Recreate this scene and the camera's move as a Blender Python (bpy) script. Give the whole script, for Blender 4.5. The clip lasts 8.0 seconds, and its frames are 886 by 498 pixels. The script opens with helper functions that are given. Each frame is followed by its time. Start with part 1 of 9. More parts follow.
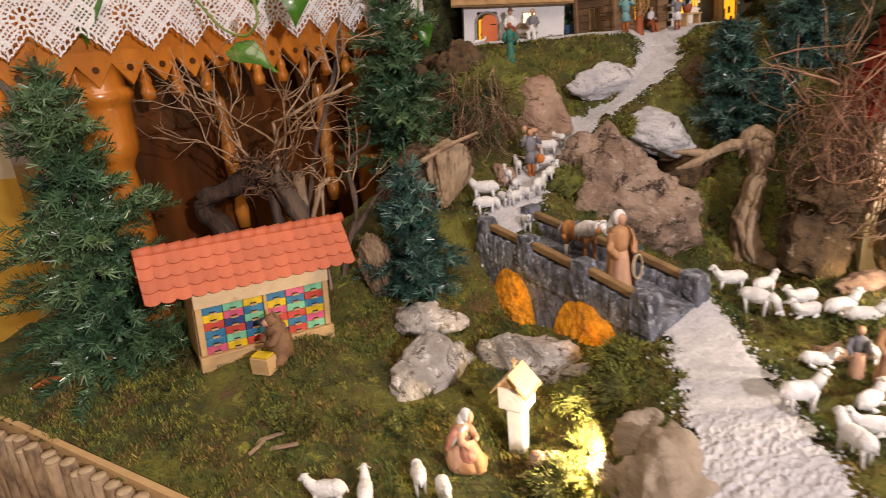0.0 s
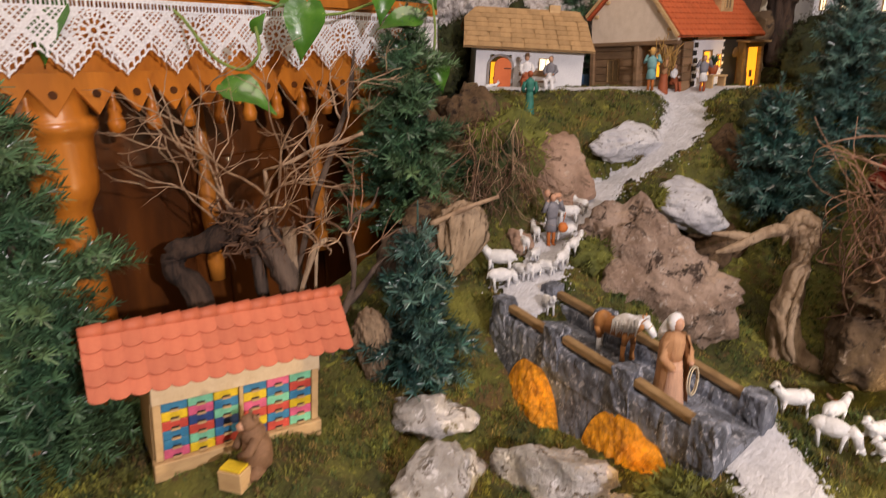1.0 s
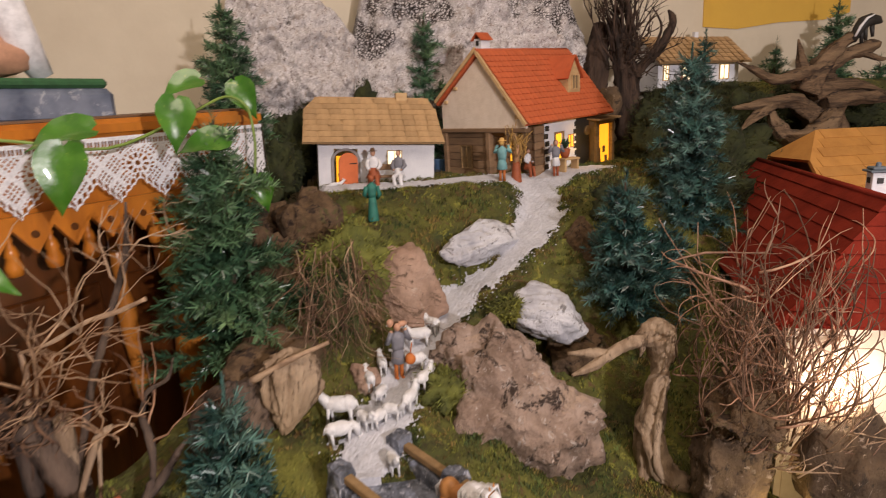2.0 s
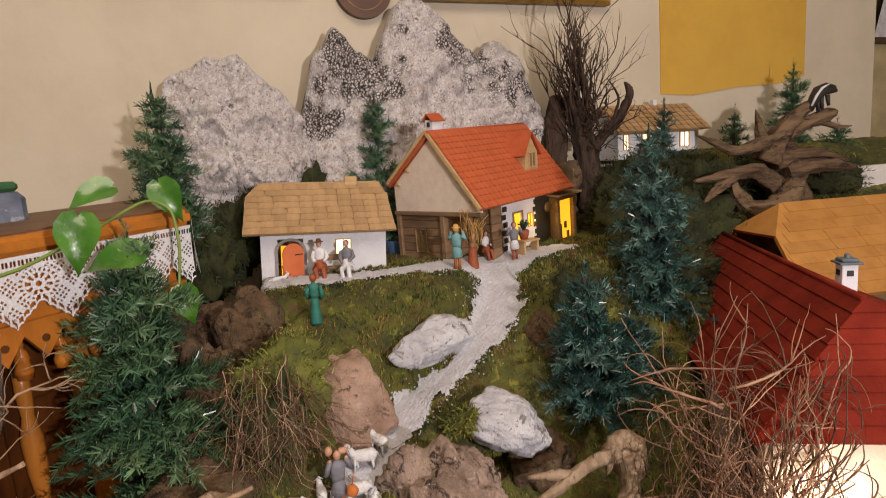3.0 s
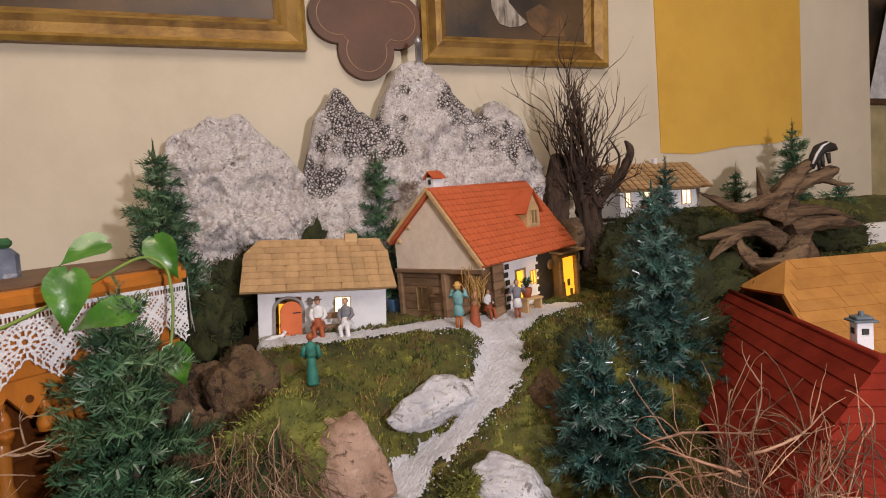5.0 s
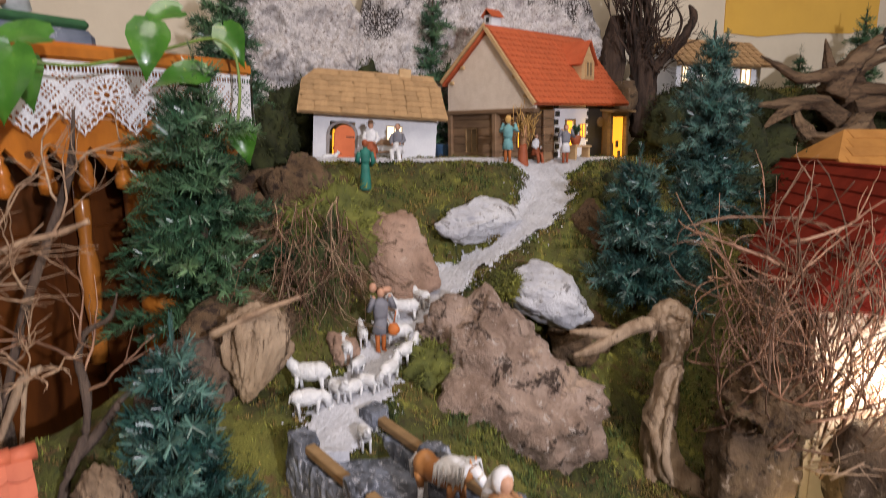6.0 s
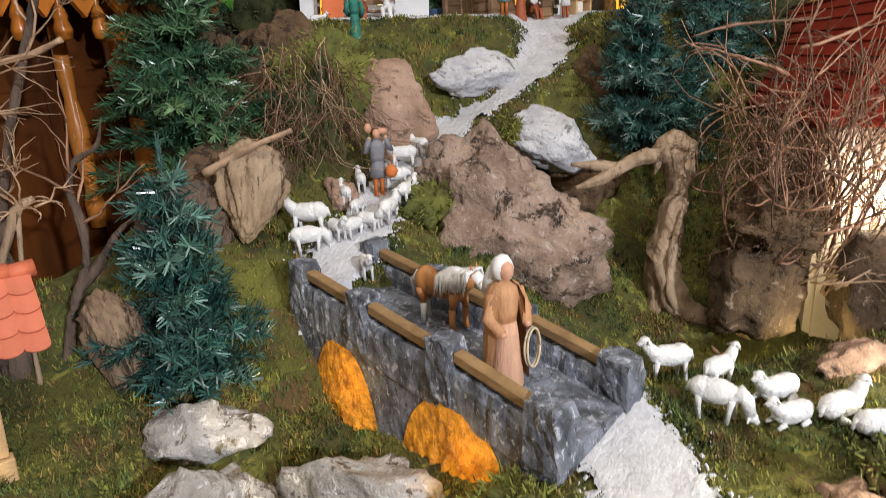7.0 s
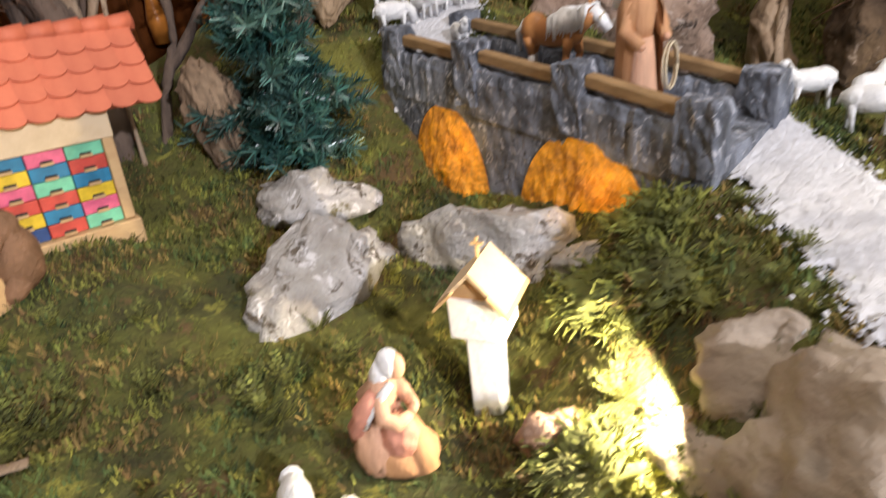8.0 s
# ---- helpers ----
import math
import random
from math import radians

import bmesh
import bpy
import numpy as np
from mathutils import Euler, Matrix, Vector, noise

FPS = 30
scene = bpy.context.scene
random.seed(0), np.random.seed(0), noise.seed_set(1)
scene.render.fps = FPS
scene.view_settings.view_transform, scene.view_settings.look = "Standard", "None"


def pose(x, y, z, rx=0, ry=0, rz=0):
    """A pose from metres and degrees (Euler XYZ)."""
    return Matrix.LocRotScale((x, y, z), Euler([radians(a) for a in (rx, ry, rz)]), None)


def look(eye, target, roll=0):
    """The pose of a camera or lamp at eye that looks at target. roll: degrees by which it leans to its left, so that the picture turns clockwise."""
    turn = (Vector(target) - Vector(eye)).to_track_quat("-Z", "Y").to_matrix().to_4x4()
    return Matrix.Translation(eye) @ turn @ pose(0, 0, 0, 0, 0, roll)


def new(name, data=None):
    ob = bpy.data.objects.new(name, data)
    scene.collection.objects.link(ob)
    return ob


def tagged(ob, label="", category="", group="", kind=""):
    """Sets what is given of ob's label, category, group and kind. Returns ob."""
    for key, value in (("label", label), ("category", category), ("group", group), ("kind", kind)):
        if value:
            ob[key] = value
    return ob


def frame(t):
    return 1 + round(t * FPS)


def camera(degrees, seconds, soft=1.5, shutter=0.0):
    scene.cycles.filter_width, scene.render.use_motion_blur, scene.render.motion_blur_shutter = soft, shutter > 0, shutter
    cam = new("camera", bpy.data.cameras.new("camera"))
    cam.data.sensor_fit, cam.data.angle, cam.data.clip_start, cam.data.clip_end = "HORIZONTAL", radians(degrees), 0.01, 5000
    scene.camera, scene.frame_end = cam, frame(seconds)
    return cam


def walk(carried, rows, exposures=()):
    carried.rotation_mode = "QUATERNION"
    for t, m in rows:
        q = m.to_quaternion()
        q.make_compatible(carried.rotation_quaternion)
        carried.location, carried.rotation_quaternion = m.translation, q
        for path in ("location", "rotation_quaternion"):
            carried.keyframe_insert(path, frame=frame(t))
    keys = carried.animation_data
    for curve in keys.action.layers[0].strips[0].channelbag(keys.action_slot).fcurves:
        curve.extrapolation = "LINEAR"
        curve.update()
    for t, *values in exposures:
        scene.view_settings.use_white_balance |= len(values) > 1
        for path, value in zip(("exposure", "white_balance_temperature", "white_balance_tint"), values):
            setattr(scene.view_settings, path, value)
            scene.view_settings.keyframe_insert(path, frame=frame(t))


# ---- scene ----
cam = camera(71.0, 8.0, soft=0.9, shutter=0.3)
PATH = [
    (0, (0.317, 0.488, 0.921), (0.292, 2.391, 0.308), -5.1),
    (0.5, (0.229, 0.601, 0.907), (0.19, 2.501, 0.285), -3.6),
    (1, (0.237, 0.682, 0.966), (0.333, 2.603, 0.417), -0.1),
    (1.5, (0.307, 0.753, 1.048), (0.621, 2.662, 0.543), -2.4),
    (2, (0.382, 0.836, 1.105), (0.787, 2.742, 0.655), -2.3),
    (2.2, (0.405, 0.871, 1.124), (0.86, 2.768, 0.684), -2.8),
    (3.3, (0.4838, 0.9379, 1.2045), (0.9789, 2.8574, 0.9374), -3.70),
    (3.5, (0.492, 0.944, 1.21), (0.986, 2.866, 0.96), -4.1),
    (4, (0.475, 0.983, 1.224), (1.058, 2.889, 1.059), -3.5),
    (4.2, (0.489, 0.987, 1.223), (1.078, 2.894, 1.099), -4.0),
    (5.3, (0.462, 0.942, 1.146), (0.933, 2.882, 1.017), -3.5),
    (5.5, (0.45, 0.936, 1.11), (0.915, 2.873, 0.932), -3.5),
    (6, (0.423, 0.908, 0.966), (0.806, 2.841, 0.623), 0.3),
    (6.5, (0.428, 0.903, 0.886), (0.77, 2.803, 0.361), -0.6),
    (7, (0.431, 0.897, 0.837), (0.778, 2.776, 0.248), -2.4),
    (7.5, (0.405, 0.872, 0.77), (0.698, 2.71, 0.037), -5.8),
    (8, (0.323, 0.889, 0.689), (0.534, 2.663, -0.211), -6.9),
]
walk(cam, [(t, look(eye, target, roll)) for t, eye, target, roll in PATH], [(0, -0.3, 6850, 19), (1.5, -0.23, 6550, 19), (4.0, -0.23, 6550, 15), (5.5, -0.15, 6050, 18), (6.0, -0.15, 5900, 15), (6.5, -0.04, 5800, 10), (7.0, 0.02, 5800, 7), (7.5, 0.03, 5800, 8), (8, 0.02, 5800, 11)])

# ---- light ----
world = bpy.data.worlds.new("world")
scene.world = world
world.use_nodes = True
world.node_tree.nodes["Background"].inputs[0].default_value = (1.0, 0.80, 0.58, 1)
world.node_tree.nodes["Background"].inputs[1].default_value = 0.05
scene.view_settings.exposure = 0.0


def lamp(name, kind, eye, target, energy, colour, size, cone=None, blend=0.6):
    data = bpy.data.lights.new(name, kind)
    data.energy, data.color = energy, colour
    if kind == "AREA":
        data.size = size
    else:
        data.shadow_soft_size = size
    if kind == "SPOT":
        data.spot_size, data.spot_blend = radians(cone), blend
    ob = new(name, data)
    ob.matrix_world = look(eye, target)
    return ob


lamp("ceiling_lamp", "AREA", (0.7, 0.5, 3.15), (0.7, 1.2, 0.0), 54.0, (1.0, 0.85, 0.68), 1.6)
lamp("front_spot", "SPOT", (1.40, -0.90, 1.54), (0.95, 2.1, 0.78), 275.0, (1.0, 0.94, 0.92), 0.035, 130, 0.3)
lamp("meadow_lamp", "SPOT", (0.484, 1.172, 0.428), (0.440, 1.188, 0.395), 5.0, (1.0, 0.78, 0.45), 0.002, 166, 0.25)
lamp("flock_spot", "SPOT", (0.985, 1.15, 0.60), (0.83, 1.15, 0.46), 5.2, (1.0, 0.84, 0.60), 0.004, 80, 0.6)
lamp("pasture_spot", "SPOT", (1.02, 1.30, 0.56), (0.89, 1.36, 0.51), 1.6, (1.0, 0.84, 0.56), 0.008, 110, 0.5)
lamp("hut_lamp", "POINT", (1.195, 1.600, 0.622), (1.2, 1.7, 0.6), 1.4, (1.0, 0.84, 0.58), 0.012)
lamp("rock_lamp", "POINT", (1.070, 1.575, 0.436), (1.0, 1.58, 0.42), 0.30, (1.0, 0.76, 0.36), 0.004)
lamp("arch_lamp_a", "POINT", (0.418, 1.545, 0.475), (0, 0, 0), 0.05, (1.0, 0.46, 0.015), 0.002)
lamp("arch_lamp_b", "POINT", (0.520, 1.390, 0.462), (0, 0, 0), 0.05, (1.0, 0.46, 0.015), 0.002)
lamp("side_room_lamp", "POINT", (1.165, 2.47, 0.99), (0, 0, 0), 0.10, (1.0, 0.55, 0.08), 0.01)


# ---- mesh helpers ----
def thing(name, place, label, category, group="", turn=0.0, tilt=(0.0, 0.0)):
    ob = new(name)
    ob.empty_display_size = 0.02
    ob.matrix_world = pose(*place, tilt[0], tilt[1], turn)
    return tagged(ob, label, category, group)


def to_mesh(name, bm, materials, smooth_faces=False):
    mesh = bpy.data.meshes.new(name)
    bm.normal_update()
    bm.to_mesh(mesh)
    bm.free()
    for m in materials if isinstance(materials, (list, tuple)) else [materials]:
        mesh.materials.append(m)
    if smooth_faces:
        mesh.polygons.foreach_set("use_smooth", [True] * len(mesh.polygons))
    return mesh


def part(name, bm, material, parent, label="", smooth_faces=False):
    ob = new(name, to_mesh(name, bm, material, smooth_faces))
    ob.parent = parent
    return tagged(ob, label)


def solid(name, bm, material, place, label, category, group="", turn=0.0, kind="", smooth_faces=False, tilt=(0.0, 0.0)):
    ob = new(name, to_mesh(name, bm, material, smooth_faces))
    ob.matrix_world = pose(*place, tilt[0], tilt[1], turn)
    return tagged(ob, label, category, group, kind)


def shared(name, mesh, parent, m, label=""):
    ob = new(name, mesh)
    ob.parent = parent
    ob.matrix_basis = m
    return tagged(ob, label)


def box(bm, c, s, bevel=0.0, mat=0, m=None):
    made = bmesh.ops.create_cube(bm, size=1.0)
    verts = made["verts"]
    bmesh.ops.scale(bm, vec=s, verts=verts)
    faces = list({f for v in verts for f in v.link_faces})
    if bevel:
        edges = list({e for v in verts for e in v.link_edges})
        done = bmesh.ops.bevel(bm, geom=edges, offset=bevel, segments=1, affect="EDGES", profile=0.5)
        verts = list({v for f in done["faces"] for v in f.verts} | {v for v in verts if v.is_valid})
        faces = list({f for v in verts for f in v.link_faces})
    if m is not None:
        bmesh.ops.transform(bm, matrix=m, verts=verts)
    bmesh.ops.translate(bm, vec=c, verts=verts)
    for f in faces:
        f.material_index = mat
    return verts


def prism(bm, poly, low, high, axis="z", mat=0):
    """A polygon drawn out along one axis from low to high."""
    def at(a, b, h):
        return {"z": (a, b, h), "y": (a, h, b), "x": (h, a, b)}[axis]
    lower = [bm.verts.new(at(a, b, low)) for a, b in poly]
    upper = [bm.verts.new(at(a, b, high)) for a, b in poly]
    n = len(poly)
    faces = [bm.faces.new(lower[::-1]), bm.faces.new(upper)]
    for i in range(n):
        faces.append(bm.faces.new((lower[i], lower[(i + 1) % n], upper[(i + 1) % n], upper[i])))
    for f in faces:
        f.material_index = mat
    bmesh.ops.recalc_face_normals(bm, faces=faces)


def slab(bm, corners, thick, mat=0):
    """A plate over four corners, with its thickness below."""
    p = [Vector(c) for c in corners]
    n = (p[1] - p[0]).cross(p[-1] - p[0]).normalized() * thick
    top = [bm.verts.new(c) for c in p]
    low = [bm.verts.new(c - n) for c in p]
    k = len(p)
    faces = [bm.faces.new(top), bm.faces.new(low[::-1])]
    for i in range(k):
        faces.append(bm.faces.new((top[i], low[i], low[(i + 1) % k], top[(i + 1) % k])))
    for f in faces:
        f.material_index = mat


def tube(bm, pts, radii, sides=6, mat=0, flat=1.0):
    """A tapered tube along points."""
    pts = [Vector(p) for p in pts]
    if not isinstance(radii, (list, tuple)):
        radii = [radii] * len(pts)
    rings = []
    ref = Vector((0.31, 0.17, 0.93))
    for i, p in enumerate(pts):
        d = (pts[min(i + 1, len(pts) - 1)] - pts[max(i - 1, 0)])
        d = d.normalized() if d.length > 1e-9 else Vector((0, 0, 1))
        a = d.cross(ref)
        a = a.normalized() if a.length > 1e-4 else d.cross(Vector((1, 0, 0))).normalized()
        b = d.cross(a)
        rings.append([bm.verts.new(p + radii[i] * (a * math.cos(q) + b * math.sin(q) * flat)) for q in [2 * math.pi * k / sides for k in range(sides)]])
    for r, s in zip(rings, rings[1:]):
        for k in range(sides):
            f = bm.faces.new((r[k], r[(k + 1) % sides], s[(k + 1) % sides], s[k]))
            f.material_index, f.smooth = mat, True
    for r in (rings[0][::-1], rings[-1]):
        bm.faces.new(r).material_index = mat


def lathe(bm, profile, n=16, mat=0, c=(0, 0, 0), squash=1.0):
    """A turned shape: (radius, height) rows round the z axis."""
    rings = [[bm.verts.new((c[0] + max(r, 1e-5) * math.cos(2 * math.pi * k / n), c[1] + squash * max(r, 1e-5) * math.sin(2 * math.pi * k / n), c[2] + z)) for k in range(n)] for r, z in profile]
    for r, s in zip(rings, rings[1:]):
        for k in range(n):
            f = bm.faces.new((r[k], r[(k + 1) % n], s[(k + 1) % n], s[k]))
            f.material_index, f.smooth = mat, True
    bm.faces.new(rings[0][::-1]).material_index = mat
    bm.faces.new(rings[-1]).material_index = mat


def ball(bm, c, r, mat=0, detail=2, rough=0.0, seed=0.0, m=None):
    made = bmesh.ops.create_icosphere(bm, subdivisions=detail, radius=1.0)
    r = Vector(r) if not isinstance(r, float) else Vector((r, r, r))
    for v in made["verts"]:
        k = 1 + rough * noise.noise(v.co * 2.3 + Vector((seed, seed * 1.7, 3.1))) + rough * 0.5 * noise.noise(v.co * 5.1 + Vector((seed, 0, 1)))
        v.co = Vector((v.co.x * r.x * k, v.co.y * r.y * k, v.co.z * r.z * k))
        if m is not None:
            v.co = m @ v.co
        v.co += Vector(c)
    for f in {f for v in made["verts"] for f in v.link_faces}:
        f.material_index, f.smooth = mat, True


# ---- materials ----
def material(name, colour, rough=0.6, second=None, scale=30.0, mix=0.5, bump=0.0, bump_scale=120.0, metal=0.0, third=None, patch=6.0, spread=0.10, stretch=(1, 1, 1), random_tint=0.0, coat=0.0, sheen=0.0, spots=()):
    """Base colour with grain, larger patches and fine relief."""
    mat = bpy.data.materials.new(name)
    mat.use_nodes = True
    nt = mat.node_tree
    n, l = nt.nodes, nt.links
    bsdf = n["Principled BSDF"]
    bsdf.inputs["Roughness"].default_value = rough
    bsdf.inputs["Metallic"].default_value = metal
    bsdf.inputs["Coat Weight"].default_value = coat
    bsdf.inputs["Sheen Weight"].default_value = sheen
    co = n.new("ShaderNodeTexCoord")
    mp = n.new("ShaderNodeMapping")
    mp.inputs["Scale"].default_value = stretch
    l.new(co.outputs["Object"], mp.inputs["Vector"])
    second = second or tuple(c * 0.72 for c in colour)
    third = third or tuple(min(1, c * 1.18) for c in colour)
    fine = n.new("ShaderNodeTexNoise")
    fine.inputs["Scale"].default_value, fine.inputs["Detail"].default_value, fine.inputs["Roughness"].default_value = scale, 5, 0.65
    l.new(mp.outputs[0], fine.inputs["Vector"])
    ramp = n.new("ShaderNodeValToRGB")
    ramp.color_ramp.elements[0].position, ramp.color_ramp.elements[1].position = 0.5 - spread - 0.05 * mix, 0.5 + spread
    ramp.color_ramp.elements[0].color, ramp.color_ramp.elements[1].color = (*second, 1), (*colour, 1)
    l.new(fine.outputs["Fac"], ramp.inputs[0])
    wide = n.new("ShaderNodeTexNoise")
    wide.inputs["Scale"].default_value, wide.inputs["Detail"].default_value = patch, 3
    l.new(mp.outputs[0], wide.inputs["Vector"])
    ramp2 = n.new("ShaderNodeValToRGB")
    ramp2.color_ramp.elements[0].position, ramp2.color_ramp.elements[1].position = 0.42, 0.68
    ramp2.color_ramp.elements[0].color, ramp2.color_ramp.elements[1].color = (0, 0, 0, 1), (mix, mix, mix, 1)
    l.new(wide.outputs["Fac"], ramp2.inputs[0])
    blend = n.new("ShaderNodeMixRGB")
    l.new(ramp2.outputs[0], blend.inputs[0])
    l.new(ramp.outputs[0], blend.inputs[1])
    blend.inputs[2].default_value = (*third, 1)
    out = blend.outputs[0]
    for size, edge, tone in spots:
        speck = n.new("ShaderNodeTexNoise")
        speck.inputs["Scale"].default_value, speck.inputs["Detail"].default_value, speck.inputs["Roughness"].default_value = size, 6, 0.72
        speck.inputs["Distortion"].default_value = 0.6
        l.new(mp.outputs[0], speck.inputs["Vector"])
        cut = n.new("ShaderNodeValToRGB")
        cut.color_ramp.elements[0].position, cut.color_ramp.elements[1].position = edge, edge + 0.05
        l.new(speck.outputs["Fac"], cut.inputs[0])
        lay = n.new("ShaderNodeMixRGB")
        l.new(cut.outputs[0], lay.inputs[0])
        l.new(out, lay.inputs[1])
        lay.inputs[2].default_value = (*tone, 1)
        out = lay.outputs[0]
    if random_tint:
        info = n.new("ShaderNodeObjectInfo")
        rmp = n.new("ShaderNodeMapRange")
        rmp.inputs["To Min"].default_value, rmp.inputs["To Max"].default_value = 1 - random_tint, 1 + random_tint
        l.new(info.outputs["Random"], rmp.inputs["Value"])
        hsv = n.new("ShaderNodeHueSaturation")
        l.new(rmp.outputs[0], hsv.inputs["Value"])
        l.new(out, hsv.inputs["Color"])
        out = hsv.outputs[0]
    l.new(out, bsdf.inputs["Base Color"])
    if bump:
        grain = n.new("ShaderNodeTexNoise")
        grain.inputs["Scale"].default_value, grain.inputs["Detail"].default_value, grain.inputs["Roughness"].default_value = bump_scale, 6, 0.62
        l.new(mp.outputs[0], grain.inputs["Vector"])
        b = n.new("ShaderNodeBump")
        b.inputs["Strength"].default_value, b.inputs["Distance"].default_value = min(1.0, bump), 0.004 * max(1.0, bump)
        l.new(grain.outputs["Fac"], b.inputs["Height"])
        l.new(b.outputs[0], bsdf.inputs["Normal"])
    return mat


def glowing(name, colour, strength):
    mat = bpy.data.materials.new(name)
    mat.use_nodes = True
    bsdf = mat.node_tree.nodes["Principled BSDF"]
    bsdf.inputs["Base Color"].default_value = (*colour, 1)
    bsdf.inputs["Emission Color"].default_value = (*colour, 1)
    bsdf.inputs["Emission Strength"].default_value = strength
    return mat


def island_tint(mat, low, high):
    """Varies the brightness piece by piece in a joined mesh."""
    nt = mat.node_tree
    bsdf = nt.nodes["Principled BSDF"]
    link = bsdf.inputs["Base Color"].links[0]
    src = link.from_socket
    geo = nt.nodes.new("ShaderNodeNewGeometry")
    rmp = nt.nodes.new("ShaderNodeMapRange")
    rmp.inputs["To Min"].default_value, rmp.inputs["To Max"].default_value = low, high
    nt.links.new(geo.outputs["Random Per Island"], rmp.inputs["Value"])
    hsv = nt.nodes.new("ShaderNodeHueSaturation")
    nt.links.new(rmp.outputs[0], hsv.inputs["Value"])
    nt.links.new(src, hsv.inputs["Color"])
    nt.links.new(hsv.outputs[0], bsdf.inputs["Base Color"])
    return mat


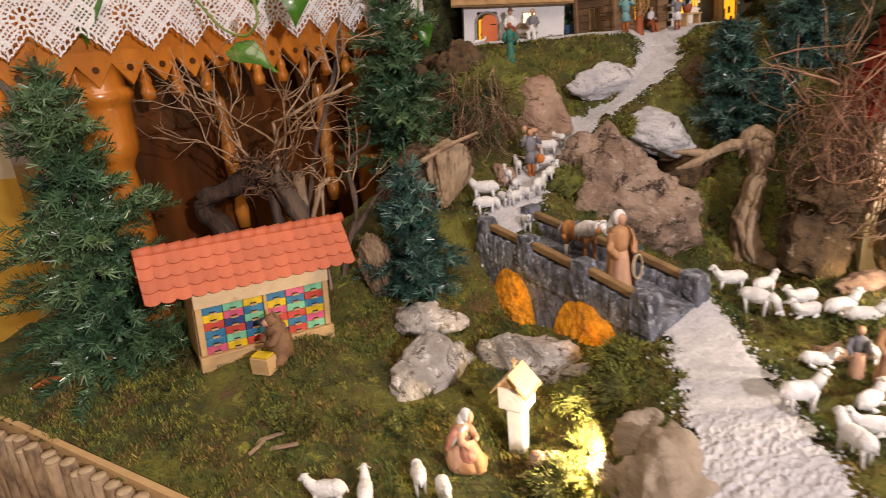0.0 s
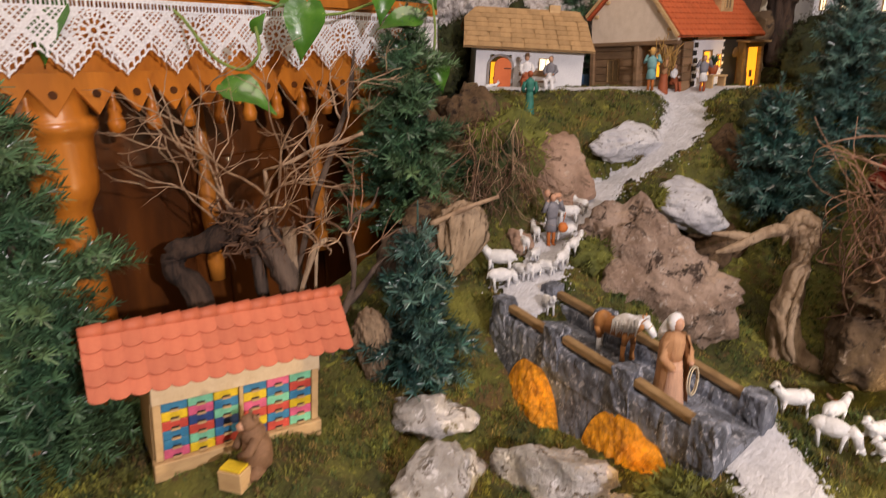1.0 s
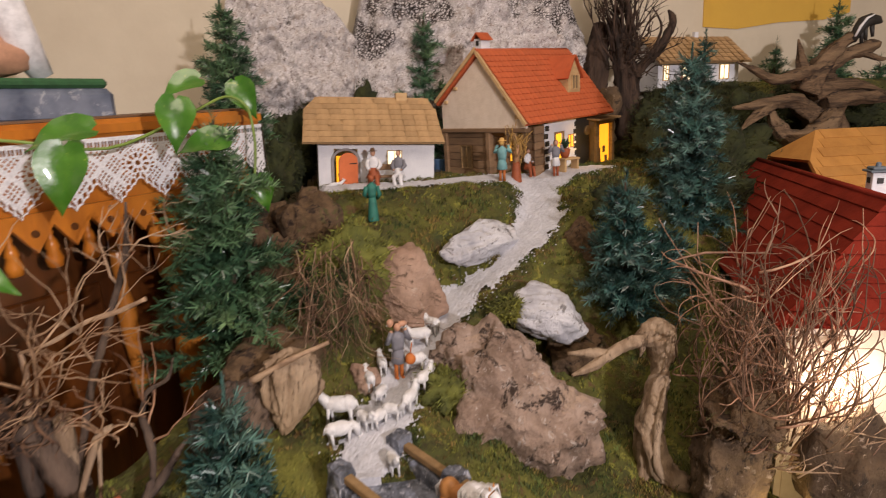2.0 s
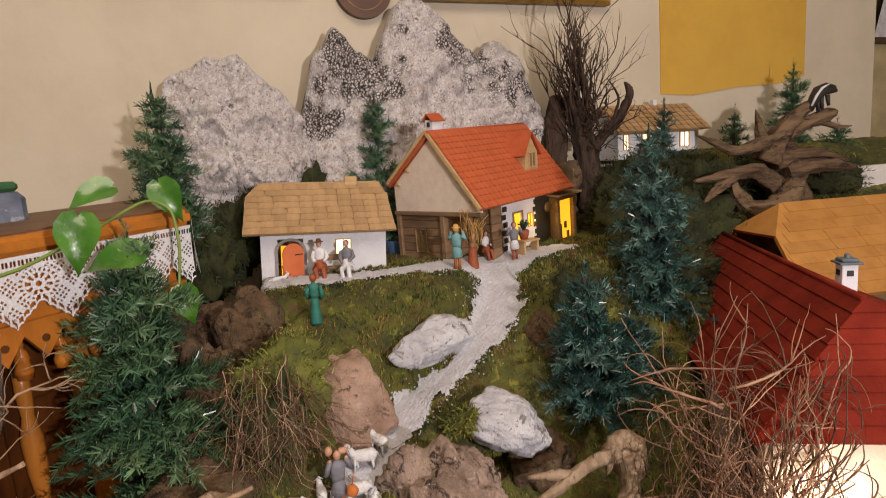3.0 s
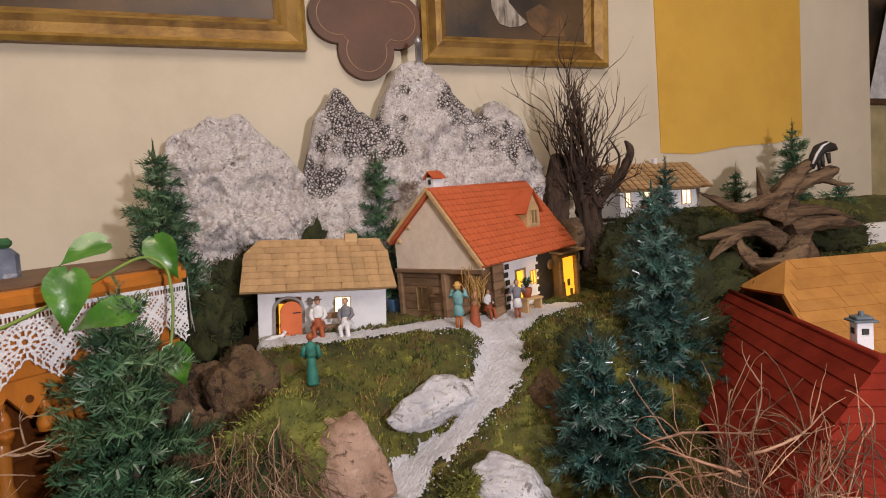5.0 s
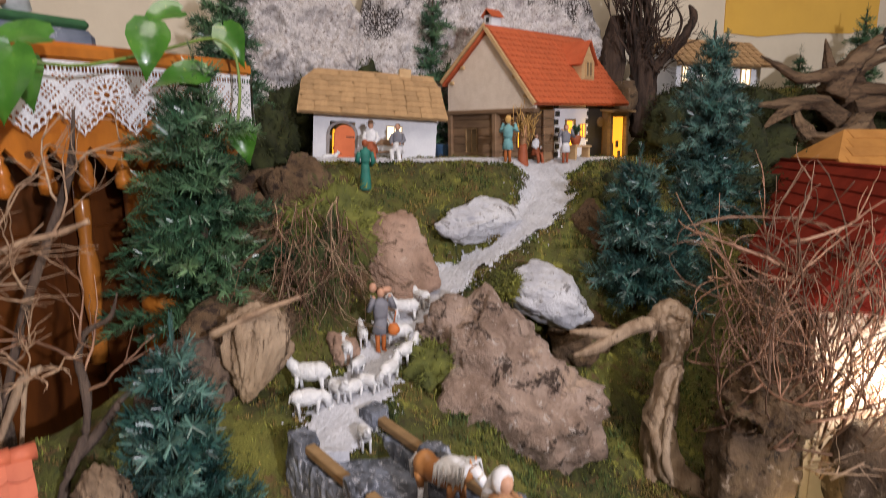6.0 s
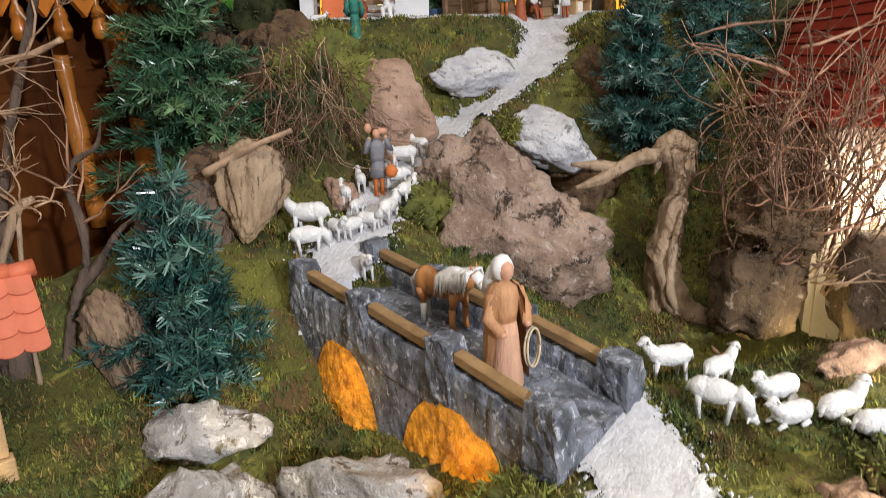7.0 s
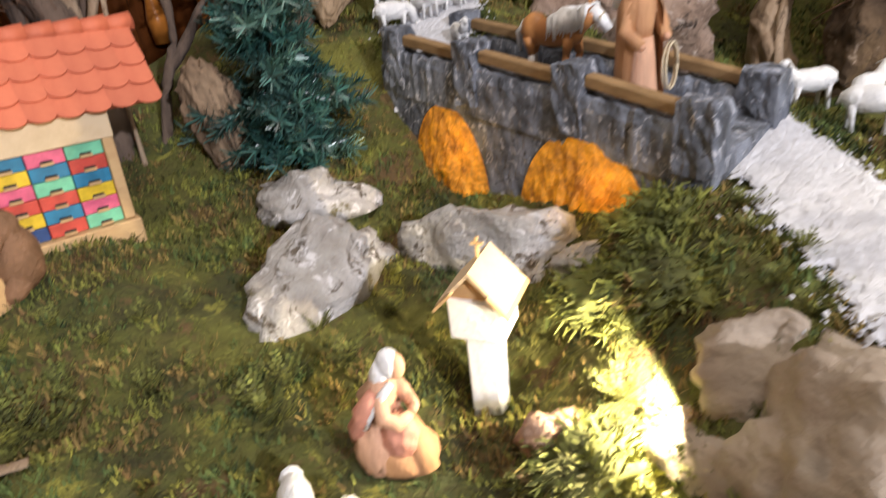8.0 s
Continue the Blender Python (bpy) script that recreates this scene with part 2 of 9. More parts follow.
M = dict(
    plaster=material("cream_plaster", (0.62, 0.55, 0.42), 0.85, (0.56, 0.49, 0.37), 4, 0.5, 0.15, 60, third=(0.66, 0.59, 0.46), patch=1.5),
    yellow_plaster=material("yellow_plaster", (0.64, 0.385, 0.055), 0.85, (0.58, 0.34, 0.05), 5, 0.5, 0.12, 60, third=(0.68, 0.42, 0.07), patch=2),
    olive_plaster=material("olive_plaster", (0.56, 0.47, 0.26), 0.85, None, 4, 0.4, 0.1, 60),
    white_plaster=material("white_plaster", (0.74, 0.73, 0.70), 0.85, (0.66, 0.65, 0.62), 8, 0.4, 0.12, 80),
    floor=material("brown_floor", (0.16, 0.10, 0.06), 0.5, None, 8, 0.5),
    moss=material("moss_carpet", (0.085, 0.094, 0.018), 0.95, (0.042, 0.034, 0.012), 55, 0.75, 2.0, 160, third=(0.185, 0.180, 0.028), patch=9, spread=0.16, spots=((13, 0.562, (0.12, 0.075, 0.028)), (8, 0.574, (0.05, 0.06, 0.016)), (28, 0.581, (0.24, 0.23, 0.04)))),
    tuft=island_tint(material("moss_tufts", (0.115, 0.135, 0.024), 0.9, (0.060, 0.060, 0.014), 14, 0.7, third=(0.24, 0.22, 0.036), patch=7, spots=((12, 0.565, (0.14, 0.085, 0.03)), (9, 0.57, (0.055, 0.075, 0.02)))), 0.35, 2.1),
    dry_tuft=island_tint(material("dry_moss_tufts", (0.20, 0.135, 0.040), 0.9, (0.10, 0.060, 0.020), 18, 0.6, third=(0.30, 0.235, 0.060), patch=9), 0.4, 1.8),
    dark_tuft=island_tint(material("dark_moss_tufts", (0.060, 0.090, 0.024), 0.9, (0.030, 0.042, 0.012), 18, 0.6, third=(0.115, 0.155, 0.036), patch=9), 0.4, 1.9),
    lime_tuft=island_tint(material("yellow_green_moss", (0.17, 0.185, 0.032), 0.9, (0.085, 0.095, 0.020), 26, 0.6, third=(0.27, 0.27, 0.050), patch=12), 0.45, 1.6),
    bush_moss=island_tint(material("bush_moss", (0.040, 0.050, 0.012), 0.95, (0.02, 0.026, 0.008), 30, 0.5, third=(0.07, 0.075, 0.016), patch=10), 0.5, 1.4),
    soil=material("brown_soil", (0.15, 0.092, 0.045), 0.95, (0.065, 0.038, 0.018), 40, 0.6, 2.4, 90, third=(0.20, 0.125, 0.075), patch=14, spots=((30, 0.56, (0.035, 0.02, 0.012)), (16, 0.57, (0.10, 0.09, 0.03)))),
    gravel=material("white_gravel", (0.57, 0.575, 0.615), 0.9, (0.45, 0.455, 0.49), 160, 0.5, 0.6, 420, third=(0.66, 0.66, 0.69), patch=30),
    limestone=material("pale_limestone", (0.50, 0.48, 0.45), 0.85, (0.30, 0.27, 0.24), 22, 0.7, 2.6, 95, third=(0.64, 0.62, 0.62), patch=14, spread=0.13, spots=((30, 0.562, (0.13, 0.10, 0.07)), (11, 0.574, (0.17, 0.14, 0.06)), (60, 0.574, (0.72, 0.70, 0.70)))),
    white_rock=material("white_rock", (0.58, 0.58, 0.60), 0.8, (0.42, 0.42, 0.46), 16, 0.6, 2.2, 70, third=(0.70, 0.70, 0.73), patch=14, spots=((24, 0.574, (0.20, 0.19, 0.19)), (70, 0.599, (0.30, 0.28, 0.27)))),
    boulder=material("brown_boulder", (0.37, 0.265, 0.205), 0.9, (0.21, 0.14, 0.10), 26, 0.6, 3.0, 95, third=(0.50, 0.38, 0.31), patch=12, spread=0.12, spots=((18, 0.550, (0.055, 0.035, 0.025)), (55, 0.581, (0.50, 0.42, 0.37)), (14, 0.587, (0.46, 0.33, 0.24)))),
    front_rock=material("weathered_rock", (0.40, 0.335, 0.265), 0.9, (0.23, 0.175, 0.13), 12, 0.6, 2.0, 60, third=(0.48, 0.42, 0.35), patch=9, spread=0.16, stretch=(1, 0.5, 1.4), spots=((11, 0.585, (0.09, 0.078, 0.07)), (40, 0.60, (0.36, 0.30, 0.25)))),
    pink_rock=material("pinkish_rock", (0.42, 0.27, 0.195), 0.9, (0.24, 0.15, 0.10), 18, 0.5, 2.0, 80, third=(0.46, 0.33, 0.25), patch=10, spots=((40, 0.581, (0.14, 0.09, 0.06)), (12, 0.587, (0.50, 0.38, 0.30)))),
    brown_rock=material("dark_brown_rock", (0.115, 0.072, 0.038), 0.9, (0.065, 0.04, 0.022), 16, 0.6, 2.2, 90, third=(0.18, 0.115, 0.06), patch=9, spots=((22, 0.562, (0.035, 0.022, 0.012)), (50, 0.599, (0.34, 0.26, 0.19)))),
    bridge=material("grey_bridge_stone", (0.135, 0.148, 0.182), 0.8, (0.042, 0.045, 0.054), 55, 0.75, 2.2, 75, third=(0.26, 0.285, 0.35), patch=45, spread=0.12, stretch=(1, 1, 0.7), spots=((60, 0.587, (0.04, 0.04, 0.045)), (110, 0.560, (0.42, 0.43, 0.48)))),
    rail=material("rail_wood", (0.30, 0.19, 0.085), 0.7, (0.20, 0.12, 0.05), 30, 0.4, 0.3, 90, stretch=(1, 1, 4)),
    bark=material("grey_bark", (0.115, 0.080, 0.060), 0.9, (0.042, 0.028, 0.022), 60, 0.6, 1.8, 110, third=(0.20, 0.14, 0.10), patch=16, stretch=(1, 1, 0.2), spots=((45, 0.562, (0.04, 0.026, 0.018)),)),
    dark_bark=material("dark_bark", (0.060, 0.035, 0.023), 0.9, (0.022, 0.013, 0.009), 60, 0.6, 1.8, 110, third=(0.115, 0.068, 0.042), patch=16, stretch=(1, 1, 0.2), spots=((45, 0.562, (0.018, 0.011, 0.008)),)),
    drift=material("driftwood", (0.25, 0.165, 0.10), 0.85, (0.10, 0.062, 0.035), 60, 0.6, 1.8, 90, third=(0.36, 0.26, 0.165), patch=12, stretch=(1, 1, 0.18), spots=((40, 0.562, (0.06, 0.036, 0.02)),)),
    root=material("old_root_wood", (0.17, 0.105, 0.056), 0.85, (0.055, 0.032, 0.017), 60, 0.6, 2.0, 90, third=(0.30, 0.20, 0.11), patch=12, stretch=(0.15, 1.4, 1.4), spots=((36, 0.556, (0.032, 0.018, 0.01)),)),
    pale_drift=material("pale_driftwood", (0.36, 0.26, 0.17), 0.8, (0.20, 0.13, 0.075), 46, 0.5, 1.5, 80, third=(0.46, 0.35, 0.24), patch=10, stretch=(1, 1, 0.25), spots=((40, 0.574, (0.11, 0.07, 0.04)),)),
    twig=island_tint(material("dry_twigs", (0.30, 0.165, 0.105), 0.6, (0.17, 0.080, 0.042), 40, 0.5, third=(0.50, 0.31, 0.20), patch=12, random_tint=0.4), 0.7, 1.3),
    dark_twig=island_tint(material("dark_twigs", (0.150, 0.080, 0.045), 0.8, (0.06, 0.03, 0.018), 40, 0.5, third=(0.23, 0.13, 0.075), patch=12, random_tint=0.3), 0.6, 1.4),
    pale_twig=island_tint(material("pale_twigs", (0.48, 0.32, 0.20), 0.65, (0.21, 0.125, 0.075), 40, 0.5, third=(0.54, 0.40, 0.27), patch=12), 0.55, 1.4),
    needle=island_tint(material("fir_needles", (0.046, 0.108, 0.056), 0.28, (0.020, 0.054, 0.030), 20, 0.6, third=(0.13, 0.21, 0.085), patch=8), 0.45, 1.9),
    blue_needle=island_tint(material("blue_fir_needles", (0.034, 0.092, 0.076), 0.28, (0.010, 0.034, 0.034), 20, 0.6, third=(0.12, 0.20, 0.17), patch=8), 0.4, 2.0),
    trunk=material("tree_trunk", (0.06, 0.04, 0.025), 0.9),
    leaf=material("pothos_leaf", (0.045, 0.165, 0.015), 0.28, (0.032, 0.12, 0.012), 25, 0.7, 0.3, 60, third=(0.09, 0.24, 0.028), patch=30, coat=0.5, spots=((45, 0.612, (0.26, 0.36, 0.06)),)),
    vine=material("vine_stem", (0.20, 0.30, 0.06), 0.5),
    altar_wood=material("varnished_wood", (0.54, 0.178, 0.018), 0.28, (0.34, 0.105, 0.014), 14, 0.5, 0.15, 60, third=(0.50, 0.20, 0.036), patch=5, stretch=(1, 1, 0.25), coat=0.5),
    # darker copy of the altar wood, with the shade under the table in its colour
    altar_dark=material("varnished_wood_in_shade", (0.115, 0.035, 0.007), 0.28, (0.045, 0.014, 0.004), 12, 0.5, 0.15, 60, stretch=(1, 1, 0.2), coat=0.3),
    altar_top=material("matt_wood_top", (0.16, 0.085, 0.04), 0.6, None, 14, 0.5, 0.15, 60, stretch=(0.2, 1, 1)),
    lace=material("white_lace", (0.84, 0.84, 0.87), 0.9, (0.66, 0.65, 0.68), 300, 0.3, 0.6, 900),
    gilt=material("old_gilt", (0.25, 0.14, 0.034), 0.42, (0.14, 0.075, 0.02), 20, 0.6, 0.4, 90, metal=0.45, third=(0.45, 0.28, 0.08), patch=9),
    gilt_bright=material("bright_gilt", (0.55, 0.36, 0.10), 0.32, (0.38, 0.22, 0.05), 25, 0.5, 0.3, 90, metal=0.6),
    painting=material("dark_oil_painting", (0.035, 0.024, 0.014), 0.45, (0.014, 0.011, 0.008), 3.0, 0.8, 0.2, 90, third=(0.13, 0.075, 0.03), patch=3.5, coat=0.25),
    plaque=material("brown_plaque", (0.115, 0.052, 0.028), 0.6, None, 9, 0.4, 0.2, 60),
    plaque_line=material("plaque_line", (0.30, 0.17, 0.07), 0.5),
    cream_wall=material("cream_house_wall", (0.74, 0.63, 0.52), 0.9, (0.67, 0.56, 0.45), 30, 0.4, 0.3, 160),
    white_wall=material("white_house_wall", (0.70, 0.71, 0.74), 0.85, (0.63, 0.64, 0.68), 25, 0.4, 0.25, 140),
    plank=material("grey_brown_planks", (0.25, 0.150, 0.080), 0.8, (0.15, 0.088, 0.046), 26, 0.5, 0.4, 90, third=(0.33, 0.21, 0.115), patch=14, stretch=(0.25, 0.25, 1.5), random_tint=0.18),
    shingle=material("wood_shingle", (0.42, 0.265, 0.125), 0.75, (0.34, 0.21, 0.095), 40, 0.5, 0.35, 140, third=(0.48, 0.31, 0.155), patch=25, random_tint=0.13),
    new_wood=material("fresh_wood", (0.55, 0.37, 0.18), 0.65, (0.47, 0.30, 0.14), 35, 0.4, 0.25, 120, stretch=(1, 1, 3)),
    old_wood=material("aged_wood", (0.22, 0.15, 0.075), 0.75, (0.14, 0.09, 0.045), 30, 0.5, 0.35, 100),
    tile=material("red_clay_tile", (0.50, 0.125, 0.060), 0.65, (0.43, 0.10, 0.05), 40, 0.5, 0.25, 160, third=(0.56, 0.165, 0.085), patch=20, random_tint=0.10),
    orange_tile=material("orange_roof_tile", (0.50, 0.10, 0.030), 0.65, (0.42, 0.08, 0.025), 50, 0.5, 0.25, 160, third=(0.56, 0.14, 0.05), patch=18, random_tint=0.08),
    red_roof=material("dark_red_roof", (0.205, 0.024, 0.013), 0.95, (0.160, 0.018, 0.010), 16, 0.5, 0.5, 90, third=(0.27, 0.034, 0.017), patch=8, random_tint=0.08),
    straw_roof=material("ochre_roof", (0.46, 0.215, 0.045), 0.75, (0.38, 0.17, 0.035), 22, 0.5, 0.35, 80, third=(0.52, 0.26, 0.07), patch=10, random_tint=0.07),
    door=material("orange_door", (0.66, 0.17, 0.055), 0.55, (0.58, 0.14, 0.045), 30, 0.4),
    iron=material("black_iron", (0.02, 0.018, 0.016), 0.6),
    grey_stone=material("grey_door_frame", (0.30, 0.28, 0.27), 0.85, None, 60, 0.4),
    window=glowing("lit_window", (1.0, 0.86, 0.55), 1.6),
    amber=glowing("amber_window", (1.0, 0.45, 0.02), 1.5),
    blue_plinth=material("blue_painted_plinth", (0.105, 0.13, 0.185), 0.5, (0.055, 0.070, 0.11), 22, 0.7, 0.3, 60, third=(0.22, 0.25, 0.31), patch=16, spots=((20, 0.59, (0.34, 0.36, 0.40)),)),
    green_cloth=material("green_cloth", (0.03, 0.11, 0.04), 0.9, None, 60, 0.4, 0.4, 300),
    blue_post=material("blue_painted_foot", (0.035, 0.06, 0.13), 0.6),
    wool=material("white_figurine", (0.80, 0.80, 0.80), 0.6, (0.70, 0.70, 0.71), 90, 0.4, 0.8, 260, third=(0.84, 0.84, 0.84), patch=40),
    skin=material("painted_skin", (0.55, 0.30, 0.19), 0.55),
    robe=material("sand_robe", (0.50, 0.27, 0.13), 0.65, (0.42, 0.21, 0.10), 40, 0.5, 0.5, 200, stretch=(3, 3, 0.4)),
    robe2=material("pink_sand_tunic", (0.58, 0.34, 0.22), 0.65, None, 40, 0.4, 0.4, 200, stretch=(3, 3, 0.4)),
    white_cloth=material("white_cloth", (0.78, 0.78, 0.80), 0.7, None, 40, 0.4, 0.3, 200),
    grey_cloth=material("grey_cloth", (0.20, 0.20, 0.23), 0.7, None, 40, 0.4, 0.3, 200),
    teal_cloth=material("teal_cloth", (0.03, 0.20, 0.15), 0.65, None, 40, 0.4, 0.3, 200),
    blue_cloth=material("light_blue_cloth", (0.18, 0.40, 0.42), 0.65, None, 40, 0.4, 0.3, 200),
    orange_cloth=material("orange_cloth", (0.55, 0.16, 0.03), 0.65, None, 40, 0.4, 0.3, 200),
    rust_cloth=material("rust_cloth", (0.36, 0.09, 0.03), 0.65, None, 40, 0.4, 0.3, 200),
    pink_cloth=material("pink_cloth", (0.58, 0.26, 0.18), 0.65, None, 40, 0.4, 0.4, 200),
    pale_board=material("pale_roof_board", (0.66, 0.52, 0.34), 0.65, (0.58, 0.44, 0.27), 35, 0.4, 0.3, 120),
    tub=material("light_blue_paint", (0.10, 0.19, 0.34), 0.5, (0.07, 0.14, 0.26), 30, 0.4),
    hair=material("brown_hair", (0.10, 0.05, 0.02), 0.7, None, 60, 0.4, 0.4, 200),
    hay=island_tint(material("hay", (0.50, 0.30, 0.09), 0.8, None, 60, 0.4), 0.7, 1.3),
    chestnut=material("sand_brown_coat", (0.46, 0.21, 0.065), 0.5, (0.38, 0.16, 0.05), 25, 0.5),
    fur=material("brown_bear_coat", (0.24, 0.13, 0.07), 0.7, (0.17, 0.09, 0.045), 70, 0.5, 0.7, 300),
    fox=material("russet_coat", (0.34, 0.11, 0.025), 0.65, None, 50, 0.4),
    rope=material("pale_rope", (0.55, 0.47, 0.33), 0.8),
    slate=material("slate_cap", (0.12, 0.15, 0.18), 0.6),
    log=material("birch_logs", (0.33, 0.22, 0.12), 0.8, (0.13, 0.08, 0.045), 45, 0.7, 0.7, 90, third=(0.48, 0.36, 0.24), patch=22, random_tint=0.15, stretch=(1, 1, 0.5)),
    log_end=material("cut_log_end", (0.50, 0.38, 0.24), 0.75, None, 90, 0.4),
    drapery=material("painted_drapery", (0.36, 0.32, 0.26), 0.5, (0.07, 0.052, 0.036), 18, 0.5, 0.2, 90, third=(0.52, 0.47, 0.40), patch=26, stretch=(2.6, 1, 0.6)),
    painted_ochre=material("painted_ochre", (0.16, 0.085, 0.03), 0.5, (0.07, 0.04, 0.02), 14, 0.6),
    tin=material("dull_tin", (0.45, 0.45, 0.47), 0.35, None, 40, 0.4, metal=0.8),
    paper=material("white_sheet", (0.72, 0.73, 0.76), 0.8),
)
HIVES = {k: material("hive_" + k, v, 0.5, None, 60, 0.3, 0.15, 160) for k, v in dict(
    blue=(0.035, 0.21, 0.38), yellow=(0.75, 0.52, 0.02), pink=(0.72, 0.13, 0.24), red=(0.58, 0.075, 0.05), green=(0.20, 0.58, 0.36), navy=(0.03, 0.07, 0.22)).items()}


def mountain_paint(dark_spots, shift, start=0.54):
    """Grey-white papier mache, finely pitted, with blackened patches where the plaster shows dark scales."""
    mat = material("painted_mountain", (0.74, 0.71, 0.71), 0.9, (0.46, 0.43, 0.42), 60, 0.5, 2.2, 70, third=(0.80, 0.78, 0.78), patch=16, spread=0.12,
                   spots=((130, 0.556, (0.23, 0.195, 0.18)), (26, 0.590, (0.44, 0.38, 0.34)), (60, 0.595, (0.24, 0.205, 0.19))))
    nt = mat.node_tree
    n, l = nt.nodes, nt.links
    bsdf = n["Principled BSDF"]
    src = bsdf.inputs["Base Color"].links[0].from_socket
    co = n.new("ShaderNodeTexCoord")
    wob = n.new("ShaderNodeTexNoise")
    wob.inputs["Scale"].default_value = 60
    l.new(co.outputs["Object"], wob.inputs["Vector"])
    bend = n.new("ShaderNodeVectorMath")
    bend.operation = "MULTIPLY_ADD"
    bend.inputs[1].default_value = (0.012, 0.012, 0.012)
    l.new(wob.outputs["Color"], bend.inputs[0])
    l.new(co.outputs["Object"], bend.inputs[2])
    cell = n.new("ShaderNodeTexVoronoi")
    cell.feature = "DISTANCE_TO_EDGE"
    cell.inputs["Scale"].default_value = 118
    l.new(bend.outputs[0], cell.inputs["Vector"])
    rim = n.new("ShaderNodeValToRGB")
    rim.color_ramp.elements[0].position, rim.color_ramp.elements[1].position = 0.08, 0.22
    rim.color_ramp.elements[0].color, rim.color_ramp.elements[1].color = (1, 1, 1, 1), (0, 0, 0, 1)
    l.new(cell.outputs["Distance"], rim.inputs[0])
    where = n.new("ShaderNodeTexNoise")
    where.inputs["Scale"].default_value, where.inputs["Detail"].default_value = 16, 6
    move = n.new("ShaderNodeVectorMath")
    move.inputs[1].default_value = (shift, 0.0, 0.0)
    l.new(co.outputs["Object"], move.inputs[0])
    l.new(move.outputs[0], where.inputs["Vector"])
    level = where.outputs["Fac"]
    for x, z, r, gain in dark_spots:
        away = n.new("ShaderNodeVectorMath")
        away.operation = "DISTANCE"
        away.inputs[1].default_value = (x, -0.12, z)
        l.new(co.outputs["Object"], away.inputs[0])
        fade = n.new("ShaderNodeMapRange")
        fade.inputs["From Min"].default_value, fade.inputs["From Max"].default_value = 0.02, r
        fade.inputs["To Min"].default_value, fade.inputs["To Max"].default_value = gain, 0.0
        l.new(away.outputs["Value"], fade.inputs["Value"])
        add = n.new("ShaderNodeMath")
        l.new(level, add.inputs[0])
        l.new(fade.outputs[0], add.inputs[1])
        level = add.outputs[0]
    ramp = n.new("ShaderNodeValToRGB")
    ramp.color_ramp.elements[0].position, ramp.color_ramp.elements[1].position = start, start + 0.10
    l.new(level, ramp.inputs[0])
    both = n.new("ShaderNodeMath")
    both.operation = "MULTIPLY"
    l.new(rim.outputs[0], both.inputs[0])
    l.new(ramp.outputs[0], both.inputs[1])
    net = n.new("ShaderNodeMath")
    net.operation = "MULTIPLY"
    net.inputs[1].default_value = 0.30
    l.new(rim.outputs[0], net.inputs[0])
    crack = n.new("ShaderNodeMixRGB")
    l.new(net.outputs[0], crack.inputs[0])
    l.new(src, crack.inputs[1])
    crack.inputs[2].default_value = (0.26, 0.21, 0.18, 1)
    src = crack.outputs[0]
    dark = n.new("ShaderNodeMixRGB")
    l.new(both.outputs[0], dark.inputs[0])
    l.new(src, dark.inputs[1])
    dark.inputs[2].default_value = (0.035, 0.026, 0.022, 1)
    l.new(dark.outputs[0], bsdf.inputs["Base Color"])
    return mat


def amber_lit_filling():
    """Lumpy arch filling; the orange lamp light on it is put in as mottled glow."""
    mat = material("amber_lit_filling", (0.55, 0.24, 0.02), 0.7, (0.22, 0.09, 0.01), 60, 0.5, 2.2, 110, third=(0.65, 0.30, 0.03), patch=30)
    n, l = mat.node_tree.nodes, mat.node_tree.links
    bsdf = n["Principled BSDF"]
    mottle = n.new("ShaderNodeTexNoise")
    mottle.inputs["Scale"].default_value, mottle.inputs["Detail"].default_value, mottle.inputs["Roughness"].default_value = 70, 8, 0.75
    co = n.new("ShaderNodeTexCoord")
    l.new(co.outputs["Object"], mottle.inputs["Vector"])
    ramp = n.new("ShaderNodeValToRGB")
    ramp.color_ramp.elements[0].position, ramp.color_ramp.elements[1].position = 0.43, 0.64
    ramp.color_ramp.elements[0].color, ramp.color_ramp.elements[1].color = (0.13, 0.032, 0.001, 1), (1.0, 0.35, 0.004, 1)
    l.new(mottle.outputs["Fac"], ramp.inputs[0])
    l.new(ramp.outputs[0], bsdf.inputs["Emission Color"])
    # emission stands in for lamp light falling on the filling
    bsdf.inputs["Emission Strength"].default_value = 0.55
    return mat


M["filling"] = amber_lit_filling()
M["red_roof"].node_tree.nodes["Principled BSDF"].inputs["Specular IOR Level"].default_value = 0.12
M["mountain_a"] = mountain_paint(((-.70, 1.38, 0.10, 0.05), (-.58, 1.42, 0.10, 0.10)), 0.0, 0.66)
M["mountain_b"] = mountain_paint(((-.27, 1.46, 0.13, 0.40), (-.37, 1.30, 0.12, 0.28), (-.15, 1.39, 0.11, 0.32), (.22, 1.37, 0.12, 0.36), (.06, 1.46, 0.14, 0.24), (.33, 1.28, 0.10, 0.14)), 3.0, 0.60)

# ---- ground shape ----
HILL = [(0.9, -.03), (1.35, 0.0), (1.5, .012), (1.62, .05), (1.75, .15), (1.85, .195), (1.95, .26), (2.05, .33), (2.15, .42), (2.25, .49), (2.35, .50), (3.2, .50)]
TRACK = [(.62, 1.33, .505), (.517, 1.515, .53), (.445, 1.69, .555), (.49, 1.80, .60), (.592, 1.96, .672), (.68, 2.05, .712), (.778, 2.085, .755), (.85, 2.13, .790), (.915, 2.20, .832), (.955, 2.28, .872), (.975, 2.35, .905)]


def ease(t):
    t = max(0.0, min(1.0, t))
    return t * t * (3 - 2 * t)


def along_table(v, table):
    if v <= table[0][0]:
        return table[0][1]
    for (a, za), (b, zb) in zip(table, table[1:]):
        if v <= b:
            return za + (zb - za) * (v - a) / (b - a)
    return table[-1][1]


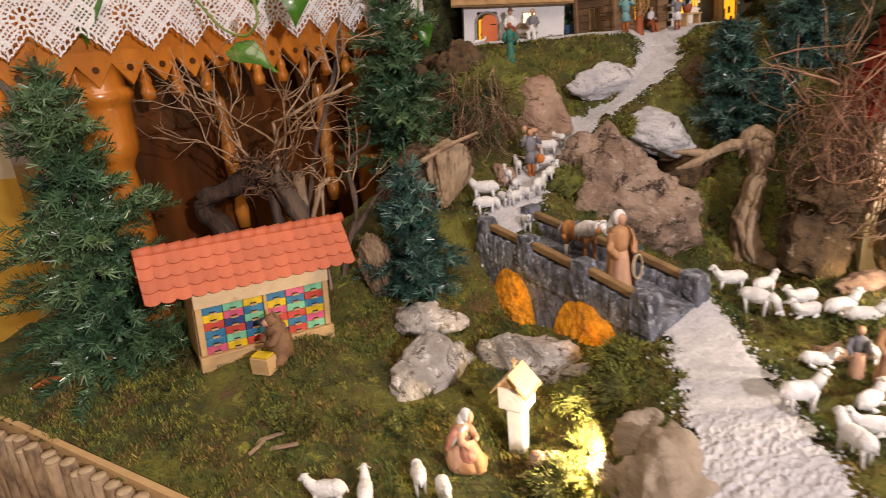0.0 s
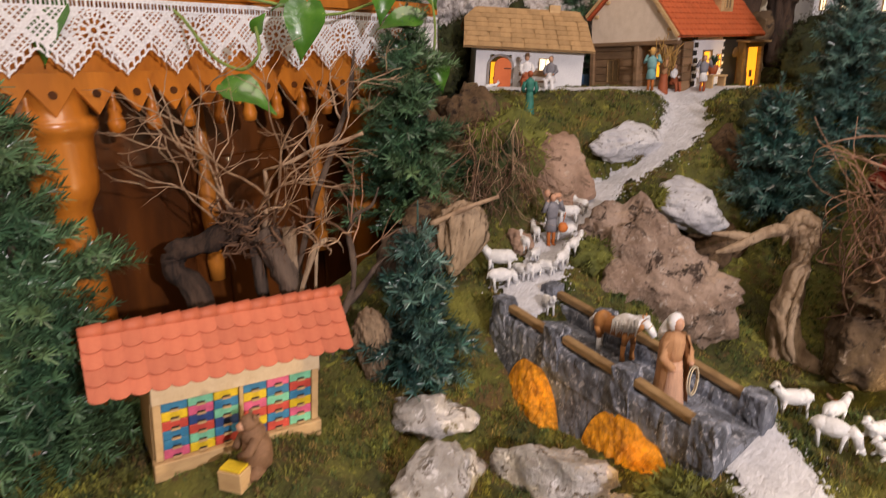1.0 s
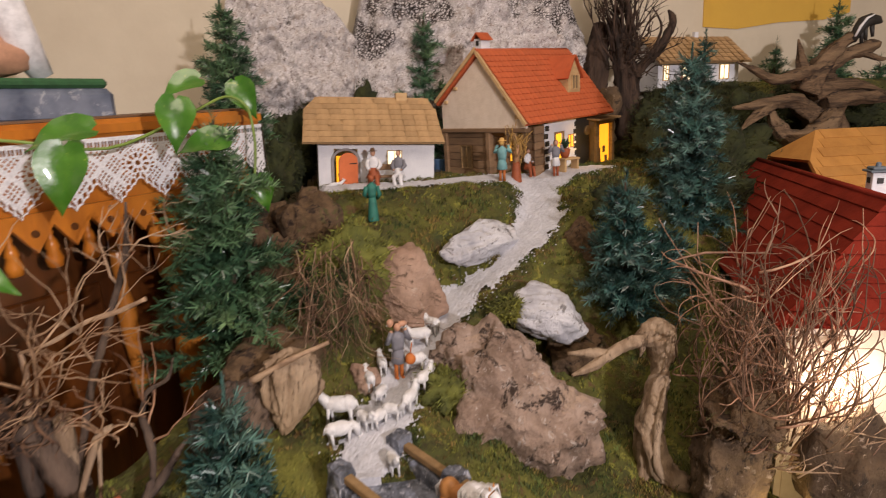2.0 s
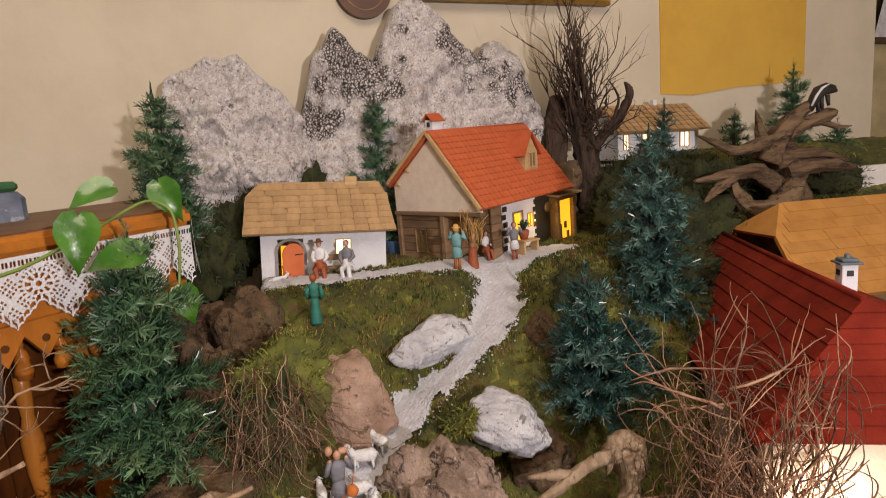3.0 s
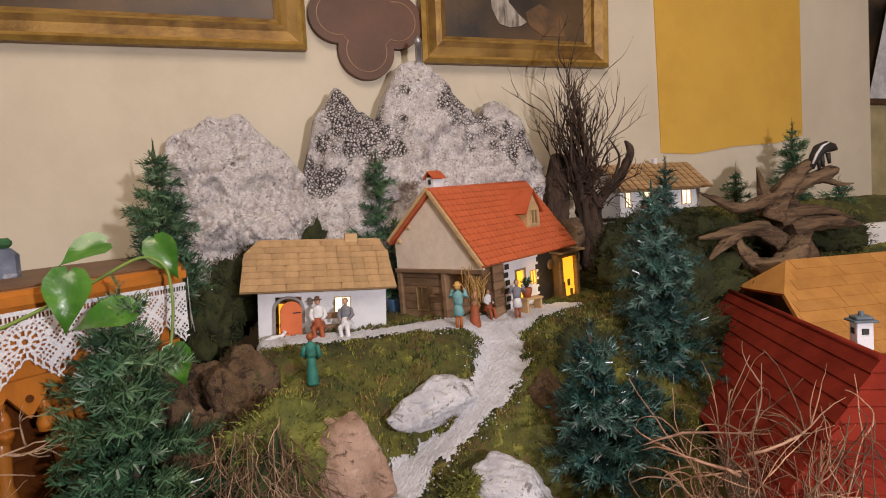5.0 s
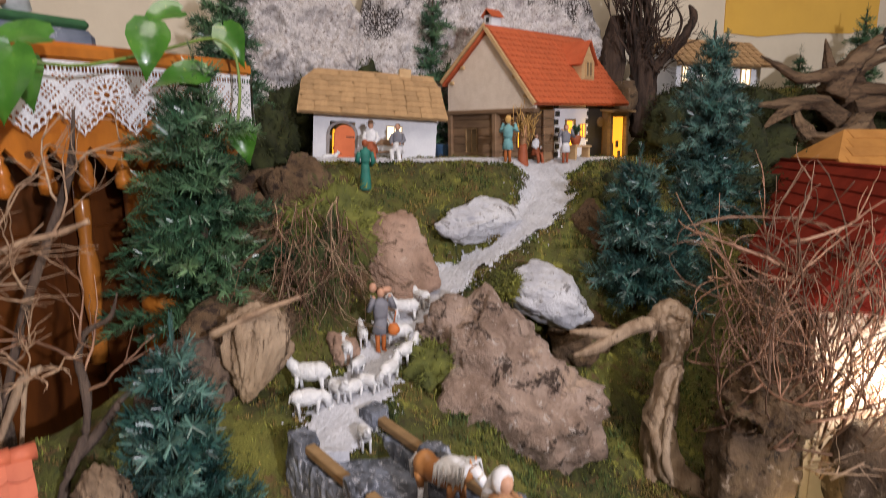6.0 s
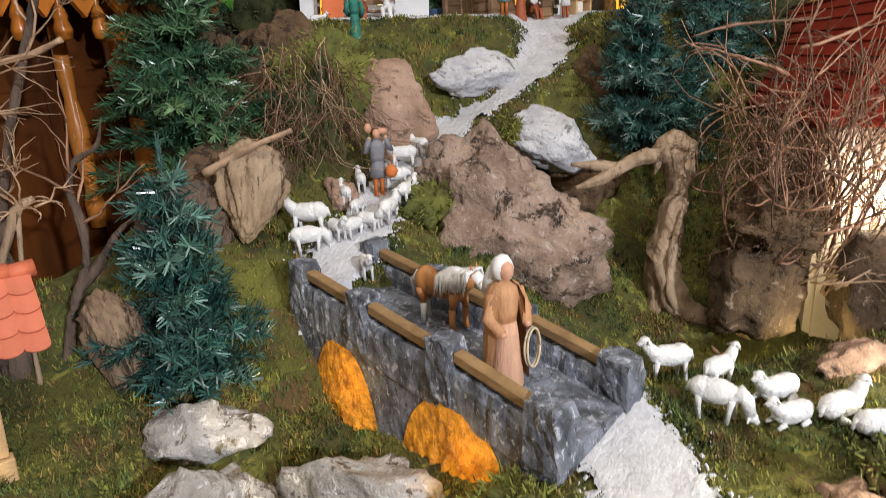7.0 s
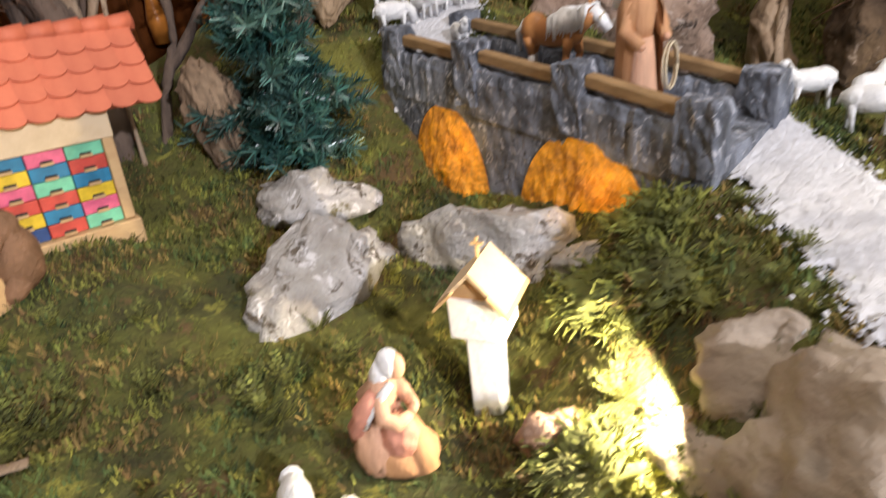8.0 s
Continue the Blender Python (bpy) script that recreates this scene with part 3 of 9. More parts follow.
def near_line(x, y, line):
    """Distance to a line of points, and its third value there."""
    best = (9.0, 0.0)
    for (ax, ay, az), (bx, by, bz) in zip(line, line[1:]):
        dx, dy = bx - ax, by - ay
        k = max(0, min(1, ((x - ax) * dx + (y - ay) * dy) / (dx * dx + dy * dy)))
        d = math.hypot(x - ax - k * dx, y - ay - k * dy)
        if d < best[0]:
            best = (d, az + k * (bz - az))
    return best


def ground(x, y):
    m = .43 - .06 * ease(x / .35) + .105 * ease((x - .40) / .2) + .02 * ease((x - .7) / .3)
    k = ease((y - 1.45) / .35)
    m = m * (1 - k) + .42 * k
    side = (x - .32) * .719 - (y - 2.19) * .695
    if y > 2.05:
        side = max(side, min(x - .30, (y - 2.05) * 0.6))
    z = m + along_table(y, HILL) * ease((side + .01) / .13)
    z += .06 * math.exp(-((x - .5) / .14) ** 2 - ((y - 2.05) / .12) ** 2)
    z += .22 * ease((x - 1.38) / .30) * ease((y - 2.50) / .25)
    z -= .13 * ease((x - .6) / .25) * ease((y - 1.435) / .18) * (1 - ease((y - 1.85) / .3))
    z -= .035 * ease((x - .84) / .06) * ease((y - 1.455) / .05) * (1 - ease((y - 1.63) / .08))
    z -= .42 * ease((x - 1.40) / .15) * (1 - ease((y - 2.36) / .16)) * ease((y - 1.75) / .2)
    z -= .026 * math.exp(-((x - .52) / .06) ** 2 - ((y - 1.38) / .055) ** 2) + .030 * math.exp(-((x - .392) / .055) ** 2 - ((y - 1.285) / .050) ** 2) + .018 * math.exp(-((x - .41) / .06) ** 2 - ((y - 1.53) / .06) ** 2)
    z += .028 * math.exp(-((x - .0) / .14) ** 2 - ((y - 1.42) / .11) ** 2)
    z += .024 * math.exp(-((x - .70) / .055) ** 2 - ((y - 1.42) / .06) ** 2)
    d, zt = near_line(x, y, TRACK)
    if y > 1.68:
        k = 1 - ease((d - .03) / .07)
        z = z * (1 - k) + zt * k
    return z


FRONT_PATH = [(.690, 1.435, .036), (.686, 1.37, .052), (.677, 1.28, .058), (.663, 1.20, .062), (.650, 1.10, .078), (.625, 1.0, .078), (.610, .93, .078)]
UPPER_PATH = [(.42, 1.70, .045), (.450, 1.75, .06), (.49, 1.82, .05), (.592, 1.965, .046), (.68, 2.05, .046), (.778, 2.085, .036), (.85, 2.135, .044), (.91, 2.20, .058), (.94, 2.28, .052), (.94, 2.34, .060)]
HOUSE_PATH = [(.415, 2.345, .048), (.56, 2.325, .044), (.70, 2.330, .032), (.80, 2.335, .046), (.90, 2.345, .064), (1.02, 2.37, .072), (1.17, 2.41, .040)]


def on_path(x, y):
    """Above 0 on the gravel, below 0 beside it."""
    best = -9.0
    for line in (FRONT_PATH, UPPER_PATH, HOUSE_PATH):
        d, w = near_line(x, y, line)
        best = max(best, w - d)
    return best


def fine_ground(x, y):
    v = Vector((x, y, 0.0))
    soft = 1.0 if on_path(x, y) < -0.01 else 0.25
    return ground(x, y) + soft * (0.010 * noise.noise(v * 14) + 0.006 * noise.noise(v * 37) + 0.003 * noise.noise(v * 90))


# ---- room ----
WALL_TURN = 6.0
wall_m = pose(0.93, 2.855, 0, 0, 0, WALL_TURN)


def wall_piece(name, low, high, y0, y1, z0, z1, mat, label, m=wall_m):
    bm = bmesh.new()
    box(bm, ((low + high) / 2, (y0 + y1) / 2, (z0 + z1) / 2), (high - low, y1 - y0, z1 - z0))
    ob = new(name, to_mesh(name, bm, mat))
    ob.matrix_world = m
    return tagged(ob, label, "wall", "", "structure")


wall_piece("wall_north", -2.4, 2.0, 0.0, 0.2, -0.45, 3.4, M["plaster"], "cream plastered wall behind the mountains")
wall_piece("wall_north_recess", 2.0, 4.6, 0.42, 0.62, -0.45, 3.4, M["olive_plaster"], "ochre plastered wall set back behind the corner")
wall_piece("wall_return", 2.0, 2.18, 0.202, 0.42, -0.45, 3.4, M["plaster"], "cream plastered corner of the wall")
wall_piece("wall_west", -1.9, -1.7, -1.2, 3.4, 0.62, 3.4, M["white_plaster"], "white upper part of the side wall", Matrix.Identity(4))
wall_piece("wall_west_dado", -1.9, -1.692, -1.2, 3.4, -0.45, 0.617, M["yellow_plaster"], "yellow painted dado of the side wall", Matrix.Identity(4))
wall_piece("wall_east", 4.6, 4.8, -1.2, 3.8, -0.45, 3.4, M["plaster"], "cream plastered side wall", Matrix.Identity(4))
wall_piece("wall_south", -1.9, 4.8, -1.4, -1.2, -0.45, 3.4, M["plaster"], "cream plastered wall opposite the crib", Matrix.Identity(4))
wall_piece("floor", -1.9, 4.8, -1.4, 4.0, -0.55, -0.45, M["floor"], "brown floor of the room", Matrix.Identity(4))
wall_piece("ceiling", -1.9, 4.8, -1.4, 4.0, 3.4, 3.5, M["plaster"], "pale plastered ceiling", Matrix.Identity(4))

# the yellow painted patch with its uneven edge
bm = bmesh.new()
prism(bm, [(0.90, 1.345), (1.05, 1.338), (1.25, 1.362), (1.47, 1.372), (1.60, 1.40), (1.605, 2.6), (1.2, 2.62), (0.885, 2.6)], -0.004, 0.02, "y")
ob = new("painted_patch", to_mesh("painted_patch", bm, M["yellow_plaster"]))
ob.matrix_world = wall_m
tagged(ob, "yellow painted patch with an uneven edge on the wall", "wall patch", "", "structure")
wall_piece("wall_dado", -2.4, -1.0, -0.006, 0.02, -0.45, 0.62, M["yellow_plaster"], "yellow painted dado of the wall beside the altar")
# white ledge in the corner
bm = bmesh.new()
box(bm, (0, 0, 0), (0.30, 0.16, 0.13), 0.02)
box(bm, (0.02, 0, -0.10), (0.42, 0.24, 0.12), 0.02)
solid("white_ledge", bm, M["white_plaster"], (2.47, 2.68, 0.99), "white plastered ledge in the wall corner", "ledge", "", 6, "structure")


# ---- ground sheets ----
def ground_sheet():
    step = 0.0125
    nx, ny = int(3.35 / step), int(2.2 / step)
    pts, index, faces = [], {}, []
    for j in range(ny + 1):
        for i in range(nx + 1):
            x, y = -0.62 + i * step, 0.86 + j * step
            if (x + .42) * .524 + (y - 1.355) * .853 < -0.012 or (x - 0.93) * -.1045 + (y - 2.855) * .9945 > -0.005:
                continue
            index[i, j] = len(pts)
            pts.append((x, y, fine_ground(x, y)))
    for (i, j), a in index.items():
        q = (a, index.get((i + 1, j)), index.get((i + 1, j + 1)), index.get((i, j + 1)))
        if None not in q:
            faces.append(q)
    mesh = bpy.data.meshes.new("ground")
    mesh.from_pydata(pts, [], faces)
    mesh.materials.append(M["moss"])
    mesh.polygons.foreach_set("use_smooth", [True] * len(mesh.polygons))
    tagged(new("ground", mesh), "mossy green and brown ground of the crib landscape", "ground", "", "structure")


ground_sheet()


def gravel_sheet(name, line, label, step=0.0042, rough=0.45):
    xs, ys = [p[0] for p in line], [p[1] for p in line]
    w = max(p[2] for p in line) + 0.03
    x0, y0 = min(xs) - w, min(ys) - w
    nx, ny = int((max(xs) + w - x0) / step), int((max(ys) + w - y0) / step)
    pts, index, faces = [], {}, []
    for j in range(ny + 1):
        for i in range(nx + 1):
            x, y = x0 + i * step, y0 + j * step
            if y < 0.90 or (1.47 < y < 1.70 and line is FRONT_PATH):
                continue
            d, ww = near_line(x, y, line)
            v = Vector((x, y, 0))
            ww += 0.016 * noise.noise(v * 30) + 0.012 * noise.noise(v * 75) + 0.008 * noise.noise(v * 160)
            if d > ww:
                continue
            edge = min(1.0, (ww - d) / 0.012)
            if line is FRONT_PATH:
                lumps = ease((1.17 - y) / 0.07)
                rough = 0.2 + 1.5 * lumps
                ripple = 0.0042 * lumps * noise.noise(Vector((x * 70, y * 120, 3)))
            else:
                ripple = 0.0
            z = fine_ground(x, y) + 0.004 + 0.003 * edge + ripple + rough * (0.0022 * noise.noise(v * 190) + 0.002 * noise.noise(v * 420))
            index[i, j] = len(pts)
            pts.append((x + 0.0022 * noise.noise(v * 260), y + 0.0022 * noise.noise(v * 260 + Vector((5, 0, 0))), z))
    for (i, j), a in index.items():
        q = (a, index.get((i + 1, j)), index.get((i + 1, j + 1)), index.get((i, j + 1)))
        if None not in q:
            faces.append(q)
    mesh = bpy.data.meshes.new(name)
    mesh.from_pydata(pts, [], faces)
    mesh.materials.append(M["gravel"])
    tagged(new(name, mesh), label, "path", "", "structure")


gravel_sheet("path_front", FRONT_PATH, "white gravel path leading down from the bridge", 0.0046, 0.20)
gravel_sheet("path_upper", UPPER_PATH, "white gravel path climbing between rocks")
gravel_sheet("path_houses", HOUSE_PATH, "white gravel in front of the two houses")

def gravel_crumbs():
    """Loose bits of gravel strewn along the edges of the paths."""
    rng = random.Random(61)
    pts, faces = [], []
    for line, count in ((FRONT_PATH, 1500), (UPPER_PATH, 1300), (HOUSE_PATH, 900)):
        for _ in range(count):
            i = rng.randrange(len(line) - 1)
            k, side = rng.random(), rng.choice((-1, 1))
            (ax, ay, aw), (bx, by, bw) = line[i], line[i + 1]
            d = Vector((bx - ax, by - ay, 0)).normalized()
            w = (aw + (bw - aw) * k + rng.gauss(-0.006, 0.013)) * side
            x, y = ax + (bx - ax) * k - d.y * w, ay + (by - ay) * k + d.x * w
            if y < 0.92 or (1.44 < y < 1.70 and x < 0.70):
                continue
            z, r = fine_ground(x, y) + 0.0045, 0.0007 + 0.0026 * rng.random() ** 2.5
            b = len(pts)
            for vx, vy, vz in ((1, 0, -0.3), (-0.5, 0.9, -0.3), (-0.5, -0.9, -0.3), (0.1, 0.0, 0.9), (0.5, 0.5, 0.4), (-0.6, 0.1, 0.5)):
                pts.append((x + r * (vx + rng.uniform(-0.3, 0.3)), y + r * (vy + rng.uniform(-0.3, 0.3)), z + r * vz))
            faces.extend([(b, b + 1, b + 4), (b + 1, b + 5, b + 4), (b + 1, b + 2, b + 5), (b + 2, b, b + 3), (b, b + 4, b + 3), (b + 4, b + 5, b + 3), (b + 5, b + 2, b + 3), (b, b + 2, b + 1)])
    mesh = bpy.data.meshes.new("gravel_crumbs")
    mesh.from_pydata(pts, [], faces)
    mesh.materials.append(M["gravel"])
    tagged(new("gravel_crumbs", mesh), "loose white gravel crumbs along the path edges", "gravel", "", "stuff")


gravel_crumbs()

# the stand under the landscape
bm = bmesh.new()
prism(bm, [(-0.50, 1.395), (0.40, 0.845), (2.6, 0.845), (2.6, 2.98), (-0.62, 2.66), (-0.62, 1.45)], -0.45, 0.33)
solid("display_stand", bm, M["green_cloth"], (0, 0, 0), "cloth-covered stand carrying the crib landscape", "stand", "", 0, "structure")


# ---- rocks ----
def rock_mesh(bm, size, seed, detail=4, cuts=7, rough=0.22, mat=0, block=0.0):
    rng = random.Random(seed)
    made = bmesh.ops.create_icosphere(bm, subdivisions=detail, radius=1.0)
    planes = []
    for _ in range(cuts):
        n = Vector((rng.uniform(-1, 1), rng.uniform(-1, 1), rng.uniform(-0.3, 1))).normalized()
        planes.append((n, rng.uniform(0.55, 0.85)))
    off = Vector((seed * 1.37, seed * 0.71, seed * 2.1))
    for v in made["verts"]:
        p = v.co.copy()
        p = p * ((1 - block) + block * 0.86 / max(abs(p.x), abs(p.y), abs(p.z)))
        for n, d in planes:
            over = p.dot(n) - d
            if over > 0:
                p -= n * over * 0.92
        k = rough * noise.noise(p * 1.6 + off) + rough * 0.5 * noise.noise(p * 3.7 + off) + rough * 0.34 * noise.noise(p * 8.3 + off) + rough * 0.22 * noise.noise(p * 18 + off) - rough * 0.5 * max(0.0, 0.25 - abs(noise.noise(p * 2.6 - off))) 
        p += v.normal * k if v.normal.length else p * k
        v.co = Vector((p.x * size[0], p.y * size[1], p.z * size[2]))
    for f in {f for v in made["verts"] for f in v.link_faces}:
        f.material_index, f.smooth = mat, True


def rock(name, place, size, seed, mat, label, turn=0.0, tilt=(0, 0), rough=0.26, cuts=7, group="", detail=4, block=0.0):
    bm = bmesh.new()
    rock_mesh(bm, size, seed, detail, rough=rough, cuts=cuts, block=block)
    return solid(name, bm, mat, place, label, "rock", group, turn, smooth_faces=True, tilt=tilt)


rock("limestone_rock", (0.268, 1.446, 0.392), (0.112, 0.052, 0.074), 3, M["limestone"], "pale grey limestone rock lying in the moss", 50)
rock("limestone_rock", (0.440, 1.452, 0.384), (0.106, 0.054, 0.072), 11, M["limestone"], "pale grey limestone rock with moss stains", -30)
rock("limestone_rock", (0.505, 1.372, 0.400), (0.030, 0.022, 0.028), 13, M["limestone"], "small pale limestone rock beside a larger one", 10)
rock("limestone_rock", (0.262, 1.578, 0.432), (0.080, 0.045, 0.042), 17, M["limestone"], "flat pale stone lying below the fir", 8, rough=0.3)
rock("large_boulder", (0.706, 1.822, 0.586), (0.160, 0.114, 0.146), 5, M["boulder"], "large rough brown boulder beside the path", -30, rough=0.30, cuts=8, detail=5)
rock("white_rock", (0.828, 1.955, 0.690), (0.094, 0.056, 0.054), 8, M["white_rock"], "pale bluish white rock leaning on the brown boulder", -12, (0, 27), rough=0.16, detail=5)
rock("white_rock", (0.742, 2.135, 0.806), (0.116, 0.054, 0.046), 21, M["white_rock"], "white rock beside the gravel path", 28, rough=0.20, cuts=10, detail=5)
rock("pink_rock", (0.540, 2.022, 0.742), (0.088, 0.060, 0.098), 19, M["pink_rock"], "smooth pinkish brown rock under the mossy bank", 14, (-14, -18), rough=0.15, cuts=4, block=0.55, detail=5)
rock("brown_stone", (0.452, 1.875, 0.635), (0.030, 0.026, 0.034), 23, M["pink_rock"], "small brown stone beside the path", 0)
rock("big_front_rock", (0.534, 1.068, 0.372), (0.112, 0.128, 0.098), 31, M["front_rock"], "large weathered brown rock with ridges beside the gravel", 15, rough=0.30, cuts=4, detail=5)
rock("brown_stone", (0.552, 1.164, 0.420), (0.048, 0.046, 0.050), 37, M["front_rock"], "brown stone leaning on a larger rock", 15, rough=0.30, cuts=5)
rock("pale_stone", (0.418, 1.200, 0.372), (0.030, 0.024, 0.028), 35, M["pink_rock"], "pale stone beside the wayside shrine", 40)
rock("dark_boulder", (1.205, 1.580, 0.500), (0.098, 0.070, 0.108), 41, M["brown_rock"], "dark brown boulder beside the twig bush", 15)
rock("bush_rock", (1.032, 1.662, 0.498), (0.074, 0.060, 0.084), 43, M["brown_rock"], "large brown rock with the dry twig bush growing on it", -8, rough=0.2, block=0.45, detail=5)
rock("brown_stone", (0.985, 1.412, 0.500), (0.064, 0.028, 0.026), 49, M["pink_rock"], "low pinkish stone behind the grazing sheep", 6, rough=0.35)
rock("brown_stone", (0.820, 1.255, 0.455), (0.060, 0.030, 0.030), 45, M["pink_rock"], "rough pinkish stone beside the gravel", -15, rough=0.4)
rock("dark_boulder", (1.06, 1.30, 0.455), (0.10, 0.06, 0.05), 47, M["brown_rock"], "brown stone behind the resting sheep", 20)
rock("soil_bank", (0.372, 2.225, 0.850), (0.075, 0.075, 0.110), 51, M["soil"], "brown soil bank between altar and white house", 20, rough=0.25)
rock("soil_bank", (0.300, 2.120, 0.740), (0.095, 0.090, 0.130), 58, M["soil"], "brown earth bank behind the upper fir", 10, rough=0.3, detail=5)
rock("soil_bank", (0.300, 2.330, 0.800), (0.085, 0.090, 0.130), 59, M["soil"], "brown earth bank beside the altar", 40, rough=0.3)
rock("soil_bank", (0.985, 2.110, 0.770), (0.060, 0.050, 0.075), 53, M["soil"], "brown soil bank beside the gravel path", 20, rough=0.25)
rock("soil_bank", (0.890, 1.970, 0.605), (0.070, 0.060, 0.060), 63, M["soil"], "brown soil heap under the leaning white rock", 10, rough=0.3)
rock("soil_bank", (0.30, 1.90, 0.640), (0.110, 0.070, 0.100), 57, M["soil"], "brown earth slope beneath the upper fir", 20, rough=0.25)


# ---- painted mountains ----
def mountain(name, profile, depth, label, seed, mat):
    """A papier mache ridge: (place along the wall, height of the skyline) rows, bulging forward below."""
    bm = bmesh.new()
    nx, nz = 170, 90
    low, high, foot = profile[0][0], profile[-1][0], 0.90
    grid = []
    for j in range(nz + 1):
        row = []
        for i in range(nx + 1):
            x = low + (high - low) * i / nx
            v0 = Vector((x, seed, 0.0))
            top = along_table(x, profile) + 0.012 * noise.noise(v0 * 22) + 0.006 * noise.noise(v0 * 60)
            s = j / nz
            z = foot + (top - foot) * s
            edge = ease(min(x - low, high - x) / 0.10)
            v = Vector((x, z, seed))
            y = -0.105 - 0.75 * depth * (1 - s * s) ** 0.7 * (0.25 + 0.75 * edge)
            y += (0.060 * noise.noise(v * 6.5) + 0.034 * noise.noise(v * 15)) * (1 - s ** 3) + 0.018 * noise.noise(v * 38) + 0.009 * noise.noise(v * 90)
            row.append(bm.verts.new((-0.44 + (x + 0.44) * 0.965, min(y, -0.075), 1.21 + (z - 1.21) * 0.965)))
        grid.append(row)
    for a, b in zip(grid, grid[1:]):
        for i in range(nx):
            bm.faces.new((a[i], a[i + 1], b[i + 1], b[i])).smooth = True
    ring = [g[0] for g in grid] + grid[-1][1:] + [g[-1] for g in grid[::-1]][1:]
    back = [bm.verts.new((v.co.x, -0.058, v.co.z)) for v in ring]
    for i in range(len(ring) - 1):
        bm.faces.new((ring[i], ring[i + 1], back[i + 1], back[i]))
    ob = solid(name, bm, M[mat], (0, 0, 0), label, "mountain", "painted mountains", smooth_faces=True)
    ob.matrix_world = wall_m
    return ob


mountain("painted_mountain", [(-.770, 1.00), (-.765, 1.32), (-.745, 1.42), (-.69, 1.445), (-.62, 1.47), (-.555, 1.475), (-.50, 1.43), (-.45, 1.375), (-.39, 1.31), (-.360, 1.0)], 0.11, "grey-white papier mache mountain against the wall", 1.3, "mountain_a")
mountain("painted_mountain", [(-.415, 1.0), (-.40, 1.28), (-.35, 1.47), (-.290, 1.555), (-.23, 1.50), (-.174, 1.455), (-.14, 1.54), (-.09, 1.62), (-.037, 1.648), (.03, 1.61), (.09, 1.53), (.155, 1.465), (.20, 1.510), (.24, 1.520), (.30, 1.46), (.35, 1.36), (.40, 1.24), (.415, 1.0)], 0.15, "black-scaled white papier mache mountain with three peaks", 4.7, "mountain_b")

# ---- pictures on the wall ----
def picture(u0, u1, z0, z1, label):
    w, h = u1 - u0, z1 - z0
    ob = thing("framed_picture", (0, 0, 0), label, "picture", "pictures on the wall")
    ob.matrix_world = wall_m @ pose(u0, -0.005, z0, 3.0, 0, 0)
    band = 0.085
    rows = [(0.0, 0.0), (0.0, 0.030), (0.012, 0.040), (0.022, 0.030), (0.050, 0.020), (0.066, 0.026), (0.074, 0.016), (band, 0.010), (band, 0.0)]
    for name, a, b in (("frame_bottom", (0, 0), (w, 0)), ("frame_side", (w, 0), (w, h)), ("frame_top", (w, h), (0, h)), ("frame_side", (0, h), (0, 0))):
        bm = bmesh.new()
        d = Vector((b[0] - a[0], 0, b[1] - a[1]))
        length = d.length
        d.normalize()
        inn = Vector((-d.z, 0, d.x))
        rings = []
        for at, sign in ((0.0, 1), (length, -1)):
            rings.append([bm.verts.new(Vector((a[0], 0, a[1])) + d * (at + sign * t) + inn * t + Vector((0, -p, 0))) for t, p in rows])
        for i in range(len(rows) - 1):
            f = bm.faces.new((rings[0][i], rings[1][i], rings[1][i + 1], rings[0][i + 1]))
            f.material_index = 1 if i in (1, 2, 5) else 0
        bmesh.ops.recalc_face_normals(bm, faces=bm.faces)
        part(name, bm, [M["gilt"], M["gilt_bright"]], ob, "worn gilt moulding")
    bm = bmesh.new()
    box(bm, (w / 2, -0.004, h / 2), (w - 2 * band + 0.004, 0.006, h - 2 * band + 0.004))
    part("canvas", bm, M["painting"], ob, "dark brown oil painting")
    return ob


picture(-1.33, -0.351, 1.665, 2.45, "dark oil painting in a worn gilt frame")
right_picture = picture(-0.004, 0.667, 1.640, 2.45, "dark oil painting with pale drapery in a gilt frame")
bm = bmesh.new()
prism(bm, [(0.238, 0.33), (0.285, 0.33), (0.290, 0.2595), (0.307, 0.199), (0.340, 0.165), (0.371, 0.140), (0.345, 0.126), (0.307, 0.121), (0.270, 0.131), (0.246, 0.179)], -0.0095, -0.0068, "y")
part("painted_drapery", bm, M["drapery"], right_picture, "pale painted drapery")
bm = bmesh.new()
prism(bm, [(0.366, 0.170), (0.420, 0.200), (0.500, 0.165), (0.515, 0.100), (0.430, 0.098), (0.378, 0.130)], -0.0090, -0.0068, "y")
part("painted_shape", bm, M["painted_ochre"], right_picture, "dull ochre painted shape")


def trefoil(bm, inset, y, thick):
    """Three lobes at the foot of an upright board, drawn as one outline."""
    lobes = ((-0.091, 0.0, 0.081), (0.091, 0.0, 0.081), (0.0, -0.096, 0.084))
    outline = []
    for k in range(144):
        a = 2 * math.pi * k / 144 + 0.01
        dx, dz = math.cos(a), math.sin(a)
        far = 0.105 - inset * 0.6
        for cx, cz, r in lobes:
            r -= inset
            along = cx * dx + cz * dz
            off = r * r - (cx * cx + cz * cz - along * along)
            if off > 0:
                far = max(far, along + math.sqrt(off))
        if dz > 0.05:
            far = max(far, min((0.092 - inset) / max(abs(dx), 1e-6), (0.50 - inset) / dz))
        outline.append((far * dx, far * dz))
    prism(bm, outline, y - thick, y, "y")


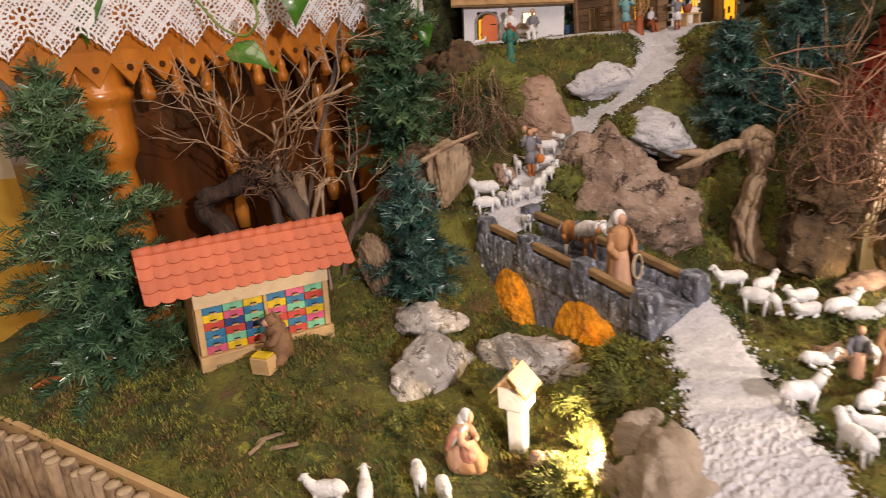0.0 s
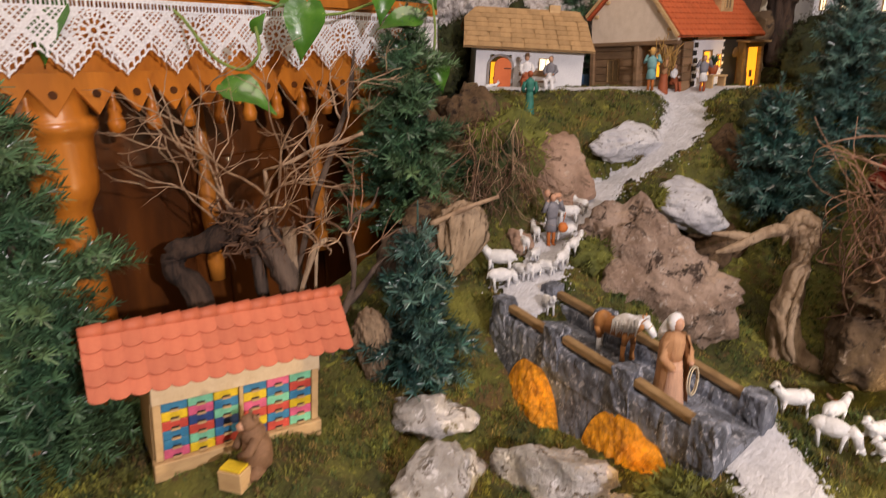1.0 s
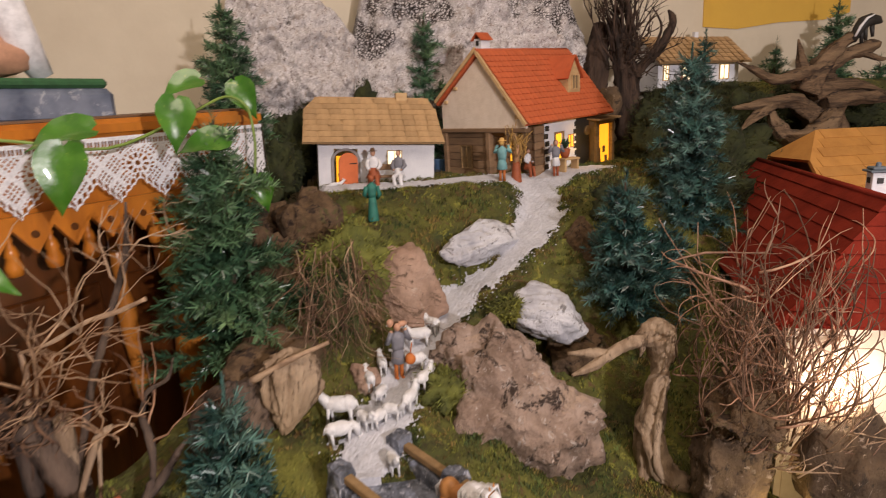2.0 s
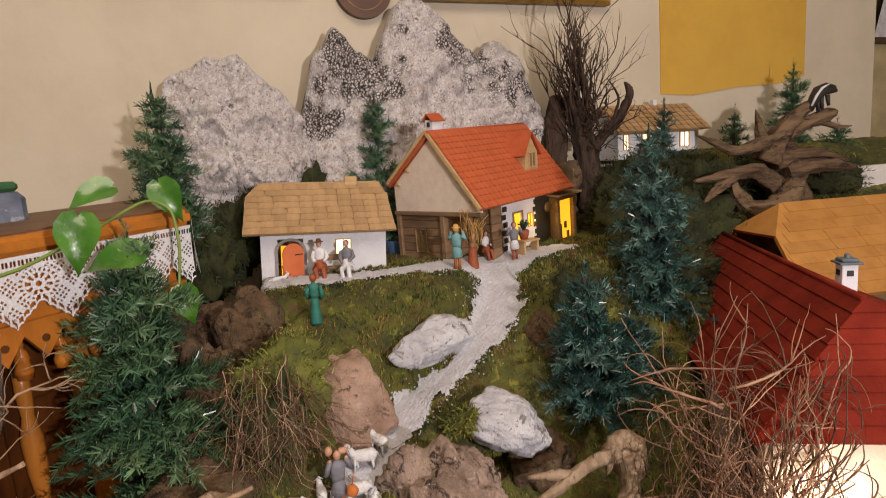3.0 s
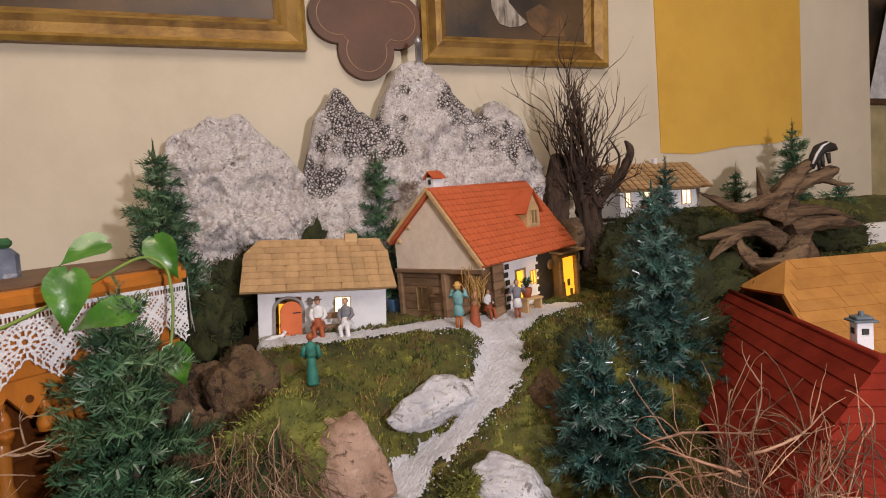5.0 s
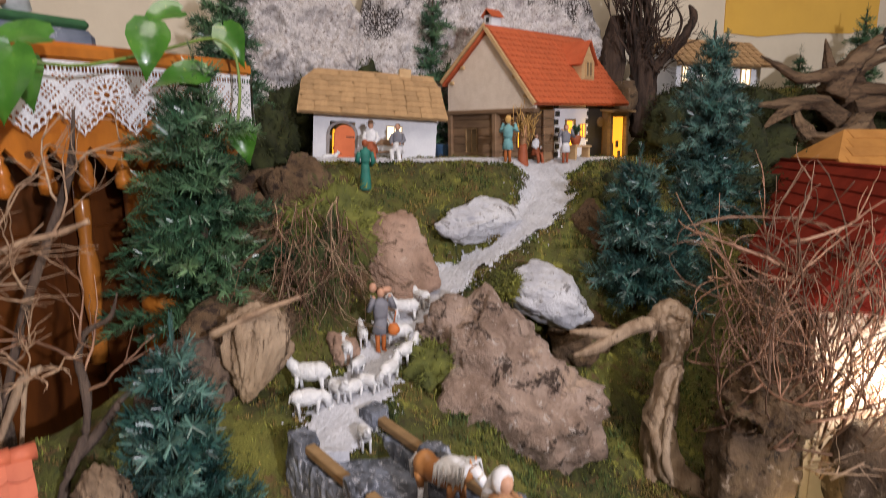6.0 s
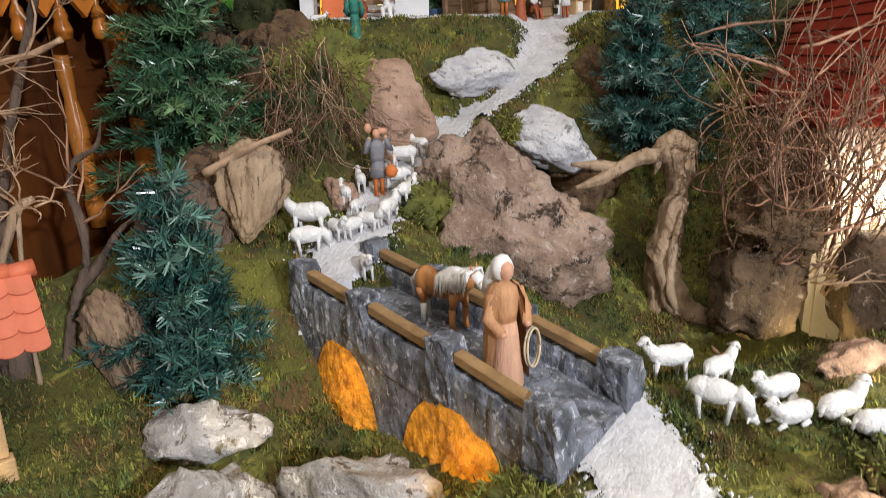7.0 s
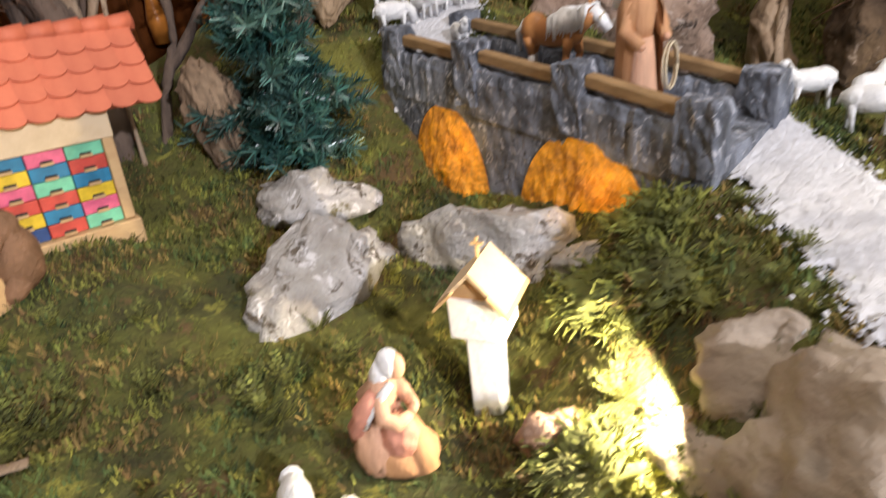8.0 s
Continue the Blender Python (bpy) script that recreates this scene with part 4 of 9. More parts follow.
plaque = thing("trefoil_plaque", (0, 0, 0), "brown wooden board with trefoil foot hanging between the pictures", "plaque")
plaque.matrix_world = wall_m @ pose(-0.168, 0.0, 1.765, 0, 4, 0)
for name, inset, thick, mat, label in (("board", 0.0, 0.024, "plaque", ""), ("inner_line", 0.022, 0.0254, "plaque_line", "thin gilt inner line"), ("inner_panel", 0.0248, 0.0266, "plaque", "")):
    bm = bmesh.new()
    trefoil(bm, inset, 0.0, thick)
    part(name, bm, M[mat], plaque, label)

side_picture = thing("framed_picture", (0, 0, 0), "narrow framed picture with a white sheet across it", "picture", "pictures on the wall")
side_picture.matrix_world = wall_m @ pose(2.66, 0.41, 1.60, 0, 0, 0)
bm = bmesh.new()
box(bm, (0.0, -0.02, 0.02), (0.5, 0.04, 0.05), 0.006)
part("frame_bottom", bm, M["plaque"], side_picture)
bm = bmesh.new()
box(bm, (0.225, -0.02, 0.50), (0.05, 0.04, 0.91), 0.006)
part("frame_side", bm, M["plaque"], side_picture)
bm = bmesh.new()
box(bm, (0.0, -0.008, 0.50), (0.42, 0.012, 0.92))
part("canvas", bm, M["painting"], side_picture)
bm = bmesh.new()
slab(bm, [(-0.15, -0.05, 0.02), (0.03, -0.05, 0.02), (0.19, -0.05, 0.52), (0.01, -0.05, 0.52)], 0.002)
part("white_sheet", bm, M["paper"], side_picture, "white sheet of paper")

# ---- altar table with lace ----
ALT = 0.96
altar = thing("side_altar", (-0.350, 1.497, 0), "varnished brown wooden altar table with carved apron", "altar", "", 46, (0, -1.2))
bm = bmesh.new()
prism(bm, [(-0.02, 0.0), (ALT, 0.0), (ALT + 0.30, 0.42), (0.0, 0.42)], 1.062, 1.092)
bmesh.ops.bevel(bm, geom=[e for e in bm.edges], offset=0.008, segments=2, affect="EDGES")
part("table_top", bm, [M["altar_wood"]], altar, "varnished wooden top with a rounded edge")
bm = bmesh.new()
prism(bm, [(0.0, 0.035), (ALT - 0.02, 0.035), (ALT + 0.26, 0.41), (0.02, 0.41)], 1.0925, 1.0955)
part("top_board", bm, M["altar_top"], altar, "dull brown wooden surface")
bm = bmesh.new()
box(bm, (ALT / 2 - 0.01, 0.035, 1.005), (ALT - 0.04, 0.02, 0.115))
part("rail_board", bm, M["altar_wood"], altar)
TEETH = 16
for k in range(TEETH):
    pitch = (ALT - 0.03) / TEETH
    x = 0.01 + pitch * (k + 0.5)
    bm = bmesh.new()
    prism(bm, [(x - pitch / 2, 0.962), (x + pitch / 2, 0.962), (x + pitch / 2, 0.942), (x, 0.902), (x - pitch / 2, 0.942)], 0.010, 0.022, "y")
    part("apron_tooth", bm, M["altar_wood"], altar)
    bm = bmesh.new()
    tube(bm, [(x, 0.008, 0.932), (x, 0.011, 0.932)], 0.006, 10)
    part("rosette", bm, M["altar_dark"], altar)
    bm = bmesh.new()
    lathe(bm, [(0.002, 0.0), (0.011, 0.003), (0.0135, 0.016), (0.009, 0.030), (0.011, 0.034), (0.008, 0.045), (0.004, 0.052), (0.006, 0.057), (0.002, 0.066)], 12, 0, (x - pitch / 2, 0.03, 0.870))
    part("hanging_drop", bm, M["altar_wood"], altar)
for x, y, low in ((0.165, 0.06, 0.30), (0.80, 0.10, 0.30)):
    bm = bmesh.new()
    lathe(bm, [(0.040, low - 0.74), (0.040, low), (0.042, 0.45), (0.038, 0.62), (0.031, 0.735), (0.030, 0.755), (0.036, 0.770), (0.045, 0.785), (0.048, 0.805), (0.049, 0.862), (0.051, 0.872), (0.058, 0.879), (0.060, 0.888), (0.057, 0.897), (0.049, 0.902), (0.047, 0.95)], 22, 0, (x, y, 0))
    part("column", bm, M["altar_wood"], altar, "turned wooden column with a ringed capital")
# body and panels: shade behind the columns is put into the wood colour
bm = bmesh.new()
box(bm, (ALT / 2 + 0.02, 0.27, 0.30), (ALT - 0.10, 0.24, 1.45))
part("body", bm, M["altar_dark"], altar, "wooden body with the shadow put into its dark colour")
for x in (0.30, 0.56, 0.80):
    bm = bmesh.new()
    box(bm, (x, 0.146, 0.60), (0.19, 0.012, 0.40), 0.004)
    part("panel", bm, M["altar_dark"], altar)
    bm = bmesh.new()
    lathe(bm, [(0.014, 0.56), (0.017, 0.60), (0.010, 0.63), (0.016, 0.68), (0.018, 0.74), (0.010, 0.78), (0.013, 0.82), (0.011, 0.90)], 12, 0, (x + 0.125, 0.125, 0))
    part("baluster", bm, M["altar_wood"], altar)


def lace_solid(u, v):
    """Whether the crochet is closed at u along and v down from the edge (metres)."""
    period, drop = 0.076, 0.108
    p = (u / period) % 1.0
    s = abs(p - 0.5) * 2
    edge = drop - 0.036 * s - 0.003 * abs(math.sin(u / period * math.pi * 8))
    if v > edge:
        return False
    if v < 0.006 or 0.014 <= v < 0.018 or v > edge - 0.0035:
        return True
    if v < 0.014:
        return (u / 0.0056) % 1.0 > 0.45
    below = edge - v
    if below < 0.0105:
        # a chain of large eyelets follows the points
        return (u / 0.0095) % 1.0 < 0.30
    if below < 0.0135:
        return True
    # rosettes alternate with netted lozenges
    wide = (u / (2 * period)) % 1.0
    cx, cv = (wide - 0.5) * 2 * period, v - 0.046
    r = math.hypot(cx, cv * 1.15)
    if r < 0.030:
        if r < 0.0045:
            return False
        if r < 0.010:
            return True
        turn = (math.atan2(cv, cx) / (2 * math.pi)) % 1.0
        if r < 0.019:
            return (turn * 10) % 1.0 > 0.52
        if r < 0.0225:
            return True
        if r < 0.0275:
            return (turn * 22) % 1.0 > 0.46
        return True
    a, c = ((u + v) / 0.0088) % 1.0, ((u - v) / 0.0088) % 1.0
    if ((u + v) / 0.044) % 1.0 < 0.28 or ((u - v) / 0.044) % 1.0 < 0.28:
        return True
    return a < 0.40 or c < 0.40


def lace(name, length, m, label):
    step = 0.0016
    nx, nv = int(length / step), int(0.109 / step)
    pts, index, faces = [], {}, []

    def vert(i, j):
        if (i, j) not in index:
            u, v = i * step, j * step
            index[i, j] = len(pts)
            pts.append((u, -0.004 - 0.004 * math.sin(u * 45) * (v / 0.1) - 0.003 * noise.noise(Vector((u * 18, v * 12, 1.0))), -v))
        return index[i, j]
    for j in range(nv):
        for i in range(nx):
            if lace_solid((i + 0.5) * step, (j + 0.5) * step):
                faces.append((vert(i, j), vert(i, j + 1), vert(i + 1, j + 1), vert(i + 1, j)))
    mesh = bpy.data.meshes.new(name)
    mesh.from_pydata(pts, [], faces)
    mesh.materials.append(M["lace"])
    ob = new(name, mesh)
    ob.matrix_world = m
    return tagged(ob, label, "lace cloth", "lace edging")


lace("lace_edging", ALT, altar.matrix_world @ pose(-0.01, -0.004, 1.064), "white crocheted lace edging hanging from the altar table")
lace("lace_edging", 0.14, altar.matrix_world @ pose(ALT - 0.005, 0.0, 1.064, 0, 0, 51), "white crocheted lace edging round the altar corner")

plinth = thing("statue_plinth", (-0.135, 2.175, 1.098), "blue-grey marbled plinth with green cloth on the altar", "plinth", "", 40)
bm = bmesh.new()
box(bm, (0, 0, 0.033), (0.30, 0.14, 0.066), 0.012)
part("block", bm, M["blue_plinth"], plinth)
bm = bmesh.new()
box(bm, (0, 0, 0.0755), (0.28, 0.13, 0.018), 0.006)
part("green_top", bm, M["green_cloth"], plinth, "green cloth covering")
bm = bmesh.new()
ball(bm, (-0.03, 0.0, 0.125), (0.10, 0.045, 0.04), 1, 3, 0.2, 2.0)
tube(bm, [(0.08, 0, 0.09), (0.05, 0, 0.15), (0.02, 0, 0.3)], [0.02, 0.035, 0.03], 10, 0)
tube(bm, [(-0.05, 0.01, 0.09), (-0.05, 0, 0.2), (-0.03, 0, 0.36)], [0.05, 0.055, 0.04], 10, 0)
solid("saint_statue", bm, [M["white_cloth"], M["skin"]], (-0.16, 2.165, 1.098), "plain white-robed statue standing on the plinth", "statue", "", 40, smooth_faces=True)


# ---- pothos vine ----
def leaf_mesh(bm, place, way, up, size):
    """A heart-shaped leaf, folded along its rib."""
    way, up = Vector(way).normalized(), Vector(up).normalized()
    side = way.cross(up).normalized()
    up = side.cross(way).normalized()
    rows = [(0.0, 0.05, 0.02), (0.05, 0.24, 0.01), (0.16, 0.36, 0.02), (0.34, 0.37, 0.03), (0.52, 0.30, 0.02), (0.72, 0.18, -0.03), (0.90, 0.07, -0.12), (1.05, 0.0, -0.20)]
    grid = []
    for t, w, z in rows:
        line = []
        for k in (-1, -0.55, 0, 0.55, 1):
            back = -0.10 * abs(k) if t < 0.1 else 0.0
            line.append(bm.verts.new(Vector(place) + size * (way * (t + back) + side * w * k + up * (z + 0.34 * abs(k) * w + 0.03 * math.sin(9 * t + 2 * k)))))
        grid.append(line)
    for a, b in zip(grid, grid[1:]):
        for i in range(4):
            bm.faces.new((a[i], a[i + 1], b[i + 1], b[i])).smooth = True


vine = thing("pothos_vine", (0, 0, 0), "trailing green pothos vine with heart-shaped leaves", "plant")
for line in ([(-0.42, 1.75, 1.16), (-0.22, 1.80, 1.09), (-0.02, 1.80, 1.085), (0.10, 1.84, 1.055), (0.19, 1.99, 1.105), (0.248, 2.08, 1.142), (0.285, 2.09, 1.12), (0.292, 2.07, 1.05), (0.285, 2.05, 0.985)],
             [(-0.22, 1.80, 1.09), (-0.12, 1.72, 1.06), (-0.05, 1.64, 0.985), (0.0, 1.61, 0.965), (0.03, 1.60, 0.99), (0.02, 1.62, 1.03)],
             [(-0.42, 1.75, 1.16), (-0.46, 1.55, 1.02), (-0.47, 1.48, 0.88), (-0.45, 1.46, 0.80), (-0.49, 1.46, 0.78), (-0.53, 1.47, 0.84)]):
    bm = bmesh.new()
    fine = []
    for a, b in zip(line, line[1:]):
        for k in range(5):
            fine.append(Vector(a).lerp(Vector(b), k / 5))
    fine.append(Vector(line[-1]))
    for _ in range(3):
        fine = [fine[0]] + [(fine[i - 1] + fine[i] * 2 + fine[i + 1]) / 4 for i in range(1, len(fine) - 1)] + [fine[-1]]
    tube(bm, fine, 0.0026, 6)
    part("stem", bm, M["vine"], vine)
for place, way, up, size in (
        ((0.190, 1.905, 1.130), (-0.05, -0.35, -1), (0.2, -1, 0.2), 0.080), ((0.215, 2.00, 1.165), (-1, -0.5, -0.35), (0.1, -0.8, 0.7), 0.066),
        ((0.255, 1.95, 1.062), (-1, -0.1, -0.1), (0, -0.7, 0.7), 0.080), ((0.262, 2.12, 1.165), (0.45, -0.2, -0.9), (0, -1, 0.3), 0.075),
        ((0.292, 2.04, 0.990), (0.2, -0.2, -1), (0, -1, 0.3), 0.066), ((0.075, 1.745, 1.072), (-0.15, -0.25, -1), (0.1, -1, 0.2), 0.088),
        ((0.095, 1.80, 1.090), (-1, -0.2, -0.15), (0, -0.6, 0.8), 0.085), ((-0.035, 1.635, 0.945), (1, -0.1, -0.38), (0, -0.6, 0.8), 0.078),
        ((0.030, 1.890, 1.075), (0.1, -0.3, -1), (0, -1, 0.3), 0.072), ((-0.16, 1.85, 1.085), (0.5, -0.3, -0.5), (0, -0.7, 0.7), 0.080),
        ((-0.26, 1.72, 1.115), (0.6, -0.5, -0.5), (0, -0.7, 0.7), 0.085), ((-0.25, 1.62, 1.06), (-0.2, -0.4, -1), (0, -1, 0.2), 0.085),
        ((-0.33, 1.66, 1.10), (0.4, -0.5, -0.6), (0, -0.7, 0.7), 0.085), ((0.02, 1.62, 1.02), (0.3, -0.2, 0.5), (0, -1, 0.4), 0.03)):
    bm = bmesh.new()
    leaf_mesh(bm, place, way, up, size)
    part("leaf", bm, M["leaf"], vine)


# ---- houses ----
def frame_rect(bm, x0, x1, z0, z1, y, width, depth, mat=0):
    for a, b, c, d in ((x0 - width, x1 + width, z1, z1 + width), (x0 - width, x1 + width, z0 - width, z0), (x0 - width, x0, z0, z1), (x1, x1 + width, z0, z1)):
        box(bm, ((a + b) / 2, y, (c + d) / 2), (b - a, depth, d - c), 0, mat)


def window(parent, x0, x1, z0, z1, y, glass, m=None, bars=True, wood="new_wood"):
    bm = bmesh.new()
    frame_rect(bm, x0, x1, z0, z1, y - 0.001, 0.0022, 0.005)
    if bars:
        box(bm, ((x0 + x1) / 2, y - 0.001, (z0 + z1) / 2), (0.0016, 0.004, z1 - z0))
    if m is not None:
        bmesh.ops.transform(bm, matrix=m, verts=bm.verts)
    w = part("window", bm, M[wood], parent)
    bm = bmesh.new()
    box(bm, ((x0 + x1) / 2, y + 0.001, (z0 + z1) / 2), (x1 - x0, 0.002, z1 - z0))
    if m is not None:
        bmesh.ops.transform(bm, matrix=m, verts=bm.verts)
    part("pane", bm, M[glass], w, "lit pane")
    return w


def tile_mesh(name, width, length, thick, round_end, mat):
    bm = bmesh.new()
    if round_end:
        r = width / 2 * 0.98
        poly = [(-r, 0), (r, 0), (r, -length + r * 0.55)] + [(r * math.cos(a), -length + r * 0.55 + r * 0.55 * math.sin(a)) for a in (-0.5, -1.1, -math.pi / 2, -math.pi + 1.1, -math.pi + 0.5)] + [(-r, -length + r * 0.55)]
    else:
        r = width / 2 * 0.97
        poly = [(-r, 0), (r, 0), (r, -length), (-r, -length)]
    prism(bm, poly[::-1], 0, thick)
    return to_mesh(name, bm, mat)


def lay_tiles(parent, name, mesh, a, b, down, rows, cols, rng, lift=0.0015, trim=None):
    """Rows of tiles on a slope: a to b along the upper edge, down the slope."""
    a, b, down = Vector(a), Vector(b), Vector(down)
    along = (b - a).normalized()
    d = down.normalized()
    n = along.cross(-d).normalized()
    if n.z < 0:
        n = -n
    tilt = 0.10
    for r in range(rows):
        for c in range(cols):
            f = (c + 0.5 + (0.5 if r % 2 else 0) * 0.0) / cols
            if trim and not trim(r / rows, f):
                continue
            p = a + (b - a) * f + down * (r / rows) + n * (lift + 0.0012)
            y = (-d + n * tilt * 0.0 + Vector((0, 0, 0))).normalized()
            x = y.cross(n).normalized()
            m = Matrix((x, y, n)).transposed().to_4x4()
            m.translation = p + n * rng.uniform(0, 0.0006)
            shared(name, mesh, parent, m @ pose(0, 0, 0, -5.5, 0, rng.uniform(-1.2, 1.2)))


def pierced_wall(bm, xs, zs, cells, y0, y1):
    """One wall sheet of welded cells, left open where a cell is False."""
    def spot(i, k, y):
        key = (i, k, y)
        if key not in made:
            made[key] = bm.verts.new((xs[i], y, zs[k]))
        return made[key]
    made = {}
    for i, column in enumerate(cells):
        for k, filled in enumerate(column):
            if not filled:
                continue
            bm.faces.new([spot(i, k, y0), spot(i + 1, k, y0), spot(i + 1, k + 1, y0), spot(i, k + 1, y0)])
            bm.faces.new([spot(i, k, y1), spot(i, k + 1, y1), spot(i + 1, k + 1, y1), spot(i + 1, k, y1)])
            for (di, dk), (p, q) in (((-1, 0), ((0, 1), (0, 0))), ((1, 0), ((1, 0), (1, 1))), ((0, -1), ((0, 0), (1, 0))), ((0, 1), ((1, 1), (0, 1)))):
                a, b = i + di, k + dk
                if not (0 <= a < len(cells) and 0 <= b < len(column) and cells[a][b]):
                    bm.faces.new([spot(i + p[0], k + p[1], y0), spot(i + p[0], k + p[1], y1), spot(i + q[0], k + q[1], y1), spot(i + q[0], k + q[1], y0)])


def white_house():
    W, D, H, R = 0.291, 0.20, 0.130, 0.232
    house = thing("white_house", (0.407, 2.406, 0.905), "small white house with shingle roof and open orange door", "house", "model houses", 0.0, (0, 2.84))
    bm = bmesh.new()
    t = 0.006
    dx0, dx1, dz = 0.038, 0.096, 0.108
    wx0, wx1, wz0, wz1 = 0.172, 0.206, 0.060, 0.102
    # front wall with its openings
    cells = [[not (i == 1 and k < 3 or i == 3 and k == 1) for k in range(4)] for i in range(5)]
    pierced_wall(bm, (0, dx0, dx1, wx0, wx1, W), (-0.02, wz0, wz1, dz, H), cells, 0.0, t)
    part("front_wall", bm, M["white_wall"], house, "white plastered wall")
    for name, c, size in (("back_wall", (W / 2, D - t / 2, H / 2), (W, t, H)), ("end_wall", (t / 2, D / 2, H / 2), (t, D - 2 * t, H)), ("end_wall", (W - t / 2, D / 2, H / 2), (t, D - 2 * t, H)), ("floor_board", (W / 2, D / 2, 0.002), (W - 2 * t, D - 2 * t, 0.004))):
        bm = bmesh.new()
        box(bm, c, size)
        part(name, bm, M["white_wall"], house)
    bm = bmesh.new()
    arch = [(dx0 - 0.007, 0.0), (dx0 - 0.007, 0.080)] + [((dx0 + dx1) / 2 + 0.036 * math.cos(a), 0.080 + 0.030 * math.sin(a)) for a in [math.pi - math.pi * k / 10 for k in range(1, 10)]] + [(dx1 + 0.007, 0.080), (dx1 + 0.007, 0.0), (dx1, 0.0), (dx1, 0.080)] + [((dx0 + dx1) / 2 + 0.029 * math.cos(a), 0.080 + 0.024 * math.sin(a)) for a in [math.pi * k / 10 for k in range(1, 10)]] + [(dx0, 0.080), (dx0, 0.0)]
    prism(bm, arch, -0.004, 0.004, "y")
    part("door_frame", bm, M["grey_stone"], house, "grey stone door frame")
    bm = bmesh.new()
    prism(bm, [(0, 0.004), (0.052, 0.004), (0.052, 0.078)] + [(0.026 + 0.026 * math.cos(a), 0.078 + 0.022 * math.sin(a)) for a in [math.pi * k / 8 for k in range(1, 8)]] + [(0, 0.078)], -0.003, 0.0, "y")
    bmesh.ops.translate(bm, vec=(-0.052, 0, 0), verts=bm.verts)
    bmesh.ops.rotate(bm, cent=(0, 0, 0), matrix=Matrix.Rotation(radians(24), 3, "Z"), verts=bm.verts)
    bmesh.ops.translate(bm, vec=(dx1 - 0.001, -0.005, 0), verts=bm.verts)
    door = part("door", bm, M["door"], house, "orange wooden door standing ajar")
    for z in (0.022, 0.073):
        bm = bmesh.new()
        box(bm, (dx1 - 0.012, -0.0125, z), (0.020, 0.002, 0.0025), 0, 0, Matrix.Rotation(radians(24), 4, "Z"))
        part("hinge", bm, M["iron"], door, "black iron strap hinge")
    bm = bmesh.new()
    box(bm, (dx0 + 0.009, -0.022, 0.046), (0.0018, 0.003, 0.008))
    part("door_handle", bm, M["iron"], door)
    window(house, wx0, wx1, wz0, wz1, 0.002, "window")
    bm = bmesh.new()
    box(bm, ((dx0 + dx1) / 2, 0.03, 0.045), (0.044, 0.002, 0.088))
    part("lit_doorway", bm, M["amber"], house, "warm lit doorway")
    # half-hipped roof
    ov, e, eb, ez = 0.031, 0.031, 0.015, H - 0.004
    ry = D / 2
    cut, hip = 0.74, -0.002
    ky, kz = -ov + (ry + ov) * cut, ez + (R - ez) * cut
    bm = bmesh.new()
    slab(bm, [(-e - 0.006, -ov, ez), (W + eb + 0.006, -ov, ez), (W + eb, ky, kz), (W - hip, ry, R), (hip, ry, R), (-e, ky, kz)], 0.006)
    slab(bm, [(W + eb + 0.006, D + ov, ez), (-e - 0.006, D + ov, ez), (-e, D - ky, kz), (hip, ry, R), (W - hip, ry, R), (W + eb, D - ky, kz)], 0.006)
    slab(bm, [(-e, D - ky, kz), (-e, ky, kz), (hip, ry, R)], 0.006)
    slab(bm, [(W + eb, ky, kz), (W + eb, D - ky, kz), (W - hip, ry, R)], 0.006)
    roof = part("roof", bm, M["shingle"], house, "wooden shingle roof")
    bm = bmesh.new()
    for x in (0.003, W - 0.003):
        prism(bm, [(0.0, H), (D, H), (D - ky - 0.004, kz - 0.008), (ky + 0.004, kz - 0.008)], x - 0.003, x + 0.003, "x")
    part("gable", bm, M["white_wall"], house)
    mesh = tile_mesh("shingle", 0.0300, 0.026, 0.0009, False, M["shingle"])
    rng = random.Random(4)
    rows = 8
    slope = math.degrees(math.atan2(R - ez, ry + ov))
    for r in range(rows):
        f0 = 1 - r / rows
        wide = min(1.0, (1 - f0) / (1 - cut))
        left, right = hip + (-e - hip) * wide, W - hip + (eb + hip) * wide
        n = max(3, int((right - left) / 0.0285))
        y, z = -ov + (ry + ov) * f0, ez + (R - ez) * f0
        for c in range(n):
            x = left + (right - left) * (c + 0.5) / n + rng.uniform(-0.003, 0.003)
            if left + 0.012 < x < right - 0.012:
                shared("shingle", mesh, roof, pose(x, y, z + 0.0014 + rng.uniform(0, 0.0006), slope - 3.0, 0, rng.uniform(-0.8, 0.8)))
    bm = bmesh.new()
    box(bm, (W * 0.76, ry, R + 0.005), (0.030, 0.02, 0.022), 0.001)
    part("chimney", bm, M["new_wood"], house, "plain wooden chimney block")
    bm = bmesh.new()
    box(bm, (W / 2, ry, R + 0.001), (W - 0.010, 0.008, 0.005), 0.001)
    part("ridge", bm, M["shingle"], house)


white_house()


